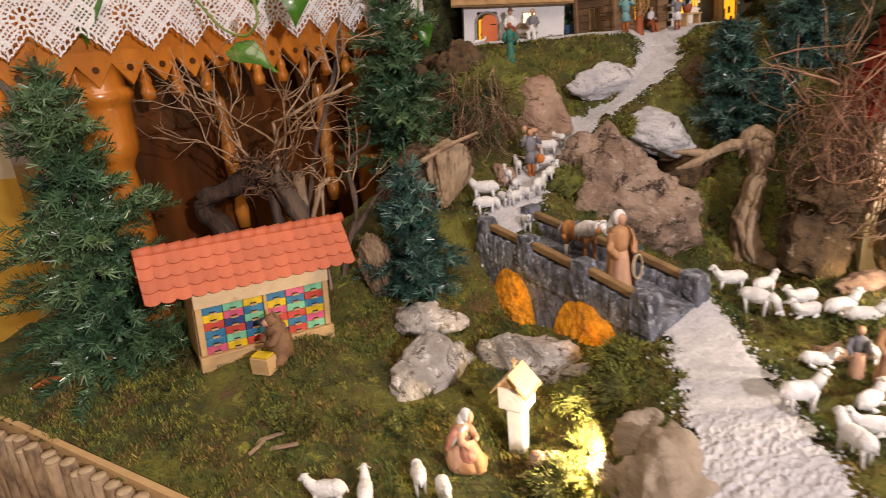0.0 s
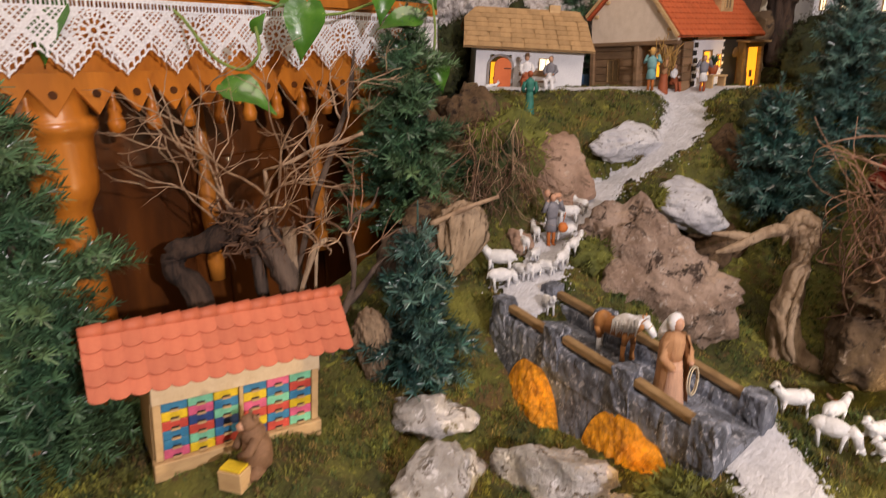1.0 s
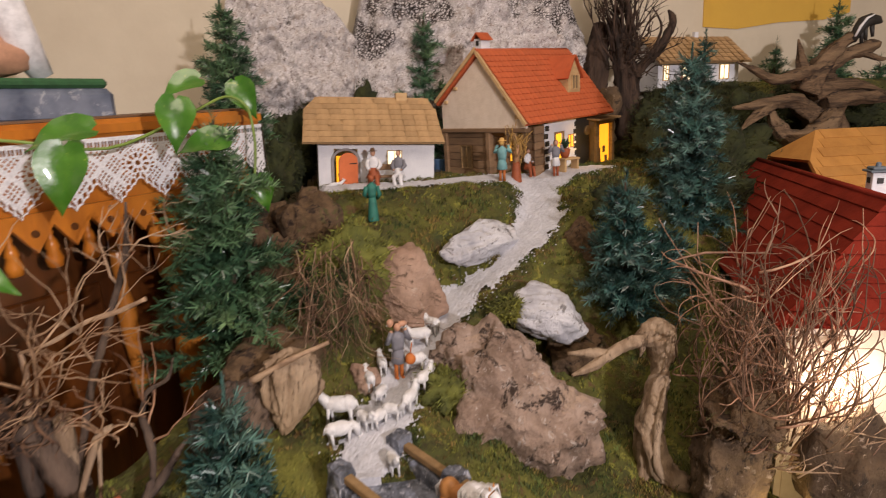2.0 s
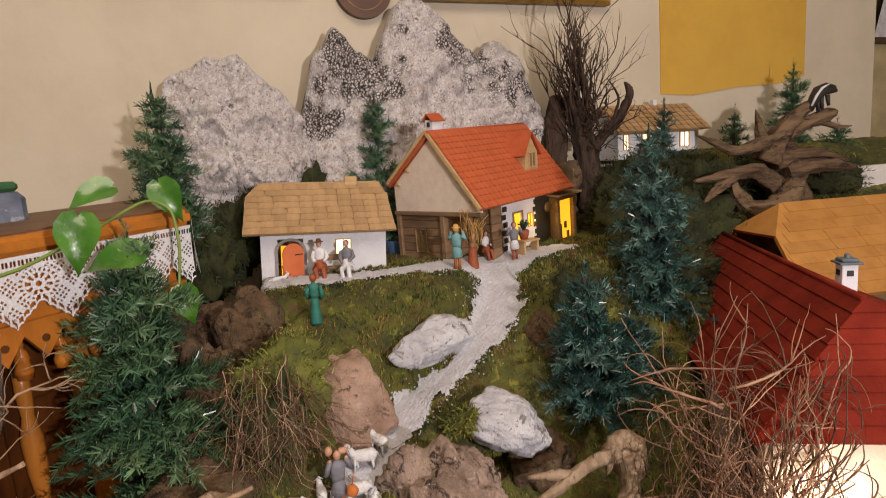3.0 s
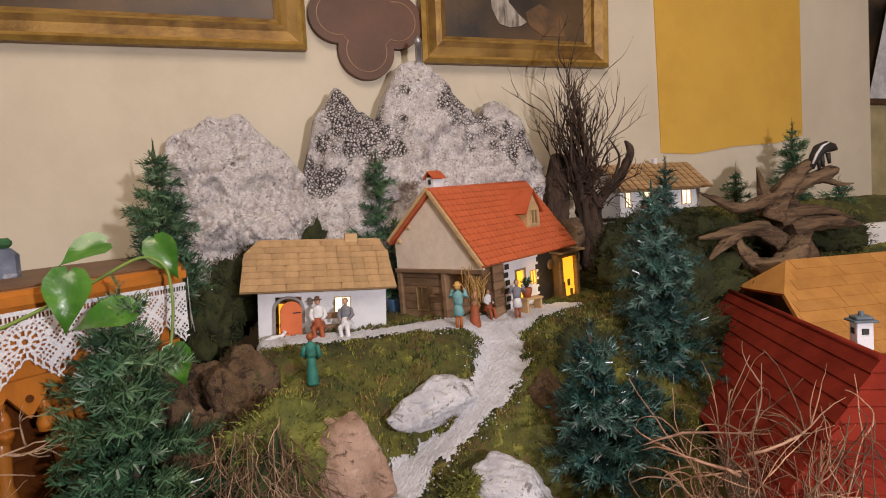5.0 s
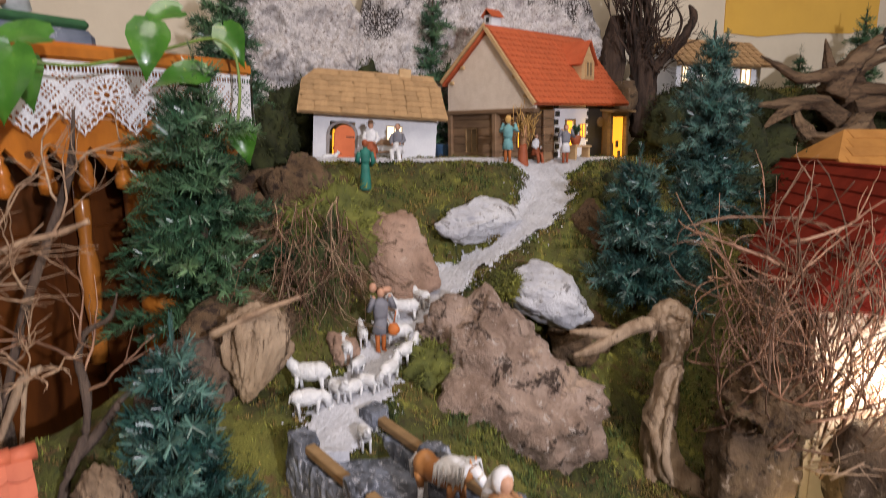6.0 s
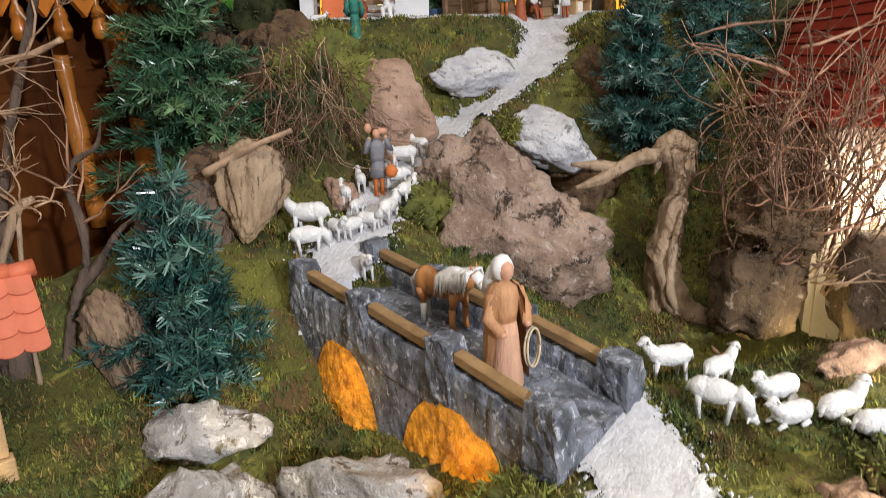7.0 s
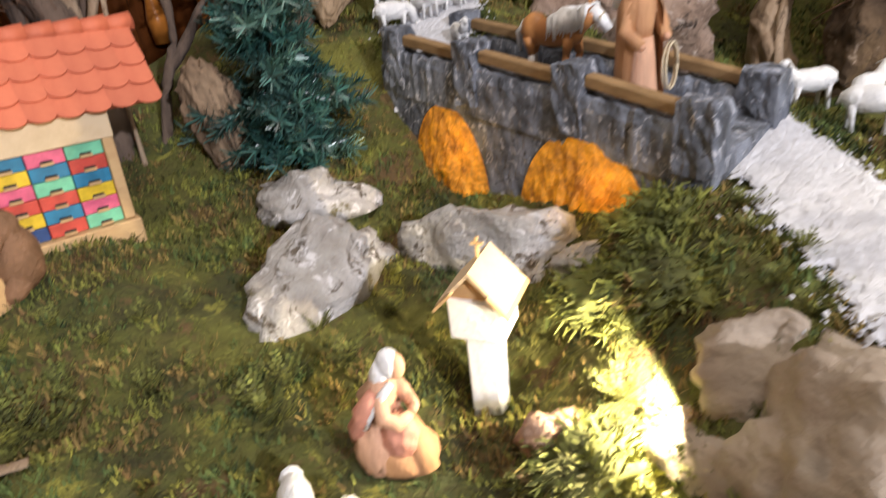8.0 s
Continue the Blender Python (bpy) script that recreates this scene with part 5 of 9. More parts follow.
def big_house():
    house = thing("farmhouse", (0.8395, 2.425, 0.905), "farmhouse with red tiled roof, plank walls and porch", "house", "model houses", 34.7, (0, -2.26))
    # local x runs along the ridge, y across; the gable is at x = 0
    L, WR, WL, RZ, EZ = 0.385, 0.181, 0.182, 0.345, 0.154
    low = -0.030
    bm = bmesh.new()
    prism(bm, [(-0.172, 0.138), (0.166, 0.142), (0.166, 0.213), (0.010, 0.326), (-0.010, 0.326), (-0.172, 0.156)], 0.0, 0.006, "x")
    part("gable", bm, M["cream_wall"], house, "cream plastered gable")

    def planks(c, s, along, rows=8):
        for k in range(rows):
            bm = bmesh.new()
            box(bm, (c[0], c[1], low + 0.0105 + 0.0212 * k), (s, 0.007, 0.0204) if along == "x" else (0.007, s, 0.0204), 0.0012)
            part("plank", bm, M["plank"], house)
    # plank wall of the gable with its window
    for k in range(8):
        z = low + 0.0105 + 0.0212 * k
        spans = ((-0.022, 0.050), (0.098, 0.162)) if 0.035 < z < 0.095 else ((-0.022, 0.162),)
        for a, b in spans:
            bm = bmesh.new()
            box(bm, (0.008, (a + b) / 2, z), (0.008, b - a - 0.001, 0.0204), 0.0012)
            part("plank", bm, M["plank"], house)
    window(house, -0.096, -0.054, 0.034, 0.094, 0.006, "old_wood", Matrix.Rotation(radians(-90), 4, "Z"), True, "rail")
    # porch recess with its lit window
    planks((0.085, -0.060), 0.120, "y")
    planks((0.045, -0.022), 0.080, "x")
    window(house, 0.030, 0.058, 0.045, 0.110, 0.078, "amber", Matrix.Rotation(radians(-90), 4, "Z"), True, "rail")
    for y in (0.160, -0.022, -0.124):
        bm = bmesh.new()
        box(bm, (0.006, y, (low + 0.140) / 2), (0.017, 0.017, 0.140 - low), 0.002)
        part("post", bm, M["plank"], house)
    bm = bmesh.new()
    box(bm, (0.006, 0.000, 0.138), (0.020, 0.345, 0.012), 0.002)
    part("beam", bm, M["plank"], house)
    bm = bmesh.new()
    box(bm, (0.20, 0.160, 0.06), (0.37, 0.006, 0.18))
    box(bm, (0.382, 0.020, 0.06), (0.006, 0.27, 0.18))
    box(bm, (0.2, 0.02, 0.148), (0.36, 0.27, 0.004))
    part("inner_wall", bm, M["plank"], house)
    # long side: plank bay, then the white wall with dark quoins
    planks((0.098, -0.125), 0.040, "x")
    bm = bmesh.new()
    for x0, x1, z0, z1 in ((0.118, 0.163, low, 0.165), (0.196, 0.222, low, 0.165), (0.244, 0.258, low, 0.165), (0.163, 0.196, 0.110, 0.165), (0.222, 0.244, low, 0.066), (0.222, 0.244, 0.100, 0.165)):
        box(bm, ((x0 + x1) / 2, -0.125, (z0 + z1) / 2), (x1 - x0, 0.008, z1 - z0))
    part("wall", bm, M["white_wall"], house, "white plastered wall")
    window(house, 0.222, 0.244, 0.066, 0.100, -0.128, "amber")
    bm = bmesh.new()
    box(bm, (0.1795, -0.122, 0.042), (0.032, 0.003, 0.136))
    part("door", bm, M["amber"], house, "lit amber doorway")
    bm = bmesh.new()
    frame_rect(bm, 0.163, 0.196, low, 0.110, -0.129, 0.005, 0.006)
    part("door_frame", bm, M["rail"], house)
    for x in (0.124, 0.256):
        for k in range(9):
            bm = bmesh.new()
            box(bm, (x + (0.003 if k % 2 else -0.002), -0.130, low + 0.012 + 0.021 * k), (0.016, 0.004, 0.014), 0.001)
            part("quoin", bm, M["iron"], house)
    bm = bmesh.new()
    box(bm, (0.292, -0.125, 0.067), (0.064, 0.006, 0.194))
    part("dark_wall", bm, M["iron"], house, "dark weathered wall beside the quoins")
    # the roof
    bm = bmesh.new()
    slab(bm, [(-0.008, -WR, EZ), (L, -WR, EZ), (L - 0.015, 0, RZ), (-0.008, 0, RZ)], 0.007)
    slab(bm, [(L, WL, 0.2135), (-0.008, WL, 0.2135), (-0.008, 0, RZ), (L - 0.015, 0, RZ)], 0.007)
    roof = part("roof", bm, M["orange_tile"], house, "orange-red tiled roof")
    mesh = tile_mesh("roof_tile", 0.0165, 0.026, 0.0016, True, M["orange_tile"])
    rng = random.Random(7)
    lay_tiles(roof, "roof_tile", mesh, (-0.006, 0, RZ), (L - 0.008, 0, RZ), (0, -WR, EZ - RZ), 13, 23, rng, 0.0010)
    for sy, ey, zz in ((-1, WR, EZ), (1, WL, 0.2135)):
        bm = bmesh.new()
        slab(bm, [(-0.011, sy * 0.0, RZ + 0.002), (-0.011, sy * ey, zz + 0.001), (-0.004, sy * ey, zz + 0.001), (-0.004, 0, RZ + 0.002)], 0.009)
        part("barge_board", bm, M["new_wood"], house)
    bm = bmesh.new()
    tube(bm, [(-0.010, 0, RZ + 0.001), (L - 0.014, 0, RZ + 0.001)], 0.005, 8)
    part("ridge", bm, M["orange_tile"], house)
    for y, z in ((0.10, 0.252), (-0.10, 0.220), (0.145, 0.216), (-0.140, 0.172)):
        bm = bmesh.new()
        box(bm, (0.008, y, z), (0.026, 0.014, 0.010), 0.002)
        part("bracket", bm, M["new_wood"], house)
    # dormer
    dx = 0.256
    bm = bmesh.new()
    prism(bm, [(dx - 0.028, 0.216), (dx + 0.028, 0.216), (dx + 0.028, 0.266), (dx, 0.314), (dx - 0.028, 0.266)], -0.126, -0.04, "y")
    dormer = part("dormer", bm, M["new_wood"], house, "small wooden dormer with a window")
    window(dormer, dx - 0.012, dx + 0.014, 0.230, 0.266, -0.128, "old_wood")
    bm = bmesh.new()
    slab(bm, [(dx - 0.036, -0.134, 0.258), (dx, -0.134, 0.322), (dx, -0.010, 0.322), (dx - 0.036, -0.070, 0.258)][::-1], 0.004)
    slab(bm, [(dx, -0.134, 0.322), (dx + 0.036, -0.134, 0.258), (dx + 0.036, -0.070, 0.258), (dx, -0.010, 0.322)][::-1], 0.004)
    part("dormer_roof", bm, M["orange_tile"], dormer, "orange-red tiled roof")
    # chimney
    bm = bmesh.new()
    box(bm, (0.032, 0.018, RZ + 0.012), (0.032, 0.030, 0.040), 0.001)
    chimney = part("chimney", bm, M["white_wall"], house, "white chimney under a little red roof")
    bm = bmesh.new()
    slab(bm, [(0.010, -0.004, RZ + 0.028), (0.054, -0.004, RZ + 0.028), (0.054, 0.018, RZ + 0.048), (0.010, 0.018, RZ + 0.048)], 0.002)
    slab(bm, [(0.054, 0.040, RZ + 0.028), (0.010, 0.040, RZ + 0.028), (0.010, 0.018, RZ + 0.048), (0.054, 0.018, RZ + 0.048)], 0.002)
    part("chimney_cap", bm, M["orange_tile"], chimney)
    bm = bmesh.new()
    box(bm, (0.0155, 0.018, RZ + 0.020), (0.003, 0.009, 0.012))
    part("smoke_hole", bm, M["iron"], chimney, "dark smoke opening")
    # lit side room
    x0, x1, y0, d = 0.326, 0.420, -0.152, 0.016
    for name, c, size in (("post", (x0 + 0.007, y0, 0.052), (0.014, 0.012, 0.164)), ("post", (x1 - 0.006, y0, 0.052), (0.012, 0.012, 0.164)), ("beam", ((x0 + x1) / 2, y0, 0.126), (x1 - x0, 0.012, 0.016))):
        bm = bmesh.new()
        box(bm, c, size, 0.0015)
        part(name, bm, M["rail"], house)
    bm = bmesh.new()
    box(bm, (x1 - 0.003, y0 + d / 2 + 0.006, 0.052), (0.005, d, 0.164))
    box(bm, (x0 + 0.003, y0 + d / 2 + 0.006, 0.052), (0.005, d, 0.164))
    part("side_wall", bm, M["old_wood"], house, "wooden wall of the side room")
    bm = bmesh.new()
    box(bm, ((x0 + x1) / 2, y0 + d, 0.052), (x1 - x0 - 0.010, 0.004, 0.164))
    part("lit_room", bm, M["amber"], house, "amber-lit back of the side room")
    bm = bmesh.new()
    box(bm, ((x0 + x1) / 2, y0 + 0.026, 0.138), (0.118, 0.100, 0.006), 0.001, 0, Matrix.Rotation(radians(5), 4, "X"))
    part("room_roof", bm, M["rail"], house)
    for x, z, h in ((x0 + 0.030, 0.02, 0.05), (x0 + 0.055, 0.04, 0.02), (x0 + 0.066, 0.00, 0.04)):
        bm = bmesh.new()
        box(bm, (x, y0 + 0.009, z), (0.010, 0.005, h), 0.001)
        part("stored_tool", bm, M["old_wood"], house)
    bm = bmesh.new()
    tube(bm, [(0.312, -0.134, 0.105), (0.312, -0.128, 0.105)], 0.014, 14)
    part("round_sign", bm, M["old_wood"], house)
    for child in house.children:
        child.matrix_basis = Matrix.Diagonal((1.117, 0.82, 0.96, 1.0)) @ child.matrix_basis


big_house()


def far_house():
    W, D, H, R = 0.335, 0.16, 0.095, 0.178
    house = thing("far_cottage", (1.558, 2.790, 1.125), "small white cottage with shingle roof on the far slope", "house", "model houses", 6.0)
    bm = bmesh.new()
    box(bm, (W / 2, D / 2, H / 2), (W, D, H))
    prism(bm, [(0, H), (D, H), (D / 2, R - 0.01)], 0.002, W - 0.002, "x")
    part("wall", bm, M["white_wall"], house, "white plastered wall")
    for a, b in ((0.020, 0.038), (0.094, 0.134), (0.252, 0.288)):
        window(house, a, b, 0.034, 0.080, -0.003, "window")
    bm = bmesh.new()
    box(bm, (0.192, -0.002, 0.038), (0.034, 0.006, 0.075), 0.001)
    part("door", bm, M["old_wood"], house, "brown wooden door")
    bm = bmesh.new()
    slab(bm, [(-0.02, -0.035, H - 0.006), (W + 0.025, -0.035, H - 0.006), (W + 0.015, D / 2, R), (-0.01, D / 2, R)], 0.005)
    slab(bm, [(W + 0.025, D + 0.03, H), (-0.02, D + 0.03, H), (-0.01, D / 2, R), (W + 0.015, D / 2, R)], 0.005)
    roof = part("roof", bm, M["shingle"], house, "wooden shingle roof")
    mesh = tile_mesh("shingle", 0.024, 0.030, 0.0016, False, M["shingle"])
    lay_tiles(roof, "shingle", mesh, (-0.012, D / 2, R), (W + 0.018, D / 2, R), (0, -0.035 - D / 2, H - 0.006 - R), 6, 13, random.Random(9))
    bm = bmesh.new()
    box(bm, (0.21, D / 2, R + 0.008), (0.016, 0.016, 0.022), 0.001)
    part("chimney", bm, M["white_wall"], house)


far_house()


def red_house():
    house = thing("red_roofed_house", (1.640, 2.392, 0.0), "white house under a large dark red ribbed roof", "house", "model houses", -113.3)
    # local x runs along the ridge towards the front, where the roof is hipped
    RZ, EZ, w, s, L = 0.921, 0.722, 0.190, 0.770, 0.860
    wr = 0.42
    bm = bmesh.new()
    slab(bm, [(0, 0, RZ), (0, -w, EZ), (L, -w, EZ), (s, 0, RZ)], 0.010)
    slab(bm, [(s, 0, RZ), (L, -w, EZ), (L, wr, EZ)], 0.010)
    slab(bm, [(s, 0, RZ), (L, wr, EZ), (0, wr, EZ), (0, 0, RZ)], 0.010)
    roof = part("roof", bm, M["red_roof"], house, "dark red ribbed roof")
    rows = 9
    for k in range(rows):
        f0, f1 = k / rows, (k + 1.06) / rows
        lift0, lift1 = 0.0015, 0.0055
        for a0, a1 in ((0.0, 0.52), (0.52, 1.0)):
            bm = bmesh.new()
            def rim(f, a):
                return a * (s + (L - s) * f)
            slab(bm, [(rim(f0, a0), -w * f0, RZ + (EZ - RZ) * f0 + lift0), (rim(f1, a0), -w * f1, RZ + (EZ - RZ) * f1 + lift1), (rim(f1, a1), -w * f1, RZ + (EZ - RZ) * f1 + lift1), (rim(f0, a1), -w * f0, RZ + (EZ - RZ) * f0 + lift0)], 0.003)
            part("roof_panel", bm, M["red_roof"], roof)
        bm = bmesh.new()
        x0, x1, z0, z1 = s + (L - s) * f0, s + (L - s) * f1, RZ + (EZ - RZ) * f0, RZ + (EZ - RZ) * f1
        slab(bm, [(x0, -w * f0, z0 + lift0), (x1, -w * f1, z1 + lift1), (x1, wr * f1, z1 + lift1), (x0, wr * f0 + 0.001, z0 + lift0)], 0.003)
        part("roof_panel", bm, M["red_roof"], roof)
    bm = bmesh.new()
    tube(bm, [(-0.003, 0, RZ), (s, 0, RZ + 0.001)], 0.006, 8)
    part("ridge", bm, M["red_roof"], house)
    for c, size in (((L / 2 + 0.03, -w + 0.030, 0.54), (L - 0.10, 0.012, 0.36)), ((L - 0.022, 0.13, 0.54), (0.012, 0.57, 0.36)), ((0.12, 0.09, 0.56), (0.012, 0.30, 0.36))):
        bm = bmesh.new()
        box(bm, c, size)
        part("wall", bm, M["cream_wall"], house, "cream white plastered wall")
    bm = bmesh.new()
    box(bm, (0.645, 0.030, RZ - 0.004), (0.026, 0.026, 0.075), 0.001)
    chimney = part("chimney", bm, M["white_wall"], house, "white chimney with a slate cap")
    bm = bmesh.new()
    box(bm, (0.645, 0.030, RZ + 0.035), (0.038, 0.038, 0.004), 0.001)
    box(bm, (0.645, 0.030, RZ + 0.040), (0.028, 0.028, 0.006), 0.002)
    box(bm, (0.645, 0.030, RZ + 0.046), (0.008, 0.008, 0.010), 0.002)
    part("cap", bm, M["slate"], chimney)
    bm = bmesh.new()
    box(bm, (0.645, 0.0166, RZ + 0.018), (0.010, 0.003, 0.010))
    box(bm, (0.6584, 0.030, RZ + 0.018), (0.003, 0.010, 0.010))
    part("vent", bm, M["iron"], chimney)


red_house()


def ochre_house():
    house = thing("ochre_roofed_house", (1.745, 2.300, 0.0), "house with a broad ochre half-hipped roof", "house", "model houses", -3.0)
    RZ, L, D, EZ = 1.000, 0.72, 0.24, 0.800
    k = 0.36
    ky, kz = -D * k, RZ + (EZ - RZ) * k
    bm = bmesh.new()
    slab(bm, [(-0.080, ky, kz), (-0.115, -D, EZ), (L, -D, EZ), (L, 0, RZ), (0, 0, RZ)], 0.010)
    slab(bm, [(L, D, EZ), (-0.115, D, EZ), (-0.080, -ky, kz), (0, 0, RZ), (L, 0, RZ)], 0.010)
    slab(bm, [(-0.080, -ky, kz), (-0.080, ky, kz), (0, 0, RZ)], 0.010)
    roof = part("roof", bm, M["straw_roof"], house, "ochre shingled roof")
    rng = random.Random(12)
    rows = 9
    for r in range(rows):
        f0, f1 = r / rows, (r + 1.05) / rows
        x = 0.0 if r == 0 else -0.07 - 0.04 * f0 + rng.uniform(0, 0.02)
        x = x if f0 > k else -0.07 * f0 / k + 0.008
        while x < L:
            e = min(L, x + rng.uniform(0.09, 0.15))
            bm = bmesh.new()
            up = rng.uniform(0.0008, 0.0016)
            slab(bm, [(x, -D * f0, RZ + (EZ - RZ) * f0 + up), (x, -D * f1, RZ + (EZ - RZ) * f1 + up + 0.0018), (e - 0.0012, -D * f1, RZ + (EZ - RZ) * f1 + up + 0.0018), (e - 0.0012, -D * f0, RZ + (EZ - RZ) * f0 + up)], 0.002)
            part("shingle", bm, M["straw_roof"], roof)
            x = e
    bm = bmesh.new()
    box(bm, (L / 2 + 0.01, 0, 0.66), (L - 0.04, 0.36, 0.27))
    prism(bm, [(-0.18, 0.795), (0.18, 0.795), (-ky - 0.02, kz - 0.014), (ky + 0.02, kz - 0.014)], -0.010, -0.002, "x")
    part("wall", bm, M["old_wood"], house, "dark brown gable wall")


ochre_house()


# ---- bee house ----
def bee_house():
    house = thing("bee_house", (-0.034, 1.501, 0.4325), "wooden bee house with coloured hive fronts and red tiled roof", "bee house", "", 31.1, (3.4, 2.4))
    # local x along the ridge, -y to the front
    D, front, half = 0.085, -0.046, 0.1015
    rows = [["blue", "green", "yellow", "blue", "pink", "green"], ["yellow", "pink", "blue", "yellow", "blue", "red"], ["red", "navy", "green", "pink", "green", "blue"],
            ["blue", "red", "navy", "red", "red", "yellow"], ["blue", "green", "blue", "yellow", "blue", "pink"], ["pink", "yellow", "red", "navy", "red", "green"]]
    z0, fw, fh, gap = 0.0443, 0.0328, 0.0139, 0.0062
    x0 = -half
    for r, row in enumerate(rows):
        for c, colour in enumerate(row):
            x = x0 + fw * c + (gap if c > 2 else 0) + fw / 2
            z = z0 + fh * (5 - r) + fh / 2
            bm = bmesh.new()
            box(bm, (x, front - 0.001, z), (fw - 0.0008, 0.006, fh - 0.0007), 0.0007)
            hive = part("hive_front", bm, HIVES[colour], house, colour + " painted hive front")
            bm = bmesh.new()
            box(bm, (x, front - 0.006, z - fh * 0.34), (0.011, 0.005, 0.0018))
            part("landing_board", bm, M["new_wood"], hive)
            bm = bmesh.new()
            box(bm, (x, front - 0.0045, z - fh * 0.20), (0.010, 0.002, 0.0016))
            part("entrance_slot", bm, M["iron"], hive)
    bm = bmesh.new()
    box(bm, (0, 0.0, 0.090), (2 * half + 0.006, D - 0.014, 0.105))
    part("body", bm, M["old_wood"], house)
    for x, w in ((-half - 0.005, 0.010), (x0 + 3 * fw + gap / 2, gap - 0.0006), (half + 0.005, 0.010)):
        bm = bmesh.new()
        box(bm, (x, front - 0.002, 0.088), (w, 0.010, 0.086), 0.0008)
        part("post", bm, M["new_wood"], house)
    bm = bmesh.new()
    box(bm, (0, front - 0.004, 0.0308), (0.230, 0.016, 0.0262), 0.001)
    part("sill_beam", bm, M["new_wood"], house, "fresh wooden base beam")
    bm = bmesh.new()
    box(bm, (0, front - 0.003, 0.1425), (2 * half + 0.022, 0.010, 0.0285), 0.001)
    part("head_beam", bm, M["pale_board"], house, "fresh pale wooden fascia")
    for x in (-half - 0.009, half + 0.009):
        bm = bmesh.new()
        box(bm, (x, 0.002, 0.088), (0.004, D - 0.004, 0.118))
        prism(bm, [(-D / 2 + 0.006, 0.147), (D / 2 - 0.006, 0.147), (D / 2 - 0.006, 0.162), (0, 0.206), (-D / 2 + 0.006, 0.162)], x - 0.002, x + 0.002, "x")
        part("side_wall", bm, M["new_wood"], house)
    for x, y in ((-half - 0.002, -0.040), (half + 0.002, -0.040), (-half - 0.002, 0.034), (half + 0.002, 0.034)):
        bm = bmesh.new()
        box(bm, (x, y, 0.002), (0.016, 0.014, 0.042), 0.001)
        part("foot", bm, M["blue_post"], house, "blue painted foot")
    R, E, hw, y1 = 0.218, 0.156, 0.171, 0.056
    bm = bmesh.new()
    lo, hi = -hw - 0.0085, hw - 0.0085
    slab(bm, [(lo, -y1, E), (hi, -y1, E), (hi, 0, R), (lo, 0, R)], 0.004)
    slab(bm, [(hi, y1, E), (lo, y1, E), (lo, 0, R), (hi, 0, R)], 0.004)
    roof = part("roof", bm, M["tile"], house, "red clay tiled roof")
    mesh = tile_mesh("roof_tile", 0.0236, 0.028, 0.0018, True, M["tile"])
    rng = random.Random(2)
    lay_tiles(roof, "roof_tile", mesh, (lo, 0, R), (hi, 0, R), (0, -y1, E - R), 4, 15, rng)
    lay_tiles(roof, "roof_tile", mesh, (hi, 0, R), (lo, 0, R), (0, y1, E - R), 4, 15, rng)
    bm = bmesh.new()
    tube(bm, [(0, 0, 0), (0.027, 0, 0.002)], [0.0085, 0.0095], 10)
    cap = to_mesh("ridge_tile", bm, M["tile"])
    for k in range(15):
        shared("ridge_tile", cap, roof, pose(lo + 0.0229 * k, 0, R + 0.001))


bee_house()


# ---- stone bridge ----
def rough_block(bm, c, s, cuts=5, push=0.004, seed=0.0, lean=0.0):
    """A block with a coarse hewn skin."""
    bmesh.ops.create_cube(bm, size=1.0)
    bmesh.ops.subdivide_edges(bm, edges=list(bm.edges), cuts=cuts, use_grid_fill=True)
    for v in bm.verts:
        p = v.co
        k = 1 - 0.10 * max(0.0, abs(p.x) + abs(p.y) - 0.72) - 0.10 * max(0.0, abs(p.z) + max(abs(p.x), abs(p.y)) - 0.86)
        t = 1 - lean * (p.z + 0.5)
        p = Vector((c[0] + p.x * s[0] * k * t, c[1] + p.y * s[1] * k * t, c[2] + p.z * s[2] * k))
        v.co = p + push * noise.noise_vector(p * 85 + Vector((seed, 0, 0))) + push * 0.6 * noise.noise_vector(p * 190)


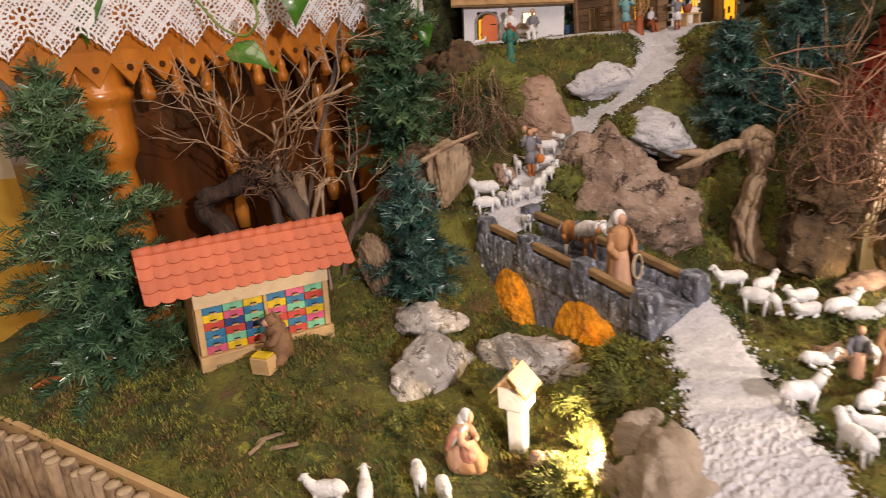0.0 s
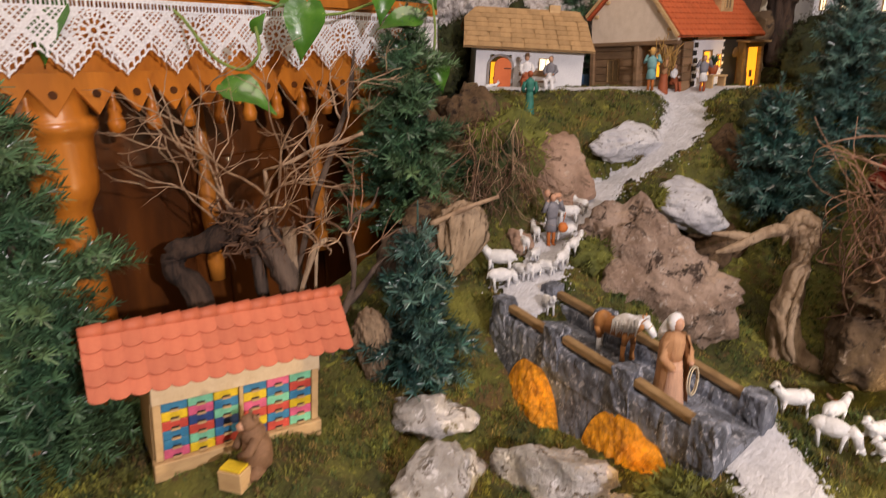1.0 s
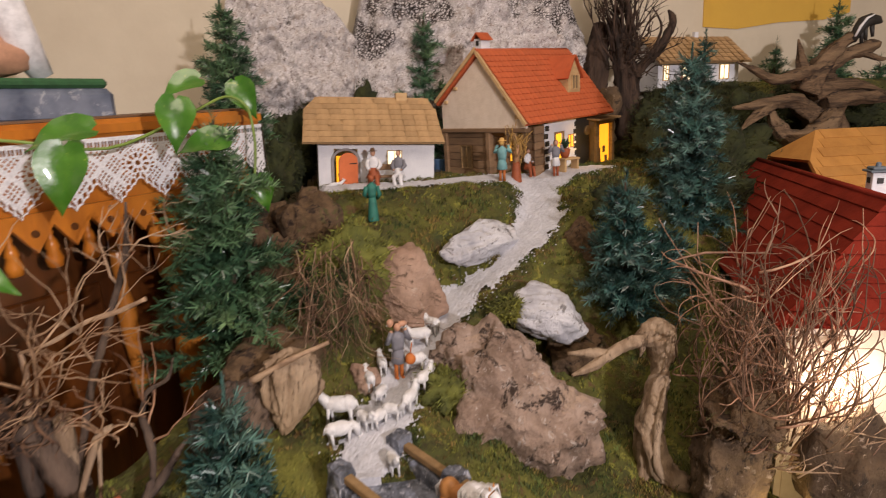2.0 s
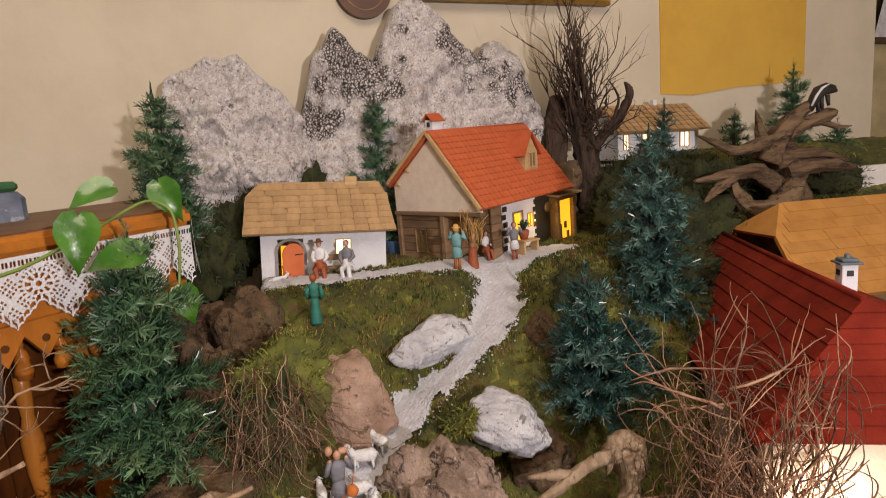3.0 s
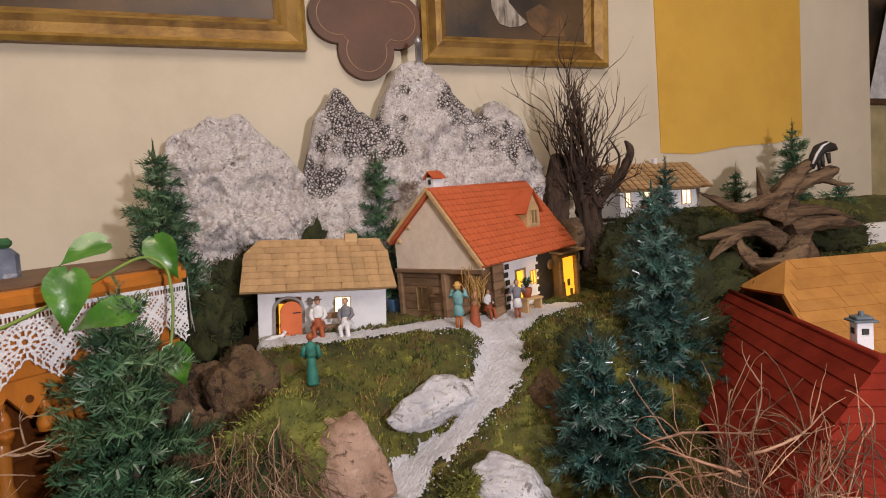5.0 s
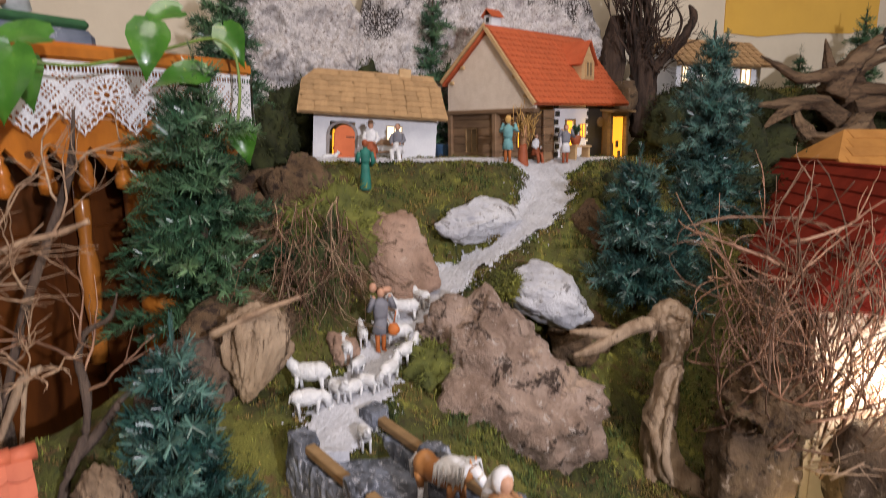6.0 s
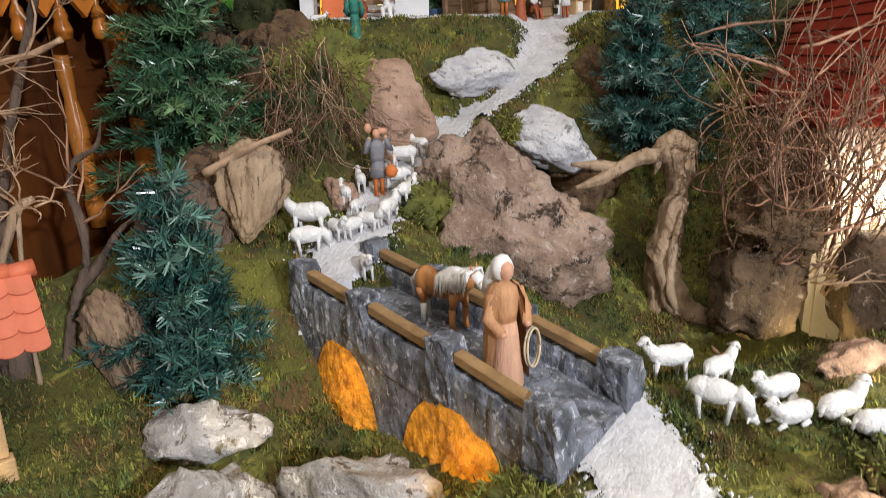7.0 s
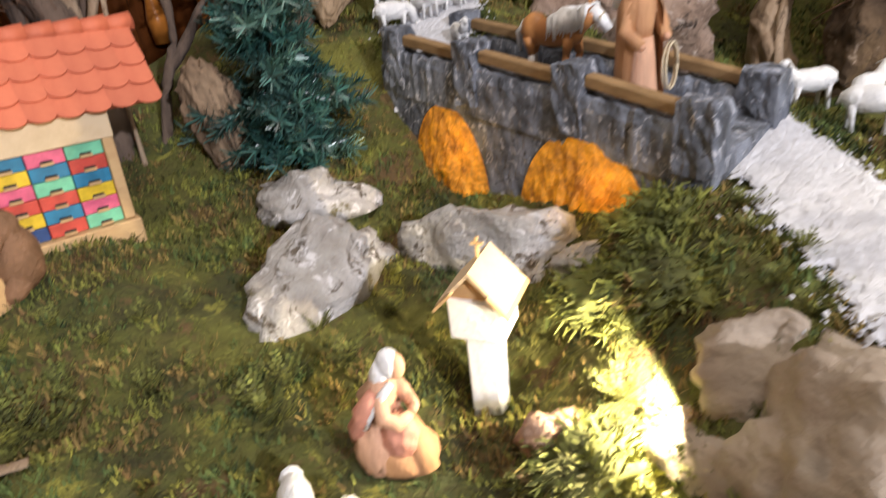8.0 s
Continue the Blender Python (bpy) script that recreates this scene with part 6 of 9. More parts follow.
def bridge():
    ob = thing("stone_bridge", (0.583, 1.358, 0.0), "grey painted stone bridge with two lit arches and wooden rails", "bridge", "", 123.0)
    # local x runs up along the bridge, the face with the arches is at y = 0
    L, W = 0.364, 0.135
    top = [(-0.036, 0.504), (0.10, 0.522), (0.22, 0.535), (L + 0.03, 0.552)]
    arches = ((0.284, 0.402, 0.062, 0.110), (0.093, 0.390, 0.080, 0.115))
    low = [(L + 0.03, 0.36)]
    for cx, cz, r, h in arches:
        low += [(cx + r, 0.36)] + [(cx + r * math.cos(a) + 0.003 * math.sin(9 * a), cz + h * math.sin(a)) for a in [math.pi * k / 14 for k in range(1, 14)]] + [(cx - r, 0.36)]
    low += [(-0.036, 0.36)]
    bm = bmesh.new()
    prism(bm, top + low, -W, 0.0, "y")
    part("vault", bm, M["bridge"], ob, "rough grey masonry with two arches")

    def deck(x):
        return along_table(x, top)
    stops = (-0.020, 0.108, 0.243, 0.366)
    for y in (-0.010, -W + 0.010):
        for a, b in zip(stops, stops[1:]):
            bm = bmesh.new()
            n = 16
            rows = []
            for i in range(n + 1):
                x = a + (b - a) * i / n
                z = deck(x)
                h = 0.022 + 0.005 * noise.noise(Vector((x * 90, y * 30, 2)))
                j = 0.003 * noise.noise(Vector((x * 120, y, 5)))
                rows.append([bm.verts.new((x, y + s * 0.012 + j * (1 if t > 0 else 0.3), z + t)) for s, t in ((-1, -0.03), (-1, h * 0.5), (-0.8, h), (0.8, h), (1.05, h * 0.5), (1.02, -0.03))])
            for p, q in zip(rows, rows[1:]):
                for k in range(5):
                    bm.faces.new((p[k], p[k + 1], q[k + 1], q[k]))
            bmesh.ops.recalc_face_normals(bm, faces=bm.faces)
            part("parapet", bm, M["bridge"], ob)
            bm = bmesh.new()
            p0, p1 = Vector((a + 0.018, y, deck(a) + 0.033)), Vector((b - 0.016, y, deck(b) + 0.033))
            d = (p1 - p0)
            m = Matrix.Rotation(-math.atan2(d.z, d.x), 4, "Y")
            box(bm, (p0 + p1) / 2, (d.length, 0.014, 0.012), 0.0015, 0, m)
            part("rail", bm, M["rail"], ob, "weathered wooden rail")
        for k, x in enumerate(stops):
            tall = 0.048 if k else 0.044
            bm = bmesh.new()
            rough_block(bm, (x, y, deck(x) + tall / 2 - 0.010), (0.040 if k == 0 else 0.034, 0.032, tall + 0.020), 5, 0.0035, k + y, 0.08)
            part("pillar", bm, M["bridge"], ob, "rough stone pillar")
    for cx, cz, r, h in arches:
        bm = bmesh.new()
        n, m = 34, 12
        rings = []
        for j in range(m + 1):
            f, row = j / m, []
            for i in range(n + 1):
                a = math.pi * i / n
                x, z = cx + f * (r + 0.003) * math.cos(a), 0.365 + (cz - 0.365 + (h + 0.003) * math.sin(a)) * f
                v = Vector((x, z, cx * 9))
                row.append(bm.verts.new((x, 0.001 + 0.014 * (1 - f * f) + 0.004 * noise.noise(v * 40) * (1 - f * f) + 0.006 * noise.noise(v * 110) * (1 - f ** 4), z)))
            rings.append(row)
        for p, q in zip(rings, rings[1:]):
            for i in range(n):
                bm.faces.new((p[i], p[i + 1], q[i + 1], q[i]))
        part("arch_filling", bm, M["filling"], ob, "lumpy arch filling with amber lamp light put in as glow")


bridge()


# ---- firs ----
def fir(place, height, radius, seed, mat, label, density=1.0, lean=(0, 0), needle=0.0180):
    rng = random.Random(seed)
    ob = thing("artificial_fir", place, label, "fir tree", "artificial firs", rng.uniform(0, 360), lean)
    bm = bmesh.new()
    tube(bm, [(0, 0, -0.03), (0.003, 0, height * 0.5), (0, 0.002, height * 0.97)], [0.008, 0.006, 0.002], 6)
    part("trunk", bm, M["trunk"], ob)
    pts, faces = [], []

    def spray(p0, d, length, droop):
        d = d.normalized()
        up = Vector((0, 0, 1))
        side = d.cross(up)
        side = side.normalized() if side.length > 0.05 else Vector((1, 0, 0))
        n = max(4, int(length / 0.0042 * density))
        for i in range(n):
            t = i / n
            p = p0 + d * length * t + Vector((0, 0, -droop * t * t * length))
            for k in range(4):
                a = rng.uniform(0, 2 * math.pi)
                r = side * math.cos(a) + up * math.sin(a) * 0.9
                w = (r + d * rng.uniform(0.45, 0.95)).normalized()
                ln = needle * rng.uniform(0.7, 1.15)
                x = w.cross(d)
                x = (x.normalized() if x.length > 1e-3 else side) * 0.00115
                b = len(pts)
                tip = p + w * ln
                pts.extend([p - x, p + x, tip + x * 0.6, tip - x * 0.6])
                faces.append((b, b + 1, b + 2, b + 3))
    levels = max(7, int(height / 0.025))
    for k in range(levels):
        t = k / levels
        z = height * (0.04 + 0.92 * t)
        r = radius * (1 - t) ** 0.62 * (0.80 + 0.4 * math.sin(seed + 9 * t) ** 2) + 0.014
        n = max(4, int((7 + 5 * (1 - t)) * density))
        for j in range(n):
            a = 2 * math.pi * (j + 0.5 * (k % 2)) / n + rng.uniform(-0.35, 0.35)
            length = r * rng.uniform(0.45, 1.28)
            d = Vector((math.cos(a), math.sin(a), rng.uniform(-0.25, 0.6) + 0.5 * t))
            spray(Vector((0, 0, z)), d, length, 0.25)
            if length > 0.05:
                for s in (-1, 1):
                    d2 = Matrix.Rotation(s * rng.uniform(0.5, 0.8), 3, "Z") @ d
                    spray(Vector((0, 0, z)) + d.normalized() * length * rng.uniform(0.35, 0.55), d2, length * 0.45, 0.2)
    spray(Vector((0, 0, height * 0.93)), Vector((0, 0, 1)), 0.035, 0)
    mesh = bpy.data.meshes.new("crown")
    mesh.from_pydata([tuple(p) for p in pts], [], faces)
    mesh.materials.append(mat)
    crown = new("crown", mesh)
    crown.parent = ob
    return ob


G1, G2 = M["needle"], M["blue_needle"]
fir((-0.300, 1.505, 0.420), 0.560, 0.158, 1, G1, "tall dark green artificial fir beside the altar column", 0.95)
fir((0.232, 1.975, 0.665), 0.445, 0.132, 2, G1, "dark green artificial fir in front of the lace cloth")
fir((0.245, 1.660, 0.440), 0.300, 0.092, 3, G2, "blue-green artificial fir beside the bridge", 1.1)
fir((1.020, 2.000, 0.660), 0.285, 0.095, 4, G2, "blue-green artificial fir below the farmhouse")
fir((1.270, 2.170, 0.650), 0.570, 0.125, 5, G2, "tall blue-green artificial fir beside the red roof")
fir((1.150, 2.070, 0.600), 0.230, 0.090, 12, G2, "dark low artificial fir among taller ones")
fir((0.215, 2.450, 0.960), 0.405, 0.100, 6, G1, "dark green artificial fir behind the altar")
fir((0.735, 2.640, 0.960), 0.390, 0.085, 7, G1, "dark green artificial fir before the mountains", 0.9)
fir((2.300, 2.840, 1.090), 0.330, 0.075, 8, G1, "dark green artificial fir beside the root", 0.8)
fir((2.060, 2.850, 1.085), 0.185, 0.055, 9, G1, "small artificial fir behind the root", 0.8)
fir((1.690, 2.730, 1.060), 0.230, 0.060, 10, G2, "small artificial fir before the far cottage", 0.8)
fir((2.440, 2.780, 1.000), 0.200, 0.110, 11, G1, "low dark fir under the old root", 0.7)


# ---- moss ----
def moss_field():
    rng = random.Random(5)
    pts, faces, tone = [], [], []

    def blade_clump(x, y, size, n):
        z = fine_ground(x, y) - 0.001
        k = noise.noise(Vector((x * 17, y * 17, 7.0))) + 0.5 * noise.noise(Vector((x * 46, y * 46, 2.0))) + rng.gauss(0, 0.16)
        kind = 1 if k > 0.24 else 2 if k < -0.26 else 0
        for _ in range(n):
            a = rng.uniform(0, 2 * math.pi)
            lean = rng.uniform(0.1, 0.9)
            h = size * rng.uniform(0.6, 1.3)
            w = size * rng.uniform(0.07, 0.17)
            ox, oy = rng.gauss(0, size * 0.4), rng.gauss(0, size * 0.4)
            dx, dy = math.cos(a), math.sin(a)
            b = len(pts)
            tx, ty, tz = x + ox + dx * h * lean, y + oy + dy * h * lean, z + h
            pts.extend([(x + ox - dy * w, y + oy + dx * w, z), (x + ox + dy * w, y + oy - dx * w, z), (tx + dy * w * 0.5, ty - dx * w * 0.5, tz), (tx - dy * w * 0.5, ty + dx * w * 0.5, tz - size * 0.15)])
            faces.append((b, b + 1, b + 2, b + 3))
            tone.append(kind)
    areas = ((-0.45, 0.95, 0.95, 1.75, 21000, 0.0068), (0.2, 1.5, 1.7, 2.5, 11000, 0.0072), (0.7, 2.3, 1.3, 2.8, 4500, 0.0085), (0.90, 1.35, 0.95, 1.60, 5000, 0.0068))
    for x0, x1, y0, y1, count, size in areas:
        for _ in range(count):
            x, y = rng.uniform(x0, x1), rng.uniform(y0, y1)
            if (x + .42) * .524 + (y - 1.355) * .853 < 0.0 or on_path(x, y) > 0.004 + rng.uniform(-0.012, 0.004):
                continue
            dens = noise.noise(Vector((x * 9, y * 9, 0)))
            if dens < rng.uniform(-0.7, 0.15):
                continue
            blade_clump(x, y, size * (1 + 0.5 * dens), 6)
    for line in (FRONT_PATH, UPPER_PATH, HOUSE_PATH):
        for _ in range(1500):
            i = rng.randrange(len(line) - 1)
            k, side = rng.random(), rng.choice((-1, 1))
            (ax, ay, aw), (bx, by, bw) = line[i], line[i + 1]
            d = Vector((bx - ax, by - ay, 0)).normalized()
            w = (aw + (bw - aw) * k + rng.gauss(0.004, 0.007)) * side
            x, y = ax + (bx - ax) * k - d.y * w, ay + (by - ay) * k + d.x * w
            if -0.02 < on_path(x, y) < 0.012 and noise.noise(Vector((x * 22, y * 22, 3))) > -0.12:
                blade_clump(x, y, rng.uniform(0.005, 0.009), 5)
    mesh = bpy.data.meshes.new("moss_tufts")
    mesh.from_pydata(pts, [], faces)
    for name in ("tuft", "dry_tuft", "dark_tuft"):
        mesh.materials.append(M[name])
    mesh.polygons.foreach_set("material_index", tone)
    tagged(new("moss_tufts", mesh), "olive green moss tufts covering the landscape", "moss", "", "stuff")


moss_field()


def mound(place, size, seed, label, mat="bush_moss", blades=900, blade=0.010, name="moss_mound"):
    """A cushion of moss: a lumpy core covered with short blades."""
    rng = random.Random(seed)
    ob = thing(name, place, label, "moss", "moss cushions", rng.uniform(0, 60))
    bm = bmesh.new()
    ball(bm, (0, 0, 0), size, 0, 4, 0.5, seed * 1.3)
    blades = int(blades * max(1.0, size[0] * size[1] / 0.0030))
    bm.verts.ensure_lookup_table()
    pool = [(v.co.copy(), v.co.normalized()) for v in bm.verts if v.co.z > -size[2] * 0.7]
    part("core", bm, M[mat], ob, "", True)
    pts, faces = [], []
    for _ in range(blades):
        p, n = rng.choice(pool)
        p = p + Vector((rng.gauss(0, 1), rng.gauss(0, 1), rng.gauss(0, 1))) * 0.15 * min(size)
        n = (n + Vector((rng.gauss(0, 0.5), rng.gauss(0, 0.5), rng.gauss(0, 0.5)))).normalized()
        x = n.cross(Vector((rng.gauss(0, 1), rng.gauss(0, 1), 0.3))).normalized() * blade * 0.14
        tip = p + n * blade * rng.uniform(0.6, 1.4)
        b = len(pts)
        pts.extend([tuple(p - x), tuple(p + x), tuple(tip + x * 0.4), tuple(tip - x * 0.4)])
        faces.append((b, b + 1, b + 2, b + 3))
    mesh = bpy.data.meshes.new("moss_fringe")
    mesh.from_pydata(pts, [], faces)
    mesh.materials.append(M[mat])
    o = tagged(new("moss_fringe", mesh), "short moss fringe", "", "", "stuff")
    o.parent = ob


for place, size, label in (
        ((0.345, 2.560, 1.000), (0.07, 0.05, 0.09), "dark olive moss bush behind the white house"), ((0.420, 2.600, 1.050), (0.06, 0.05, 0.07), "dark olive moss bush behind the white house"),
        ((0.300, 2.420, 0.960), (0.05, 0.05, 0.08), "dark olive moss bush beside the altar"), ((0.560, 2.660, 1.060), (0.07, 0.05, 0.09), "dark olive moss bush below the mountain"),
        ((0.840, 2.680, 1.080), (0.07, 0.05, 0.08), "dark olive moss bush below the mountain"), ((1.350, 2.400, 0.860), (0.12, 0.10, 0.07), "dark moss bank beside the farmhouse"),
        ((1.100, 2.230, 0.830), (0.10, 0.09, 0.07), "dark moss bank below the farmhouse"), ((1.430, 2.560, 0.960), (0.08, 0.08, 0.08), "dark moss bank below the stump"),
        ((1.460, 2.600, 1.000), (0.10, 0.08, 0.09), "dark moss bank on the far slope"), ((1.850, 2.680, 1.020), (0.14, 0.08, 0.08), "dark moss bank below the far cottage"),
        # banks round cottage and root: added dark, so their colour carries the slope's shade
        ((1.600, 2.480, 0.920), (0.14, 0.09, 0.10), "dark moss bank below the old root"), ((1.420, 2.300, 0.840), (0.13, 0.10, 0.10), "dark moss bank behind the tall fir"), ((1.520, 2.640, 1.060), (0.12, 0.08, 0.07), "moss bank before the far cottage, darkened for shade"), ((1.720, 2.580, 1.010), (0.14, 0.08, 0.08), "moss bank beneath the root arms, darkened for shade"), ((1.760, 2.700, 1.080), (0.14, 0.06, 0.05), "moss bank at the cottage wall, darkened for shade"), ((2.000, 2.660, 1.050), (0.15, 0.08, 0.07), "moss bank behind the old root, darkened for shade"), ((2.250, 2.650, 1.020), (0.14, 0.09, 0.07), "moss bank beyond the old root, darkened for shade"), ((2.150, 2.720, 1.030), (0.18, 0.08, 0.08), "moss bank behind the old root, darkened for shade")):
    mound(place, size, int(place[0] * 1000), label)
for place, size, label in (((0.590, 1.835, 0.600), (0.050, 0.040, 0.036), "bright green moss cushion beside the bridge"), 
                           ((0.745, 1.955, 0.705), (0.030, 0.026, 0.022), "green moss cushion on the boulder"), ((0.440, 1.165, 0.372), (0.050, 0.035, 0.020), "bright moss cushion under the little lamp"),
                           ((0.545, 1.270, 0.440), (0.050, 0.040, 0.018), "green moss cushion beside the gravel"), ((0.905, 1.285, 0.482), (0.060, 0.028, 0.018), "bright moss cushion beside the resting sheep"),
                           ((0.572, 1.322, 0.440), (0.045, 0.036, 0.030), "fresh green moss cushion at the foot of the bridge")):
    mound(place, size, int(place[0] * 999), label, "tuft", 1400, 0.009)


mound((0.452, 2.012, 0.800), (0.080, 0.050, 0.074), 465, "yellow-green moss cushion on the rocky bank", "lime_tuft", 1600, 0.009)
mound((0.515, 1.286, 0.420), (0.058, 0.042, 0.020), 515, "lush green moss cushion between shrine and gravel", "lime_tuft", 1300, 0.009)
mound((0.575, 1.325, 0.455), (0.045, 0.036, 0.018), 575, "lush green moss cushion at the foot of the bridge", "lime_tuft", 1200, 0.009)
mound((0.588, 1.832, 0.602), (0.062, 0.050, 0.046), 588, "lush green moss cushion at the head of the bridge", "lime_tuft", 1600, 0.009)


def herb(place, size, seed, label):
    """A small leafy sprig."""
    rng = random.Random(seed)
    ob = thing("moss_sprig", place, label, "sprig", "leafy sprigs")
    pts, faces = [], []
    for _ in range(16):
        a = rng.uniform(0, 6.3)
        d = Vector((math.cos(a) * 0.7, math.sin(a) * 0.7, rng.uniform(0.35, 1.1))).normalized()
        ln = size * rng.uniform(0.6, 1.1)
        for i in range(9):
            p = d * ln * (i + 1) / 9
            for s in (-1, 1):
                side = d.cross(Vector((0, 0, 1))).normalized() * s
                w = (side + d * 0.4 + Vector((0, 0, rng.uniform(-0.3, 0.5)))).normalized()
                x = w.cross(d).normalized() * size * 0.05
                y = w * size * 0.16
                b = len(pts)
                q = w.cross(x).normalized() * size * 0.045
                pts.extend([tuple(p), tuple(p + y * 0.5 + q), tuple(p + y), tuple(p + y * 0.5 - q)])
                faces.append((b, b + 1, b + 2, b + 3))
    mesh = bpy.data.meshes.new("leaves")
    mesh.from_pydata(pts, [], faces)
    mesh.materials.append(M["tuft"])
    o = tagged(new("leaves", mesh), "", "", "", "stuff")
    o.parent = ob


for x, y, s in ((0.067, 1.245, 0.040), (0.045, 1.262, 0.034), (0.088, 1.250, 0.034), (0.223, 1.262, 0.036), (0.212, 1.280, 0.03), (0.285, 1.330, 0.026), (0.235, 1.305, 0.03), (0.470, 1.205, 0.028), (0.450, 1.175, 0.026), (0.498, 1.225, 0.024), (0.610, 1.225, 0.02), (0.600, 1.26, 0.02), (0.615, 1.30, 0.02), (0.26, 1.375, 0.02), (0.33, 1.395, 0.022), (0.40, 1.17, 0.03)):
    herb((x, y, ground(x, y)), s, int(x * 977 + y * 13), "leafy green moss sprig growing in the meadow")


rng = random.Random(77)
placed = 0
while placed < 90:
    x, y = rng.uniform(-0.35, 0.62), rng.uniform(1.08, 1.62)
    if on_path(x, y) > -0.01 or (x + .42) * .524 + (y - 1.355) * .853 < 0.03 or noise.noise(Vector((x * 8, y * 8, 4))) < -0.05:
        continue
    herb((x, y, ground(x, y) - 0.003), rng.uniform(0.012, 0.024), 500 + placed, "small leafy green moss sprig growing in the meadow")
    placed += 1


# ---- twigs, roots and stumps ----
def wander(rng, p, d, length, steps, curl, lift=0.0):
    pts = [Vector(p)]
    d = Vector(d).normalized()
    for _ in range(steps):
        d = (d + Vector((rng.gauss(0, curl), rng.gauss(0, curl), rng.gauss(0, curl) + lift))).normalized()
        pts.append(pts[-1] + d * length / steps)
    return pts


def twigs(bm, rng, p, d, length, r, depth, curl=0.22, lift=0.02, spread=0.8, sides=5):
    pts = wander(rng, p, d, length, 7, curl, lift)
    tube(bm, pts, [r * (1 - 0.75 * i / (len(pts) - 1)) for i in range(len(pts))], sides)
    if depth:
        for _ in range(rng.randint(2, 3)):
            i = rng.randint(2, len(pts) - 2)
            q = (pts[i + 1] - pts[i]).normalized()
            q = (q + Vector((rng.gauss(0, spread), rng.gauss(0, spread), rng.gauss(0, spread * 0.6)))).normalized()
            twigs(bm, rng, pts[i], q, length * rng.uniform(0.4, 0.7), r * 0.6, depth - 1, curl, lift, spread, max(4, sides - 1))


def trunk_path(bm, pts, radii, seed, sides=12):
    """A knotty limb: a tube whose skin is pushed in and out."""
    fine, rad = [], []
    for i in range(len(pts) - 1):
        for k in range(5):
            t = k / 5
            fine.append(Vector(pts[i]).lerp(Vector(pts[i + 1]), t))
            rad.append(radii[i] + (radii[i + 1] - radii[i]) * t)
    fine.append(Vector(pts[-1]))
    rad.append(radii[-1])
    for _ in range(3):
        fine = [fine[0]] + [(fine[i - 1] + fine[i] * 2 + fine[i + 1]) / 4 for i in range(1, len(fine) - 1)] + [fine[-1]]
    start = len(bm.verts)
    tube(bm, fine, rad, sides)
    bm.verts.ensure_lookup_table()
    for i in range(start, len(bm.verts)):
        v = bm.verts[i]
        c = fine[min(len(fine) - 1, (i - start) // sides)]
        out = v.co - c
        k = 0.26 * noise.noise(v.co * 38 + Vector((seed, 0, 0))) + 0.20 * noise.noise(v.co * 95 + Vector((0, seed, 0)))
        ring, turn = divmod(i - start, sides)
        a = 2 * math.pi * turn / sides + 0.05 * ring
        k += 0.46 * noise.noise(Vector((math.cos(a) * 3.2, math.sin(a) * 3.2, seed + ring * 0.05)))
        v.co += out * k


def limb(thing_ob, name, pts, radii, seed, mat, sides=12, label=""):
    bm = bmesh.new()
    trunk_path(bm, pts, radii, seed, sides)
    return part(name, bm, M[mat], thing_ob, label)


def branch(thing_ob, name, rng, p, d, length, r, depth, mat, curl=0.2, lift=0.02, spread=0.7, split=False):
    bm = bmesh.new()
    if not split:
        twigs(bm, rng, p, d, length, r, depth, curl, lift, spread)
        return part(name, bm, M[mat], thing_ob)
    pts = wander(rng, p, d, length, 7, curl, lift)
    tube(bm, pts, [r * (1 - 0.75 * i / 7) for i in range(8)], 5)
    main = part(name, bm, M[mat], thing_ob)
    todo = [(pts, length, r, depth)]
    while todo:
        pts, ln, rr, left = todo.pop()
        for _ in range(rng.randint(2, 3) if left else 0):
            i = rng.randint(2, 5)
            q = (pts[i + 1] - pts[i]).normalized()
            q = (q + Vector((rng.gauss(0, spread), rng.gauss(0, spread), rng.gauss(0, spread * 0.6)))).normalized()
            side = wander(rng, pts[i], q, ln * rng.uniform(0.4, 0.7), 7, curl, lift)
            bm = bmesh.new()
            tube(bm, side, [rr * 0.6 * (1 - 0.75 * k / 7) for k in range(8)], 4)
            part("side_twig", bm, M[mat], main)
            todo.append((side, ln * 0.55, rr * 0.6, left - 1))
    return main


old = thing("gnarled_stump", (0, 0, 0), "gnarled grey vine stump with thin dry branches", "stump")
limb(old, "trunk", [(-0.075, 1.66, 0.42), (-0.10, 1.67, 0.54), (-0.128, 1.685, 0.61), (-0.165, 1.69, 0.655), (-0.158, 1.692, 0.684), (-0.110, 1.694, 0.690), (-0.062, 1.695, 0.712), (-0.022, 1.70, 0.728)], [0.024, 0.022, 0.019, 0.018, 0.018, 0.017, 0.021, 0.022], 3, "dark_bark", 22)
limb(old, "trunk", [(0.050, 1.66, 0.42), (0.046, 1.67, 0.54), (0.034, 1.685, 0.62), (0.012, 1.692, 0.665), (-0.014, 1.70, 0.712)], [0.024, 0.020, 0.018, 0.020, 0.024], 5, "bark", 22)
limb(old, "trunk", [(0.040, 1.70, 0.42), (0.031, 1.70, 0.56), (0.030, 1.70, 0.66), (0.028, 1.70, 0.715)], [0.026, 0.020, 0.016, 0.012], 12, "pale_drift", 12)
limb(old, "limb", [(-0.02, 1.71, 0.42), (-0.022, 1.71, 0.56), (-0.028, 1.705, 0.70)], [0.012, 0.010, 0.010], 8, "bark", 8)
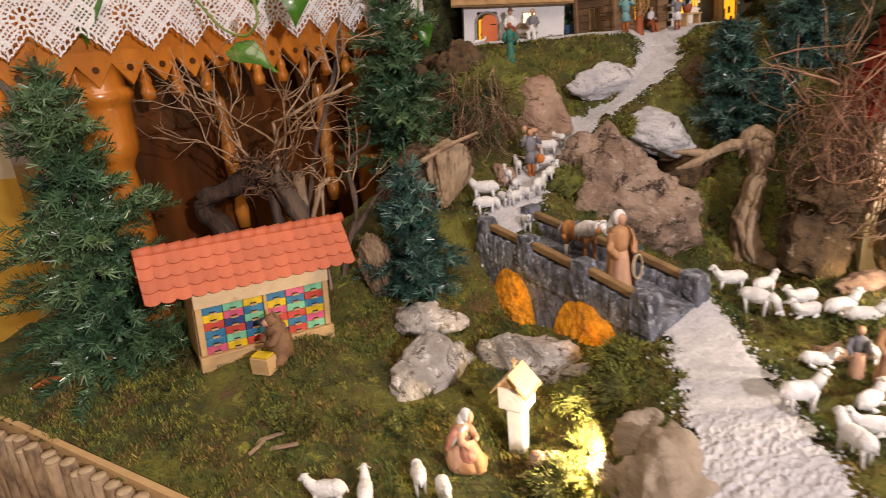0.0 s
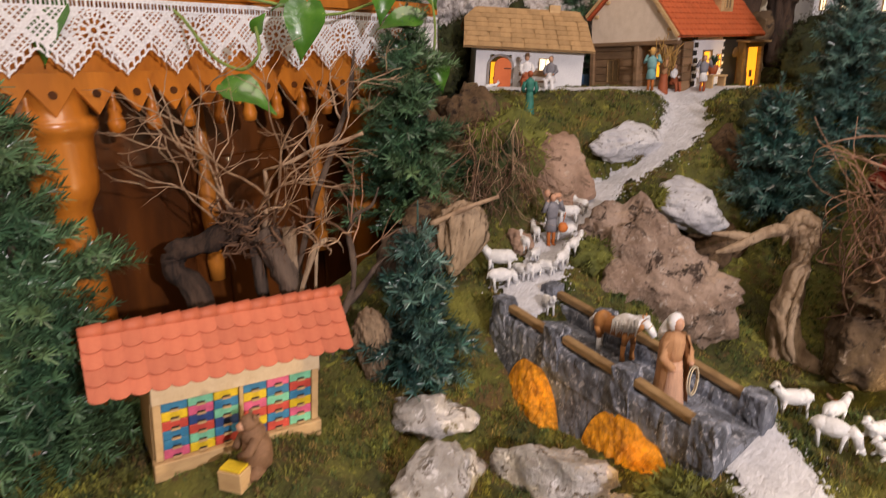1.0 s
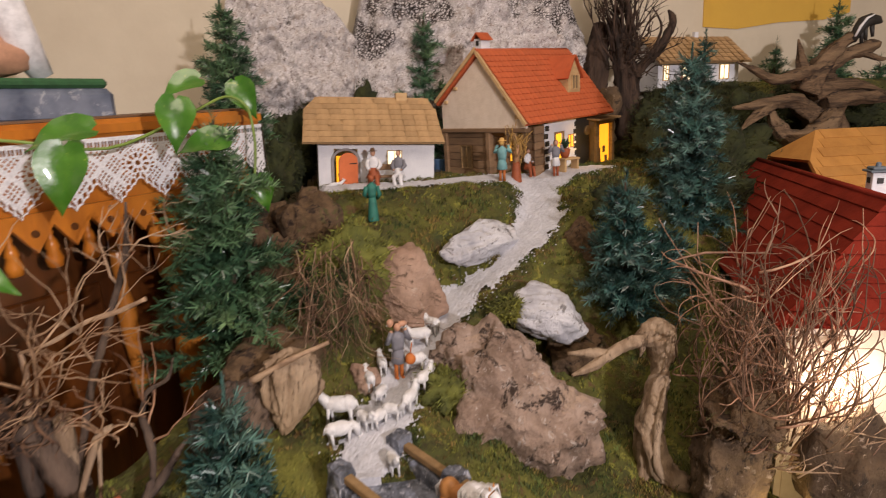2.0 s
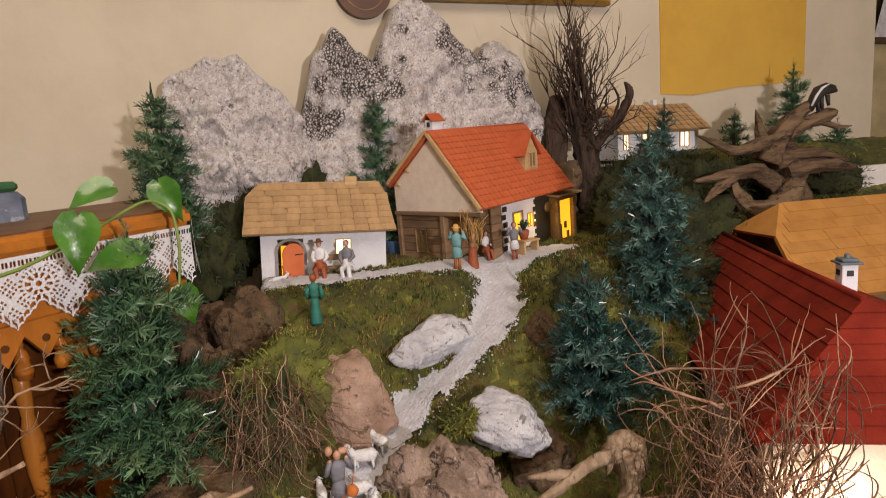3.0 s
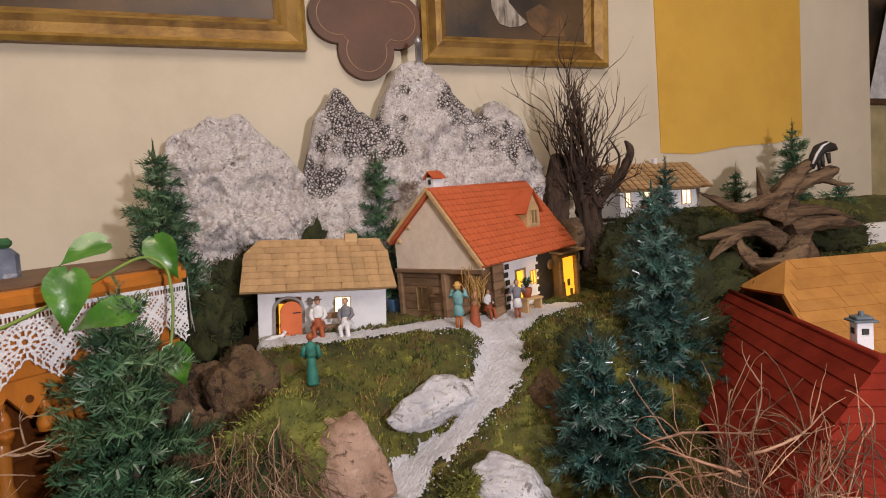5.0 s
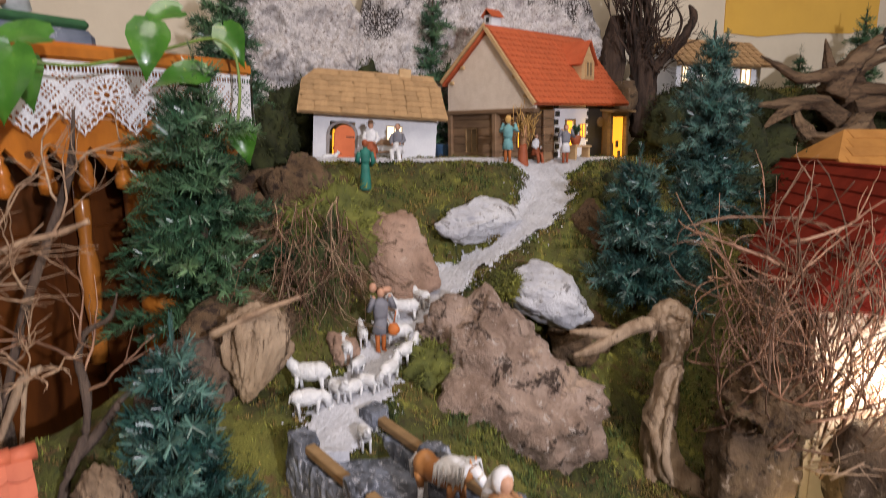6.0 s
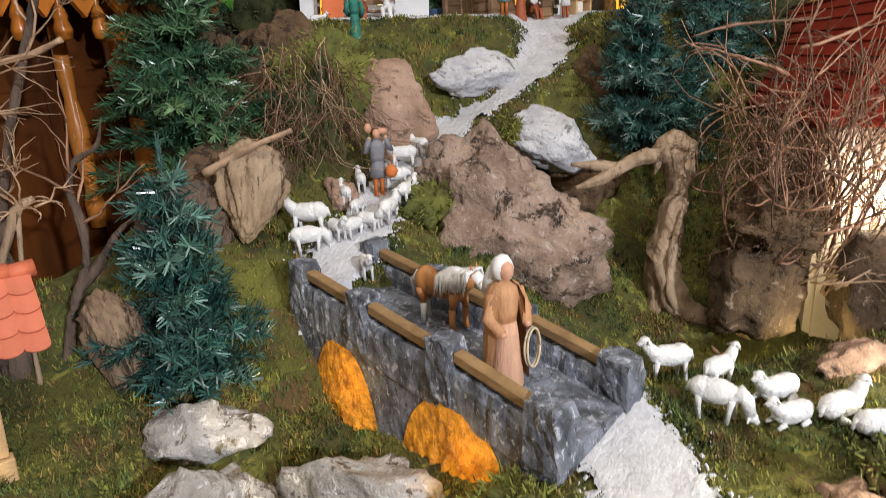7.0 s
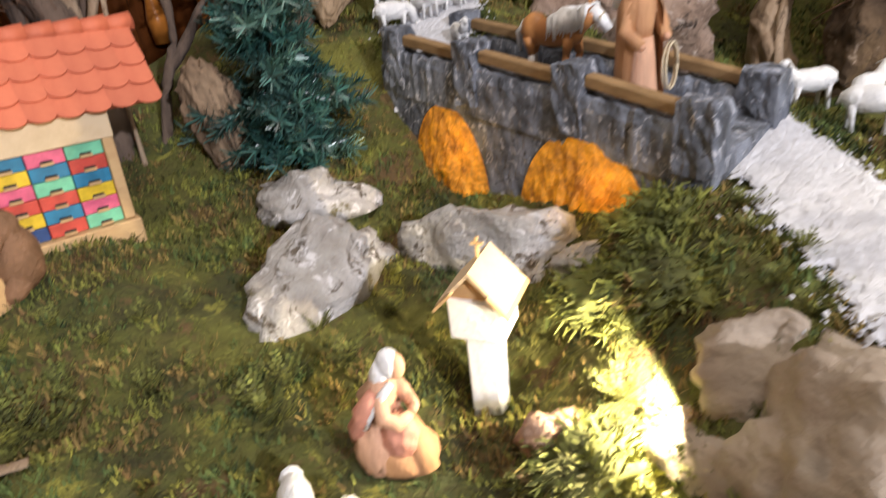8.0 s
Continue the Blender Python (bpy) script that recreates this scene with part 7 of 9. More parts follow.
limb(old, "limb", [(0.012, 1.715, 0.40), (0.032, 1.705, 0.606), (0.049, 1.70, 0.674), (0.074, 1.70, 0.763), (0.104, 1.695, 0.829), (0.124, 1.70, 0.884), (0.143, 1.70, 0.935), (0.15, 1.70, 1.0)], [0.008, 0.007, 0.006, 0.0055, 0.005, 0.0045, 0.004, 0.002], 15, "bark", 7)
limb(old, "limb", [(0.0, 1.69, 0.815), (0.04, 1.685, 0.825), (0.085, 1.69, 0.85), (0.125, 1.69, 0.858), (0.160, 1.685, 0.873)], [0.0022, 0.003, 0.003, 0.0035, 0.003], 16, "pale_twig", 6)
limb(old, "limb", [(-0.010, 1.70, 0.715), (0.0, 1.69, 0.76), (0.002, 1.69, 0.79), (0.0, 1.69, 0.815)], [0.006, 0.005, 0.004, 0.0028], 17, "pale_twig", 6)
rng = random.Random(21)
for i in range(13):
    x = rng.uniform(-0.07, 0.04)
    side = -1 if i % 2 else 1
    branch(old, "dry_branch", rng, (-0.03 + 0.03 * side + x * 0.3, 1.69, rng.uniform(0.715, 0.76)), (side * rng.uniform(0.25, 1.0), rng.uniform(-0.45, 0.0), rng.uniform(0.7, 1.2)), rng.uniform(0.14, 0.27), rng.uniform(0.0017, 0.0029), 2, "pale_twig", 0.20, 0.0, 0.5, split=True)
for i in range(54):
    branch(old, "dry_branch", rng, (-0.03 + rng.gauss(0, 0.022), 1.69 + rng.gauss(0, 0.010), 0.725 + rng.gauss(0, 0.018)), (rng.gauss(0, 1), rng.gauss(-0.3, 0.6), rng.gauss(0.1, 0.7)), rng.uniform(0.03, 0.07), 0.0024, 1, "dark_twig", 0.40, 0.0, 0.9, split=True)
for z, d in ((0.70, 0.7), (0.78, -0.8), (0.84, 0.8), (0.89, -0.5), (0.93, 0.4)):
    branch(old, "dry_branch", rng, (0.045 + (z - 0.67) * 0.37, 1.70, z), (d, -0.25, 0.8), rng.uniform(0.08, 0.17), 0.0019, 2, "pale_twig", 0.22, 0.03, 0.6, split=True)

fork = thing("forked_branch", (0, 0, 0), "forked pale dead branch behind the bee house", "branch")
limb(fork, "stem", [(0.085, 1.66, 0.42), (0.098, 1.67, 0.50), (0.112, 1.68, 0.566), (0.136, 1.69, 0.612), (0.134, 1.70, 0.67), (0.128, 1.70, 0.70), (0.137, 1.70, 0.737), (0.172, 1.695, 0.752), (0.182, 1.69, 0.785)], [0.009, 0.007, 0.0065, 0.006, 0.0055, 0.005, 0.0035, 0.003, 0.001], 9, "bark", 9)
limb(fork, "stem", [(0.118, 1.685, 0.58), (0.150, 1.69, 0.612), (0.175, 1.70, 0.65), (0.205, 1.70, 0.67)], [0.007, 0.0055, 0.004, 0.002], 10, "bark", 8)
limb(fork, "stem", [(0.040, 1.64, 0.56), (0.055, 1.66, 0.63), (0.075, 1.68, 0.69), (0.095, 1.685, 0.70)], [0.004, 0.004, 0.006, 0.003], 11, "pale_drift", 8)
limb(fork, "stem", [(0.075, 1.635, 0.45), (0.072, 1.655, 0.58), (0.078, 1.68, 0.69)], [0.0035, 0.003, 0.003], 13, "pale_drift", 7)
for i in range(7):
    branch(fork, "twig", rng, (0.085 + rng.gauss(0, 0.006), 1.68, 0.69), (rng.gauss(0.3, 0.7), rng.gauss(-0.3, 0.4), rng.gauss(0.2, 0.6)), rng.uniform(0.03, 0.07), 0.0018, 1, "pale_twig", 0.3, 0.0, 0.8, split=True)
for i in range(4):
    branch(fork, "twig", rng, (0.133, 1.70, 0.66 + 0.02 * i), (rng.uniform(-0.6, 0.8), rng.uniform(-0.3, 0.2), rng.uniform(0.3, 1)), rng.uniform(0.06, 0.13), 0.0022, 1, "twig", 0.2, 0.02, 0.6, split=True)


def driftwood(place, size, seed, label, turn=0.0, tilt=(0, 0), mat="drift"):
    bm = bmesh.new()
    made = bmesh.ops.create_icosphere(bm, subdivisions=5, radius=1.0)
    off = Vector((seed, seed * 2.1, 0))
    for v in bm.verts:
        p = v.co
        k = 1 + 0.26 * noise.noise(Vector((p.x * 3.4, p.y * 3.4, p.z * 0.8)) + off) + 0.24 * noise.noise(Vector((p.x * 9, p.y * 9, p.z * 1.2)) + off) + 0.12 * noise.noise(Vector((p.x * 20, p.y * 20, p.z * 2)) + off) + 0.10 * noise.noise(p * 2 + off)
        w = 0.75 + 0.35 * p.z
        v.co = Vector((p.x * size[0] * k * w, p.y * size[1] * k * w, p.z * size[2] * (1 + 0.12 * noise.noise(Vector((p.x * 6, p.y * 6, 1)) + off))))
    return solid("driftwood_piece", bm, M[mat], place, label, "driftwood", "driftwood pieces", turn, smooth_faces=True, tilt=tilt)


driftwood((0.170, 1.640, 0.505), (0.036, 0.028, 0.090), 4.0, "upright slab of brown driftwood beside the fir", 20, (4, -8))
driftwood((0.325, 1.795, 0.665), (0.055, 0.035, 0.072), 7.0, "broad piece of pale driftwood on the slope", 10, (0, 12), "pale_drift")
driftwood((0.225, 1.800, 0.600), (0.080, 0.050, 0.090), 9.0, "dark grey driftwood root on the slope", 30, (0, 25), "bark")
bm = bmesh.new()
trunk_path(bm, [(0.270, 1.775, 0.700), (0.315, 1.772, 0.722), (0.345, 1.770, 0.735), (0.392, 1.768, 0.752)], [0.005, 0.006, 0.005, 0.003], 2, 7)
solid("dry_stick", bm, M["pale_twig"], (0, 0, 0), "thin pale stick resting on driftwood", "stick", smooth_faces=True)

snag = thing("driftwood_snag", (0, 0, 0), "pale bent driftwood snag rising from the moss", "driftwood")
limb(snag, "stem", [(1.062, 1.685, 0.392), (1.036, 1.700, 0.408), (0.992, 1.725, 0.416), (0.956, 1.750, 0.446), (0.948, 1.765, 0.505), (0.972, 1.785, 0.565), (0.992, 1.80, 0.620), (0.985, 1.806, 0.676)], [0.004, 0.011, 0.022, 0.031, 0.027, 0.018, 0.016, 0.023], 6, "pale_drift", 26)
limb(snag, "foot", [(0.945, 1.745, 0.385), (0.944, 1.750, 0.425), (0.952, 1.760, 0.480)], [0.022, 0.020, 0.012], 16, "pale_drift", 14)
limb(snag, "rib", [(0.974, 1.715, 0.415), (0.940, 1.725, 0.465), (0.952, 1.742, 0.530), (0.982, 1.770, 0.590)], [0.007, 0.008, 0.007, 0.003], 18, "pale_drift", 10)
limb(snag, "arm", [(0.992, 1.808, 0.676), (0.950, 1.80, 0.674), (0.912, 1.79, 0.676), (0.880, 1.785, 0.662), (0.845, 1.778, 0.648), (0.800, 1.769, 0.640)], [0.018, 0.012, 0.010, 0.010, 0.008, 0.003], 8, "pale_drift", 16)
limb(snag, "arm", [(0.880, 1.786, 0.662), (0.842, 1.79, 0.669), (0.801, 1.79, 0.672)], [0.009, 0.007, 0.003], 9, "pale_drift", 10)
limb(snag, "knot", [(0.962, 1.808, 0.672), (0.968, 1.81, 0.690), (0.985, 1.808, 0.694), (1.004, 1.80, 0.684), (1.014, 1.80, 0.662)], [0.016, 0.017, 0.018, 0.015, 0.006], 12, "pale_drift", 14)
limb(snag, "knot", [(1.006, 1.798, 0.664), (1.008, 1.794, 0.645), (1.004, 1.79, 0.628)], [0.011, 0.009, 0.004], 10, "pale_drift", 10)
limb(snag, "spur", [(0.952, 1.80, 0.668), (0.948, 1.796, 0.654), (0.944, 1.795, 0.645)], [0.008, 0.005, 0.001], 11, "pale_drift", 7)

bush = thing("twig_bush", (0, 0, 0), "tangled bush of dry reddish twigs beside the red-roofed house", "bush")
rng = random.Random(33)
middle = Vector((1.125, 1.675, 0.665))


def bent_twig(bm, p, d, length, r, curl, forks):
    """A curving twig held inside the round of the bush."""
    pts = [Vector(p)]
    d = Vector(d).normalized()
    swing = Vector((rng.gauss(0, curl), rng.gauss(0, curl), rng.gauss(0, curl)))
    for k in range(12):
        d = (d + swing * 0.5 + Vector((rng.gauss(0, 0.13), rng.gauss(0, 0.13), rng.gauss(0, 0.11)))).normalized()
        q = pts[-1] + d * length / 12
        out = q - middle
        far = math.sqrt((out.x / 0.098) ** 2 + (out.y / 0.100) ** 2 + (out.z / 0.25) ** 2)
        if far > 1.0:
            d = (d - out.normalized() * 0.26 * min(1.0, far - 0.7)).normalized()
        pts.append(q)
    tube(bm, pts, [r * (1 - 0.65 * k / 12) for k in range(13)], 5)
    for _ in range(forks):
        k = rng.randint(3, 10)
        bent_twig(bm, pts[k], (pts[k + 1] - pts[k]).normalized() + Vector((rng.gauss(0, 0.7), rng.gauss(0, 0.7), rng.gauss(0.1, 0.6))), length * rng.uniform(0.22, 0.45), r * 0.65, curl * 1.2, 0)


for i in range(96):
    a = rng.uniform(0, 6.283)
    base = (middle.x + rng.uniform(0.02, 0.075) * math.cos(a), middle.y + rng.uniform(0.02, 0.07) * math.sin(a), rng.uniform(0.48, 0.62))
    bm = bmesh.new()
    bent_twig(bm, base, (math.cos(a) * rng.uniform(-0.2, 0.7), math.sin(a) * rng.uniform(-0.2, 0.7), rng.uniform(0.6, 1.2)), rng.uniform(0.18, 0.36), rng.uniform(0.0013, 0.0025), 0.017, rng.randint(3, 5))
    part("twig", bm, M["twig" if i % 3 == 0 else "dark_twig"], bush)
for i in range(12):
    a = rng.uniform(0, 6.283)
    z = rng.uniform(0.50, 0.80)
    bm = bmesh.new()
    bent_twig(bm, (middle.x + 0.09 * math.cos(a), middle.y + 0.085 * math.sin(a), z), (-math.sin(a), math.cos(a), rng.gauss(0.1, 0.5)), rng.uniform(0.10, 0.20), 0.0024, 0.06, 2)
    part("twig", bm, M["twig"], bush)
for p, d, ln, r in (((1.06, 1.665, 0.795), (-0.84, 0.10, 0.55), 0.125, 0.0032), ((0.968, 1.68, 0.860), (-0.9, 0.0, -0.05), 0.045, 0.002), ((0.968, 1.68, 0.860), (0.9, 0.0, 0.32), 0.10, 0.0024), ((1.00, 1.64, 0.76), (-0.55, -0.1, 0.45), 0.13, 0.0022), ((1.07, 1.655, 0.85), (0.5, 0.1, 0.9), 0.11, 0.0022), ((1.06, 1.65, 0.83), (0.9, -0.1, 0.1), 0.17, 0.0024), ((1.03, 1.66, 0.84), (-0.05, 0.1, 1), 0.08, 0.0018), ((1.12, 1.63, 0.72), (0.8, -0.2, 0.5), 0.13, 0.0022)):
    branch(bush, "twig", rng, p, d, ln, r, 1, "twig", 0.12, 0.0, 0.5)
for i in range(22):
    bm = bmesh.new()
    twigs(bm, rng, (1.10 + rng.gauss(0, 0.02), 1.60 + rng.gauss(0, 0.02), 0.52), (rng.gauss(0.6, 0.4), rng.gauss(-0.2, 0.4), rng.uniform(0.1, 0.8)), rng.uniform(0.08, 0.20), 0.0017, 1, 0.13, 0.0, 0.5, 4)
    part("fine_twig", bm, M["pale_twig"], bush)

bramble = thing("dry_bramble", (0, 0, 0), "dry brown bramble hanging over the bank", "bramble")
rng = random.Random(39)
for tint, number, note in (("dark_twig", 105, "thin dark brown stems"), ("pale_twig", 34, "thin pale dry stems")):
    bm = bmesh.new()
    for i in range(number):
        p0 = (rng.uniform(0.345, 0.480), rng.uniform(1.92, 2.00), rng.uniform(0.76, 0.88))
        twigs(bm, rng, p0, (rng.gauss(0, 0.34), -0.42, -1.1), rng.uniform(0.07, 0.20), 0.0010, 1, 0.24, -0.02, 0.6, 4)
    tagged(part("stem_tangle", bm, M[tint], bramble, note), "", "", "", "stuff")
mound((1.060, 1.665, 0.585), (0.074, 0.060, 0.050), 77, "brown leaf litter clump inside the twig bush", "soil", 1300, 0.007)
mound((0.425, 1.985, 0.745), (0.065, 0.05, 0.085), 71, "olive moss clump under dry bramble", "dark_tuft", 1200, 0.011)

stump = thing("dark_stump", (0, 0, 0), "dark forked stump with bristling dry twigs", "stump")
limb(stump, "trunk", [(1.385, 2.66, 0.98), (1.378, 2.66, 1.10), (1.364, 2.66, 1.20), (1.352, 2.66, 1.29), (1.325, 2.665, 1.345)], [0.042, 0.036, 0.034, 0.030, 0.012], 4, "dark_bark", 24)
limb(stump, "trunk", [(1.285, 2.71, 1.00), (1.290, 2.71, 1.16), (1.306, 2.71, 1.27), (1.296, 2.70, 1.335)], [0.046, 0.040, 0.034, 0.016], 14, "dark_bark", 24)
limb(stump, "limb", [(1.385, 2.65, 1.16), (1.410, 2.65, 1.195), (1.447, 2.65, 1.223), (1.494, 2.65, 1.276), (1.517, 2.65, 1.318), (1.516, 2.65, 1.345), (1.500, 2.65, 1.362)], [0.022, 0.018, 0.014, 0.012, 0.012, 0.010, 0.003], 5, "dark_bark", 12)
limb(stump, "limb", [(1.425, 2.65, 1.21), (1.455, 2.64, 1.25), (1.478, 2.64, 1.31), (1.462, 2.64, 1.345), (1.435, 2.64, 1.375)], [0.006, 0.005, 0.004, 0.003, 0.0015], 6, "dark_bark", 7)
rng = random.Random(41)
for i in range(48):
    x = rng.uniform(-1, 1)
    branch(stump, "twig", rng, (1.362 + 0.055 * x, 2.65 + rng.gauss(0, 0.02), rng.uniform(1.20, 1.33)), (0.20 * x + rng.gauss(-0.16, 0.12), rng.gauss(0, 0.15), 1), rng.uniform(0.10, 0.33), rng.uniform(0.0022, 0.0046), 2, "dark_bark", 0.15, 0.05, 0.34, split=i < 24)
for i in range(44):
    branch(stump, "twig", rng, (1.385 + rng.gauss(0, 0.03), 2.63 + rng.gauss(0, 0.015), rng.uniform(1.16, 1.30)), (rng.gauss(0, 0.4), rng.gauss(-0.3, 0.3), rng.uniform(0.2, 1)), rng.uniform(0.05, 0.11), 0.0024, 1, "dark_bark", 0.3, 0.0, 0.7)
rock("brown_stone", (1.290, 2.62, 1.095), (0.046, 0.036, 0.062), 61, M["brown_rock"], "rounded brown stone beside the dark stump", 10, rough=0.14)

root = thing("old_root", (0, 0, 0), "large weathered tree root with pointed arms", "root")
for pts, radii, k in (
        ([(1.95, 2.50, 0.99), (1.88, 2.49, 1.05), (1.805, 2.47, 1.082), (1.69, 2.45, 1.070), (1.582, 2.43, 1.066)], [0.034, 0.030, 0.020, 0.015, 0.003], 1),
        ([(1.74, 2.46, 1.072), (1.70, 2.445, 1.058), (1.656, 2.43, 1.039), (1.602, 2.42, 1.003)], [0.016, 0.016, 0.013, 0.003], 2),
        ([(1.96, 2.50, 1.14), (1.90, 2.49, 1.168), (1.827, 2.47, 1.153), (1.727, 2.45, 1.135), (1.642, 2.43, 1.169), (1.578, 2.42, 1.192)], [0.024, 0.018, 0.015, 0.013, 0.009, 0.002], 3),
        ([(1.88, 2.50, 1.10), (1.905, 2.49, 1.165), (1.94, 2.48, 1.21), (1.984, 2.47, 1.25), (2.022, 2.47, 1.268)], [0.040, 0.030, 0.022, 0.016, 0.012], 4),
        ([(1.93, 2.49, 1.165), (1.993, 2.48, 1.208), (2.068, 2.47, 1.226), (2.101, 2.47, 1.236)], [0.020, 0.020, 0.020, 0.008], 5),
        ([(2.046, 2.475, 1.217), (2.08, 2.47, 1.200), (2.11, 2.47, 1.190), (2.152, 2.46, 1.192)], [0.012, 0.008, 0.006, 0.002], 6),
        ([(1.90, 2.50, 1.10), (1.96, 2.49, 1.120), (2.06, 2.48, 1.118), (2.163, 2.47, 1.084)], [0.034, 0.022, 0.014, 0.004], 7),
        ([(1.93, 2.48, 1.06), (2.03, 2.47, 1.082), (2.10, 2.47, 1.078), (2.170, 2.46, 1.068)], [0.030, 0.020, 0.016, 0.008], 8),
        ([(1.87, 2.50, 1.14), (1.848, 2.49, 1.20), (1.832, 2.49, 1.255)], [0.024, 0.014, 0.002], 9),
        ([(2.00, 2.52, 0.93), (1.995, 2.51, 1.02), (1.96, 2.50, 1.10), (1.90, 2.50, 1.13)], [0.046, 0.042, 0.034, 0.024], 10),
        ([(1.72, 2.45, 1.055), (1.735, 2.44, 1.005), (1.775, 2.43, 0.965), (1.84, 2.43, 0.955), (1.91, 2.44, 0.985), (1.95, 2.46, 1.04)], [0.010, 0.020, 0.026, 0.032, 0.032, 0.026], 11)):
    limb(root, "root_arm", pts, radii, k, "root", 26)


# ---- figurines ----
def sheep_mesh(bm, L, posture="stand", seed=0):
    """A woolly sheep, L long, facing +x, standing at z = 0."""
    lie = posture == "lie"
    h = L * (0.20 if lie else 0.46)
    ball(bm, (0, 0, h + L * 0.04), (L * 0.40, L * 0.20, L * 0.21), 0, 3, 0.16, seed + 1.0)
    ball(bm, (-L * 0.22, 0, h + L * 0.05), (L * 0.22, L * 0.195, L * 0.205), 0, 2, 0.15, seed + 2.0)
    if posture == "graze":
        neck = [(L * 0.28, 0, h + L * 0.10), (L * 0.45, 0, h - L * 0.02), (L * 0.52, 0, L * 0.18)]
        head, nose = Vector((L * 0.54, 0, L * 0.16)), Vector((L * 0.64, 0, L * 0.08))
    else:
        neck = [(L * 0.26, 0, h + L * 0.08), (L * 0.40, 0, h + L * 0.22), (L * 0.45, 0, h + L * 0.33)]
        head, nose = Vector((L * 0.47, 0, h + L * 0.36)), Vector((L * 0.61, 0, h + L * 0.29))
    tube(bm, neck, [L * 0.15, L * 0.115, L * 0.09], 9)
    ball(bm, head, (L * 0.105, L * 0.085, L * 0.09), 0, 2, 0.1, seed)
    tube(bm, [head, (head + nose) / 2, nose], [L * 0.075, L * 0.06, L * 0.04], 8)
    for s in (-1, 1):
        tube(bm, [head + Vector((-L * 0.03, s * L * 0.07, L * 0.03)), head + Vector((-L * 0.05, s * L * 0.17, -L * 0.03))], [L * 0.035, L * 0.012], 5, 0, 0.5)
        if lie:
            tube(bm, [(L * 0.25, s * L * 0.13, L * 0.09), (L * 0.42, s * L * 0.15, L * 0.04)], [L * 0.06, L * 0.035], 6)
            tube(bm, [(-L * 0.22, s * L * 0.16, L * 0.10), (-L * 0.06, s * L * 0.21, L * 0.04)], [L * 0.08, L * 0.04], 6)
        else:
            for x, f in ((0.24, 0.05), (-0.27, -0.04)):
                tube(bm, [(L * x, s * L * 0.11, h - L * 0.02), (L * (x + f * s * 0.5), s * L * 0.11, h * 0.5), (L * (x + f * s), s * L * 0.11, 0.0)], [L * 0.065, L * 0.042, L * 0.040], 6)
    tube(bm, [(-L * 0.40, 0, h + L * 0.12), (-L * 0.47, 0, h - L * 0.06)], [L * 0.05, L * 0.025], 6)


SHEEP = {}


def sheep(x, y, L, turn, posture, label, z=None, group="sheep figurines"):
    place = pose(x, y, ground(x, y) + 0.004 if z is None else z, 0, 0, turn) @ Matrix.Scale(1, 4)
    if posture not in SHEEP:
        bm = bmesh.new()
        sheep_mesh(bm, 0.05, posture, len(SHEEP) * 3.3)
        SHEEP[posture] = solid("sheep_figurine", bm, M["wool"], (0, 0, 0), label, "sheep figurine", group, smooth_faces=True)
        ob = SHEEP[posture]
    else:
        ob = SHEEP[posture].copy()
        scene.collection.objects.link(ob)
    k = L / 0.05
    ob.matrix_world = place @ Matrix.Diagonal((k, k, k, 1))
    tagged(ob, label)


for x, y, L, turn, posture in ((0.400, 1.800, 0.068, 168, "stand"), (0.398, 1.762, 0.058, 10, "graze"), (0.457, 1.860, 0.045, 100, "stand"), (0.440, 1.778, 0.045, -60, "stand"),
                               (0.463, 1.775, 0.045, 40, "graze"), (0.487, 1.780, 0.044, -30, "stand"), (0.472, 1.690, 0.044, -80, "stand"), (0.518, 1.790, 0.052, 55, "stand"),
                               (0.551, 1.825, 0.050, 50, "stand"), (0.560, 1.930, 0.056, 170, "stand"), (0.592, 1.955, 0.048, 120, "stand"), (0.484, 1.888, 0.044, 95, "stand"), (0.473, 1.828, 0.040, 60, "graze"), (0.540, 1.872, 0.052, 175, "stand")):
    sheep(x, y, L, turn, posture, "white sheep figurine in the flock on the gravel path")
for x, y, L, turn, posture, label in ((0.775, 1.447, 0.058, 172, "stand", "white sheep figurine standing beside the bridge"), (0.818, 1.420, 0.050, 20, "stand", "white sheep figurine standing on the moss"),
                                      (0.785, 1.375, 0.060, -42, "graze", "white sheep figurine grazing on the moss"), (0.858, 1.382, 0.058, 190, "lie", "white sheep figurine standing on the moss"),
                                      (0.846, 1.346, 0.052, 185, "lie", "white sheep figurine lying on the moss"), (0.892, 1.338, 0.060, 12, "lie", "white sheep figurine lying on the moss"), (0.905, 1.305, 0.058, -10, "lie", "white sheep figurine lying on the moss"),
                                      (0.722, 1.140, 0.060, 8, "stand", "white sheep figurine beside the gravel"), (0.775, 1.090, 0.050, 160, "lie", "white sheep figurine lying on the moss"), (0.735, 1.055, 0.055, 100, "stand", "white sheep figurine in deep shade"),
                                      (0.142, 1.120, 0.055, 175, "stand", "white sheep figurine near the log fence"), (0.186, 1.130, 0.050, 95, "stand", "white sheep figurine near the log fence"), (0.250, 1.170, 0.050, 100, "graze", "white sheep figurine on the meadow"), (0.282, 1.145, 0.050, -80, "stand", "white sheep figurine on the meadow")):
    sheep(x, y, L, turn, posture, label)


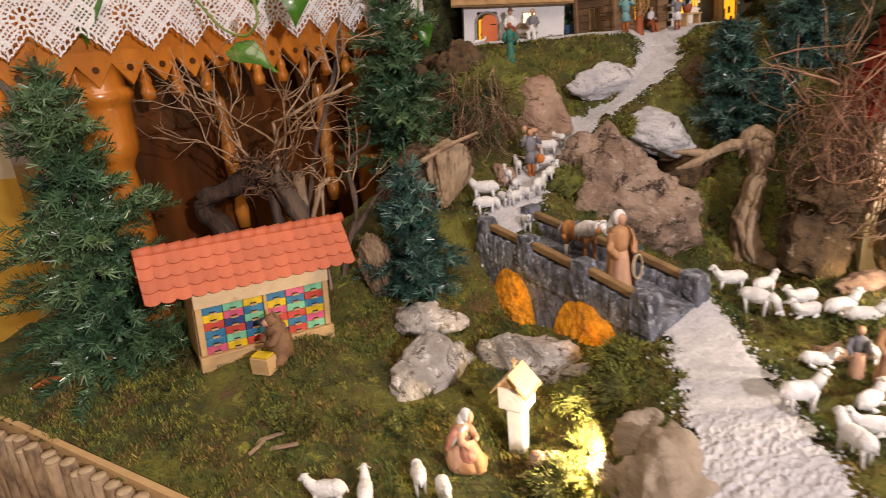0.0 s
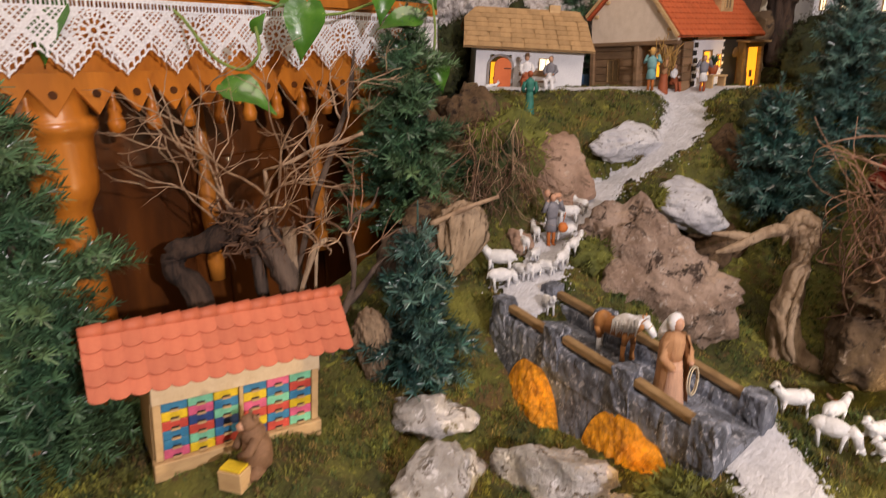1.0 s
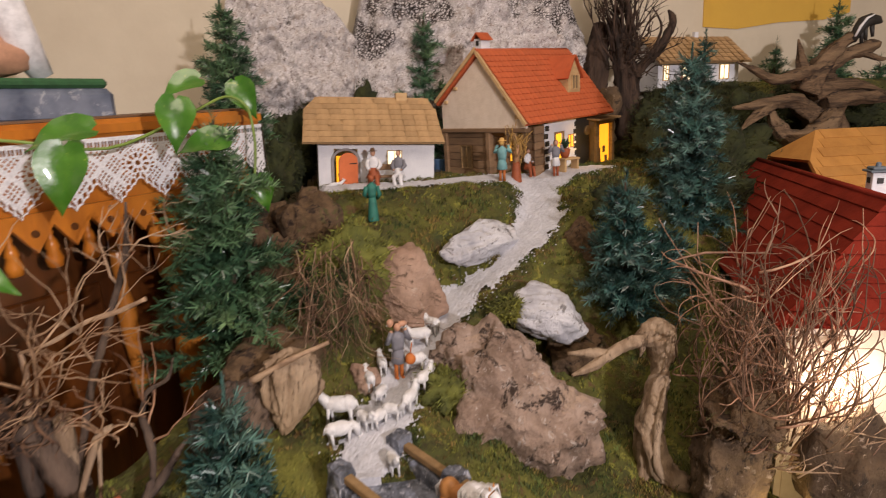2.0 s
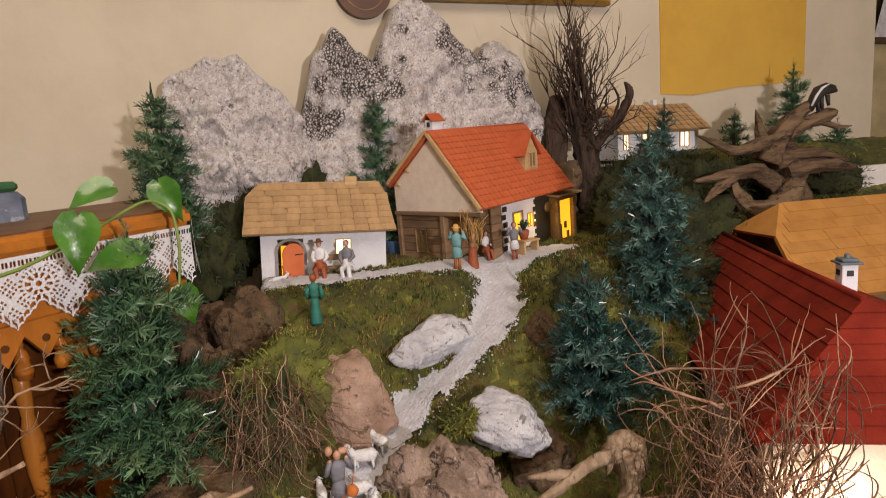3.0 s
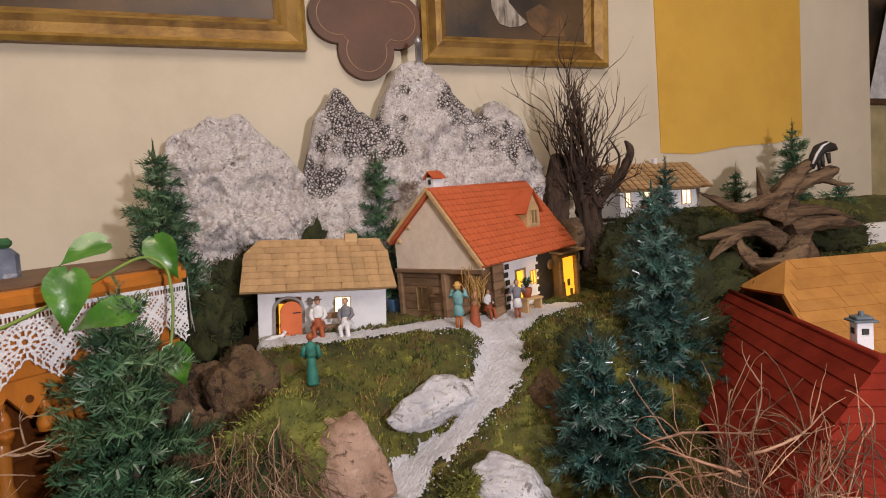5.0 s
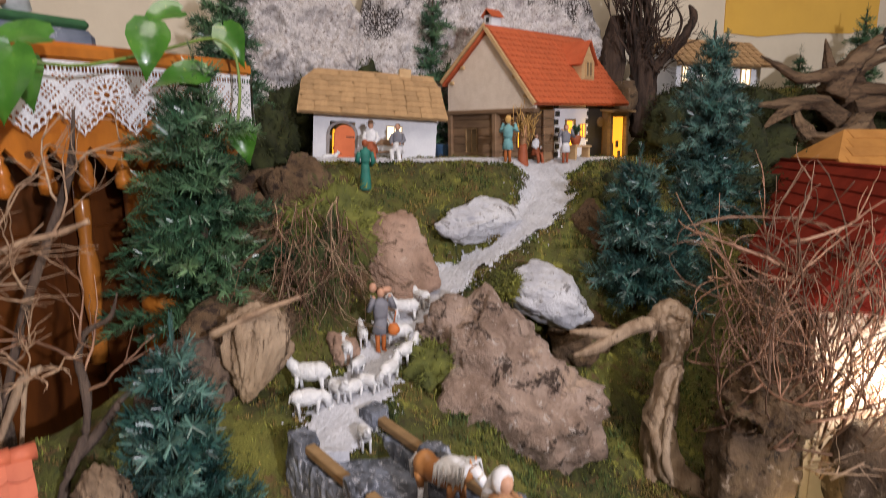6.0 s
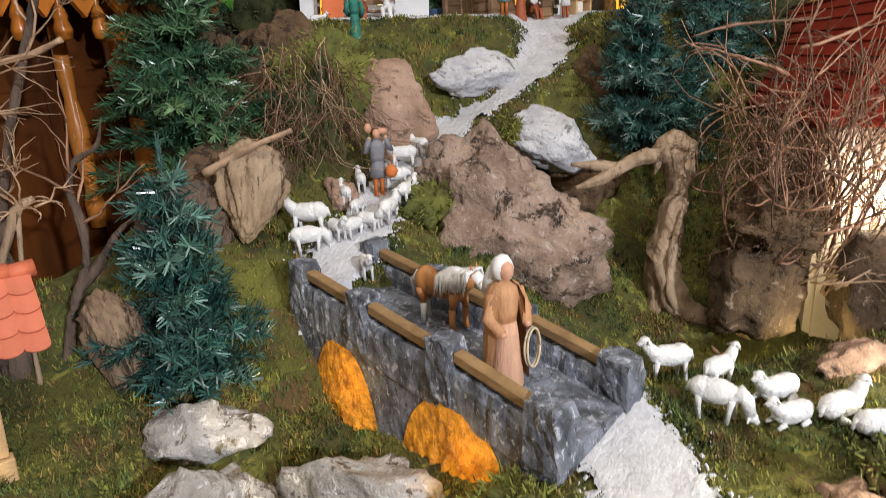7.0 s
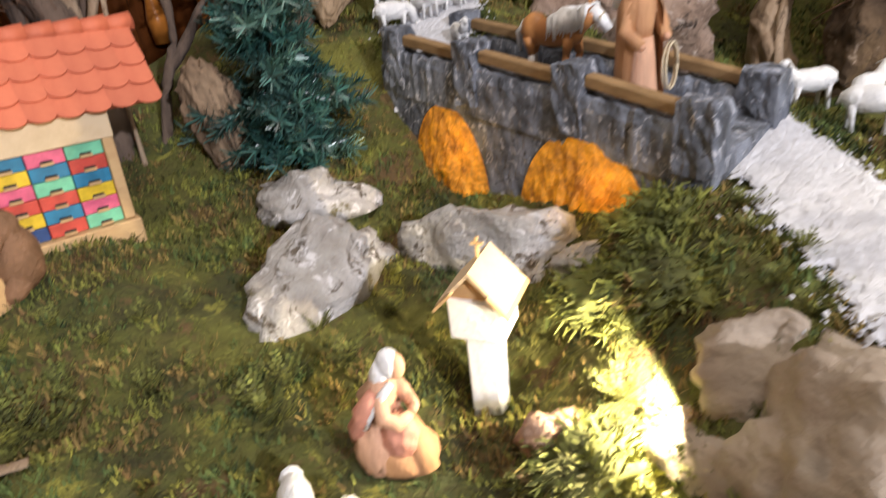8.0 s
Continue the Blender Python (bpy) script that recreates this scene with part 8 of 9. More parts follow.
def figure(name, place, h, turn, mats, label, category="figurine", pose_kind="stand", hat=False, wide=1.0, veil=False, load=None, staff=None, group="painted figurines", cloak=False):
    """A painted figurine in one mesh, facing -y. mats: robe, upper, skin, hair, legs."""
    bm = bmesh.new()
    s = h
    sit = pose_kind == "sit"
    kneel = pose_kind == "kneel"
    base = 0.0
    if pose_kind == "boots":
        for k in (-1, 1):
            tube(bm, [(k * 0.05 * s, 0.01 * k * s, 0), (k * 0.05 * s, 0, 0.16 * s), (k * 0.045 * s, 0, 0.36 * s)], [0.035 * s, 0.034 * s, 0.05 * s], 8, 4)
            ball(bm, (k * 0.05 * s, -0.03 * s, 0.014 * s), (0.03 * s, 0.06 * s, 0.02 * s), 4, 2)
        lathe(bm, [(0.10 * s, 0.27 * s), (0.13 * s, 0.30 * s), (0.11 * s, 0.42 * s), (0.085 * s, 0.52 * s)], 14, 0)
    elif sit:
        lathe(bm, [(0.16 * s, 0.28 * s), (0.17 * s, 0.34 * s), (0.13 * s, 0.46 * s), (0.09 * s, 0.56 * s)], 14, 0)
        for k in (-1, 1):
            tube(bm, [(k * 0.07 * s, 0, 0.34 * s), (k * 0.085 * s, -0.22 * s, 0.34 * s), (k * 0.085 * s, -0.24 * s, 0.16 * s), (k * 0.085 * s, -0.25 * s, 0.0)], [0.075 * s, 0.07 * s, 0.055 * s, 0.05 * s], 8, 4)
    elif kneel:
        lathe(bm, [(0.34 * s, 0.0), (0.36 * s, 0.06 * s), (0.31 * s, 0.18 * s), (0.22 * s, 0.34 * s), (0.17 * s, 0.50 * s), (0.15 * s, 0.58 * s)], 16, 0, (0, 0.06 * s, 0), 1.15)
        tube(bm, [(0.10 * s, -0.10 * s, 0.30 * s), (0.12 * s, -0.32 * s, 0.16 * s), (0.12 * s, -0.38 * s, 0.02 * s)], [0.12 * s, 0.10 * s, 0.09 * s], 10, 1)
    else:
        rows = [(0.150, 0.0), (0.155, 0.03), (0.130, 0.25), (0.110, 0.42), (0.095, 0.52)]
        lathe(bm, [(r * s * wide, z * s) for r, z in rows], 18, 0)
    # upper body, shoulders, neck
    t0 = 0.50 * s
    lathe(bm, [(0.100 * s * wide, t0), (0.115 * s * wide, t0 + 0.10 * s), (0.125 * s * wide, t0 + 0.22 * s), (0.105 * s, t0 + 0.29 * s), (0.045 * s, t0 + 0.325 * s), (0.04 * s, t0 + 0.35 * s)], 14, 1, (0, 0, 0), 0.72)
    hz = t0 + 0.415 * s
    ball(bm, (0, -0.01 * s, hz), (0.062 * s, 0.070 * s, 0.080 * s), 2, 2)
    ball(bm, (0, 0.018 * s, hz + 0.016 * s), (0.068 * s, 0.072 * s, 0.078 * s), 3, 2, 0.1, 1.0)
    if veil:
        ball(bm, (0, 0.025 * s, hz + 0.005 * s), (0.088 * s, 0.082 * s, 0.105 * s), 3, 2, 0.12, 2.0)
        tube(bm, [(0, 0.06 * s, hz), (0, 0.09 * s, hz - 0.12 * s), (0, 0.10 * s, hz - 0.22 * s)], [0.08 * s, 0.11 * s, 0.12 * s], 10, 3, 0.5)
    if hat:
        lathe(bm, [(0.11 * s, 0), (0.105 * s, 0.012 * s), (0.06 * s, 0.02 * s), (0.055 * s, 0.07 * s), (0.03 * s, 0.085 * s)], 14, 3, (0, 0, hz + 0.045 * s))
    for k in (-1, 1):
        if sit:
            ends = [(k * 0.115 * s, 0, t0 + 0.25 * s), (k * 0.17 * s, -0.04 * s, t0 + 0.10 * s), (k * 0.10 * s, -0.17 * s, t0 + 0.02 * s)]
        elif kneel:
            ends = [(k * 0.12 * s, 0, t0 + 0.26 * s), (k * 0.17 * s, -0.12 * s, t0 + 0.14 * s), (k * 0.04 * s, -0.22 * s, t0 + 0.22 * s)]
        elif load or pose_kind == "boots":
            ends = [(k * 0.115 * s, 0, t0 + 0.26 * s), (k * 0.20 * s, -0.05 * s, t0 + 0.18 * s), (k * 0.13 * s, -0.06 * s, t0 + 0.36 * s)]
        else:
            ends = [(k * 0.115 * s, 0, t0 + 0.25 * s), (k * 0.165 * s, -0.03 * s, t0 + 0.08 * s), (k * 0.11 * s, -0.13 * s, t0 + (0.02 if k > 0 else -0.02) * s)]
        tube(bm, ends, [0.05 * s, 0.052 * s, 0.040 * s], 8, 1)
        ball(bm, ends[-1], 0.034 * s, 2, 1)
    if cloak:
        prof = [(0.190, 0.02), (0.185, 0.12), (0.168, 0.35), (0.160, 0.55), (0.155, 0.70), (0.110, 0.80), (0.060, 0.835)]
        rings = []
        for r, z in prof:
            gap = 1.10 - 0.40 * z
            rings.append([bm.verts.new((r * s * (1 + 0.06 * math.sin(k * 2.6)) * math.sin(a), -r * s * 0.88 * math.cos(a), z * s)) for k, a in enumerate([gap + (2 * math.pi - 2 * gap) * i / 22 for i in range(23)])])
        for a, b in zip(rings, rings[1:]):
            for i in range(22):
                f = bm.faces.new((a[i], a[i + 1], b[i + 1], b[i]))
                f.material_index, f.smooth = 1, True
    if load == "lamb":
        ball(bm, (0.10 * s, 0.02 * s, hz + 0.03 * s), (0.10 * s, 0.06 * s, 0.055 * s), 2, 2, 0.2, 1.0)
        ball(bm, (-0.12 * s, -0.01 * s, hz + 0.09 * s), (0.06 * s, 0.055 * s, 0.075 * s), 2, 2, 0.1, 2.0)
    if load == "bag":
        ball(bm, (0.15 * s, -0.02 * s, t0 - 0.02 * s), (0.06 * s, 0.05 * s, 0.075 * s), 4, 2, 0.15, 1.0)
    if staff:
        tube(bm, [(-0.14 * s, -0.16 * s, 0), (-0.13 * s, -0.13 * s, staff * s)], 0.012 * s, 6, 3)
    return solid(name, bm, [M[m] for m in mats], place, label, category, group, turn, smooth_faces=True)


P = ground
# shepherd and pony on the bridge
def deck_z(x, y):
    t = (x - .583) * -.545 + (y - 1.358) * .839
    return along_table(t, [(-0.012, 0.508), (0.10, 0.522), (0.22, 0.535), (0.394, 0.552)])


figure("shepherd_figurine", (0.590, 1.440, deck_z(.590, 1.440)), 0.134, 18, ("robe2", "robe", "skin", "white_cloth", "robe"), "bearded shepherd figurine in sand robe and white headcloth", wide=0.92, veil=True, cloak=True)
bm = bmesh.new()
for k in range(2):
    tube(bm, [Vector((0.0095 * math.cos(a) * (1 + 0.1 * k), 0.003 * k, -0.020 + 0.021 * math.sin(a))) for a in [2 * math.pi * i / 18 for i in range(19)]], 0.0012, 6)
solid("rope_coil", bm, M["rope"], (0.616, 1.428, 0.580), "pale rope coil hanging from the shepherd's hand", "rope", turn=30, smooth_faces=True)


def pony(place, L, turn):
    bm = bmesh.new()
    h = L * 0.52
    ball(bm, (0, 0, h), (L * 0.36, L * 0.145, L * 0.17), 0, 3, 0.06, 2.0)
    ball(bm, (-L * 0.24, 0, h + L * 0.03), (L * 0.17, L * 0.15, L * 0.19), 0, 3, 0.05, 3.0)
    ball(bm, (L * 0.22, 0, h + L * 0.01), (L * 0.15, L * 0.135, L * 0.175), 0, 3, 0.05, 4.0)
    tube(bm, [(L * 0.26, 0, h + L * 0.06), (L * 0.42, 0, h + L * 0.16), (L * 0.52, 0, h + L * 0.20)], [L * 0.14, L * 0.105, L * 0.08], 12, 0)
    tube(bm, [(L * 0.48, 0, h + L * 0.22), (L * 0.60, 0, h + L * 0.12), (L * 0.68, 0, h + L * 0.02)], [L * 0.085, L * 0.065, L * 0.048], 10, 1)
    for s in (-1, 1):
        tube(bm, [(L * 0.48, s * L * 0.045, h + L * 0.28), (L * 0.475, s * L * 0.06, h + L * 0.36)], [L * 0.025, L * 0.006], 6, 0)
        for x, d in ((0.24, 0.04), (-0.28, -0.03)):
            tube(bm, [(L * x, s * L * 0.085, h - L * 0.04), (L * (x + d * s), s * L * 0.085, h * 0.52)], [L * 0.075, L * 0.042], 8, 0)
            tube(bm, [(L * (x + d * s), s * L * 0.085, h * 0.54), (L * (x + d * s - 0.01), s * L * 0.085, h * 0.22), (L * (x + d * s), s * L * 0.085, 0)], [L * 0.042, L * 0.036, L * 0.050], 8, 1 if x < 0 else 0)
    # mane of pale strands
    ball(bm, (L * 0.22, 0, h + L * 0.12), (L * 0.25, L * 0.175, L * 0.15), 1, 3, 0.15, 5.0)
    rng = random.Random(6)
    for k in range(95):
        t = rng.uniform(0, 1)
        p = Vector((L * (0.02 + 0.48 * t), rng.uniform(-1, 1) * L * 0.03, h + L * (0.185 + 0.11 * t)))
        s = 1 if rng.random() < 0.5 else -1
        tube(bm, [p, p + Vector((-L * 0.01, s * L * 0.12, -L * 0.02)), p + Vector((rng.uniform(-0.04, 0.04) * L, s * L * 0.18, -L * rng.uniform(0.16, 0.28)))], [L * 0.024, L * 0.022, L * 0.006], 5, 1)
    tube(bm, [(-L * 0.38, 0, h + L * 0.12), (-L * 0.46, 0, h), (-L * 0.46, 0, h - L * 0.22)], [L * 0.035, L * 0.05, L * 0.02], 8, 1)
    tube(bm, [(L * 0.60, -L * 0.07, h + L * 0.16), (L * 0.62, 0, h + L * 0.20), (L * 0.60, L * 0.07, h + L * 0.13), (L * 0.64, 0.0, h + L * 0.03), (L * 0.60, -L * 0.07, h + L * 0.16)], L * 0.010, 5, 2)
    solid("pony_figurine", bm, [M["chestnut"], M["white_cloth"], M["rope"]], place, "chestnut pony figurine with pale mane on the bridge", "pony figurine", "painted figurines", turn, smooth_faces=True)


pony((0.553, 1.570, deck_z(.553, 1.57)), 0.095, -48)
figure("shepherd_boy_figurine", (0.512, 1.868, P(.512, 1.868) + 0.006), 0.105, 15, ("grey_cloth", "grey_cloth", "skin", "hair", "orange_cloth"), "shepherd boy figurine carrying a lamb on his shoulders", pose_kind="boots", load="lamb")
bm = bmesh.new()
ball(bm, (0, 0, 0), (0.010, 0.007, 0.011), 0, 2, 0.2)
tube(bm, [(0, 0, 0.008), (0.004, 0, 0.03)], 0.001, 4)
solid("shoulder_bag", bm, M["orange_cloth"], (0.531, 1.852, P(.512, 1.868) + 0.046), "orange shoulder bag hanging at the boy's side", "bag", smooth_faces=True)

# before the white house
figure("seated_man_figurine", (0.540, 2.352, 0.910), 0.098, -8, ("rust_cloth", "white_cloth", "skin", "hair", "rust_cloth"), "seated farmer figurine with hat, white shirt and rust trousers", pose_kind="sit", hat=True)
figure("seated_woman_figurine", (0.600, 2.340, 0.910), 0.094, -20, ("white_cloth", "grey_cloth", "skin", "hair", "white_cloth"), "seated woman figurine in grey bodice and white apron", pose_kind="sit", wide=1.1)
figure("girl_figurine", (0.512, 2.150, P(.512, 2.15)), 0.098, 175, ("teal_cloth", "teal_cloth", "skin", "rust_cloth", "hair"), "girl figurine in a teal dress seen from behind", wide=0.8)
figure("boy_figurine", (0.846, 2.288, P(.846, 2.288) + 0.006), 0.100, 140, ("blue_cloth", "blue_cloth", "skin", "hay", "orange_cloth"), "boy figurine in a light blue coat and yellow hat", pose_kind="boots", hat=True)
figure("hay_carrier_figurine", (0.898, 2.335, 0.908), 0.100, 60, ("rust_cloth", "robe", "skin", "hay", "robe"), "farmer figurine carrying a bundle of hay", load="bag", wide=0.9)
bm = bmesh.new()
rng = random.Random(8)
for k in range(120):
    p = Vector((rng.gauss(0, 0.012), rng.gauss(0, 0.010), rng.gauss(0, 0.016)))
    d = Vector((rng.gauss(0, 0.4), rng.gauss(0, 0.4), 1)).normalized() * 0.018
    tube(bm, [p - d, p + d], 0.0009, 4)
solid("hay_sheaf", bm, M["hay"], (0.903, 2.340, 1.005), "bundle of yellow hay on the farmer's shoulder", "hay")
figure("sitting_figurine", (0.955, 2.405, 0.910), 0.075, 20, ("rust_cloth", "white_cloth", "skin", "hair", "rust_cloth"), "small figurine sitting on the porch step", pose_kind="sit")
figure("woodcutter_figurine", (1.015, 2.360, 0.915), 0.092, -10, ("white_cloth", "grey_cloth", "skin", "hair", "rust_cloth"), "farmhand figurine in apron and striped stockings", pose_kind="boots")

# round shape added for an unidentified blue patch between the houses
bm = bmesh.new()
lathe(bm, [(0.022, 0.0), (0.027, 0.004), (0.030, 0.050), (0.031, 0.052), (0.028, 0.052), (0.025, 0.012)], 18)
solid("water_tub", bm, M["tub"], (0.764, 2.600, 0.905), "small light blue shape added for a blue patch between the houses", "tub", smooth_faces=True)
bench = thing("garden_bench", (0.570, 2.368, 0.910), "small dark wooden bench against the white wall", "bench", "", -10)
for name, c, size in (("seat", (0, 0, 0.030), (0.095, 0.022, 0.005)), ("backrest", (0, 0.011, 0.052), (0.095, 0.004, 0.014)), ("leg", (-0.040, 0, 0.014), (0.006, 0.020, 0.028)), ("leg", (0.040, 0, 0.014), (0.006, 0.020, 0.028))):
    bm = bmesh.new()
    box(bm, c, size, 0.001)
    part(name, bm, M["plank"], bench)
table = thing("small_table", (1.062, 2.385, 0.915), "small plain wooden table beside the wall", "table", "", 25)
for name, c, size in (("tabletop", (0, 0, 0.040), (0.058, 0.030, 0.005)), ("leg", (-0.024, 0, 0.019), (0.006, 0.024, 0.038)), ("leg", (0.024, 0, 0.019), (0.006, 0.024, 0.038))):
    bm = bmesh.new()
    box(bm, c, size, 0.001)
    part(name, bm, M["new_wood"], table)
pot = thing("plant_pot", (1.052, 2.388, 0.958), "brown pot with dark leaves on the table", "pot")
bm = bmesh.new()
lathe(bm, [(0.009, 0), (0.013, 0.012), (0.014, 0.022), (0.011, 0.024)], 14)
part("bowl", bm, M["rust_cloth"], pot)
bm = bmesh.new()
for k in range(14):
    a = k * 2.4
    tube(bm, [(0, 0, 0.022), (0.008 * math.cos(a), 0.008 * math.sin(a), 0.036 + 0.001 * k), (0.016 * math.cos(a), 0.016 * math.sin(a), 0.038)], [0.002, 0.003, 0.0008], 4)
part("leaves", bm, M["needle"], pot)


def small_beast(name, place, L, turn, mats, label, tail=True, ears=True, lie=False):
    """A four-footed figurine facing +x."""
    bm = bmesh.new()
    h = L * (0.16 if lie else 0.34)
    tube(bm, [(-L * 0.28, 0, h), (-L * 0.1, 0, h + L * 0.02), (L * 0.12, 0, h + L * 0.02), (L * 0.25, 0, h + L * 0.05), (L * 0.34, 0, h + L * 0.14)], [L * 0.085, L * 0.10, L * 0.105, L * 0.085, L * 0.06], 10, 0)
    ball(bm, (L * 0.37, 0, h + L * 0.17), (L * 0.075, L * 0.065, L * 0.065), 0, 2)
    tube(bm, [(L * 0.40, 0, h + L * 0.16), (L * 0.52, 0, h + L * 0.12)], [L * 0.045, L * 0.015], 8, 1)
    ball(bm, (L * 0.30, 0, h + L * 0.04), (L * 0.06, L * 0.06, L * 0.075), 1, 2)
    for s in (-1, 1):
        tube(bm, [(L * 0.35, s * L * 0.04, h + L * 0.21), (L * 0.34, s * L * 0.05, h + L * 0.29)], [L * 0.028, L * 0.004], 5, 0)
        for x in (0.20, -0.24):
            tube(bm, [(L * x, s * L * 0.06, h), (L * (x + 0.02 * s), s * L * 0.06, h * 0.5), (L * (x + 0.02 * s), s * L * 0.06, 0)], [L * 0.05, L * 0.026, L * 0.024], 6, 2)
    if tail:
        tube(bm, [(-L * 0.28, 0, h + L * 0.02), (-L * 0.42, 0, h - L * 0.06), (-L * 0.52, 0, h - L * 0.10)], [L * 0.035, L * 0.06, L * 0.045], 8, 0)
        ball(bm, (-L * 0.54, 0, h - L * 0.11), (L * 0.05, L * 0.04, L * 0.04), 1, 2)
    solid(name, bm, [M[m] for m in mats], place, label, "animal figurine", "animal figurines", turn, smooth_faces=True)


small_beast("fox_figurine", (-0.352, 1.405, 0.432), 0.068, 8, ("fox", "white_cloth", "fox"), "red fox figurine walking on the moss")
small_beast("fox_figurine", (-0.300, 1.428, 0.433), 0.074, 30, ("fox", "white_cloth", "fox"), "larger red fox figurine stretching upward")
small_beast("dog_figurine", (0.446, 2.350, 0.910), 0.055, 10, ("white_cloth", "rust_cloth", "white_cloth"), "white and brown dog figurine before the door")
small_beast("cat_figurine", (0.568, 2.330, 0.910), 0.030, 150, ("rust_cloth", "white_cloth", "rust_cloth"), "small brown cat figurine lying under the bench", lie=True)
bm = bmesh.new()
tube(bm, [(-0.012, 0, -0.022), (0.004, 0, 0.010), (0.020, 0, 0.030), (0.045, 0, 0.038), (0.070, 0, 0.036), (0.085, 0, 0.030)], [0.010, 0.016, 0.019, 0.018, 0.013, 0.004], 10, 0)
tube(bm, [(-0.016, -0.012, -0.010), (-0.004, -0.016, 0.018), (0.014, -0.018, 0.040), (0.040, -0.016, 0.050)], [0.003, 0.004, 0.004, 0.002], 6, 1)
for x, z in ((0.008, -0.03), (0.022, -0.022), (0.045, -0.012)):
    tube(bm, [(x, -0.006, 0.020), (x + 0.004, -0.008, z)], [0.008, 0.005], 6, 0)
solid("badger_figurine", bm, [M["iron"], M["white_cloth"]], (2.008, 2.462, 1.266), "black badger figurine with white stripe on the old root", "animal figurine", "animal figurines", smooth_faces=True)


def bear():
    bm = bmesh.new()
    s = 0.088
    ball(bm, (0, 0, 0.36 * s), (0.25 * s, 0.23 * s, 0.36 * s), 0, 3, 0.12, 1)
    ball(bm, (0, -0.03 * s, 0.66 * s), (0.19 * s, 0.18 * s, 0.20 * s), 0, 3, 0.12, 2)
    ball(bm, (0, -0.07 * s, 0.87 * s), (0.135 * s, 0.14 * s, 0.125 * s), 0, 3, 0.08, 3)
    tube(bm, [(0, -0.15 * s, 0.85 * s), (0, -0.26 * s, 0.82 * s)], [0.085 * s, 0.05 * s], 8, 1)
    for k in (-1, 1):
        ball(bm, (k * 0.10 * s, -0.02 * s, 0.98 * s), (0.045 * s, 0.03 * s, 0.045 * s), 0, 2)
        tube(bm, [(k * 0.17 * s, -0.04 * s, 0.68 * s), (k * 0.24 * s, -0.16 * s, 0.52 * s), (k * 0.13 * s, -0.28 * s, 0.44 * s)], [0.085 * s, 0.075 * s, 0.06 * s], 8, 0)
        tube(bm, [(k * 0.14 * s, -0.02 * s, 0.20 * s), (k * 0.16 * s, -0.12 * s, 0.08 * s), (k * 0.16 * s, -0.20 * s, 0.03 * s)], [0.13 * s, 0.10 * s, 0.06 * s], 8, 0)
    solid("bear_figurine", bm, [M["fur"], M["skin"]], (0.030, 1.400, P(.030, 1.40)), "brown bear figurine standing at the bee house", "bear figurine", "animal figurines", -62, smooth_faces=True)


bear()
hive_box = thing("honey_box", (0.006, 1.375, P(.006, 1.375)), "small wooden honey box with a yellow lid", "box", "", -20)
bm = bmesh.new()
box(bm, (0, 0, 0.014), (0.034, 0.024, 0.028), 0.001)
part("box", bm, M["new_wood"], hive_box)
bm = bmesh.new()
box(bm, (0, 0, 0.030), (0.030, 0.020, 0.004), 0.001)
part("lid", bm, HIVES["yellow"], hive_box, "yellow lid")

bm = bmesh.new()
ball(bm, (0.004, 0.002, 0.014), (0.038, 0.031, 0.021), 0, 4, 0.10, 1.0)
tube(bm, [(0.034, -0.010, 0.006), (0.026, -0.004, 0.026), (0.008, 0.004, 0.046)], [0.012, 0.014, 0.014], 12, 0)
ball(bm, (-0.014, -0.014, 0.024), (0.020, 0.018, 0.027), 1, 4, 0.10, 2.0)
ball(bm, (0.011, -0.009, 0.038), (0.019, 0.018, 0.019), 2, 4, 0.12, 3.0)
tube(bm, [(-0.010, 0.002, 0.022), (-0.013, 0, 0.046), (-0.010, 0, 0.066), (-0.002, 0, 0.080), (0.004, 0, 0.090)], [0.022, 0.021, 0.019, 0.014, 0.007], 16, 1)
for k in range(5):
    a = -1.9 + 0.55 * k
    tube(bm, [(-0.010 + 0.019 * math.cos(a), 0.018 * math.sin(a), 0.060), (-0.012 + 0.023 * math.cos(a), 0.022 * math.sin(a), 0.036), (-0.010 + 0.028 * math.cos(a), 0.027 * math.sin(a), 0.012)], [0.002, 0.004, 0.005], 7, 1)
tube(bm, [(-0.004, -0.014, 0.078), (-0.018, -0.020, 0.062), (-0.026, -0.020, 0.048), (-0.030, -0.018, 0.036)], [0.008, 0.010, 0.009, 0.005], 10, 2)
tube(bm, [(0.000, -0.014, 0.076), (0.004, -0.023, 0.062), (0.016, -0.018, 0.056), (0.025, -0.008, 0.060)], [0.008, 0.008, 0.007, 0.004], 10, 1)
tube(bm, [(0.002, 0.013, 0.076), (0.010, 0.018, 0.062), (0.020, 0.010, 0.058), (0.027, 0.000, 0.062)], [0.008, 0.008, 0.006, 0.004], 10, 1)
tube(bm, [(0.010, -0.008, 0.086), (0.002, -0.016, 0.078), (-0.010, -0.021, 0.062), (-0.016, -0.022, 0.050)], [0.004, 0.006, 0.006, 0.003], 8, 3, 0.6)
ball(bm, (0.026, -0.004, 0.062), (0.005, 0.005, 0.004), 4, 2)
ball(bm, (0.013, 0, 0.098), (0.0095, 0.0090, 0.0115), 4, 3)
ball(bm, (0.008, 0, 0.100), (0.0118, 0.0112, 0.0122), 3, 3, 0.10, 4.0)
tube(bm, [(0.004, 0, 0.098), (-0.004, 0, 0.086), (-0.009, 0, 0.074)], [0.010, 0.010, 0.005], 10, 3)
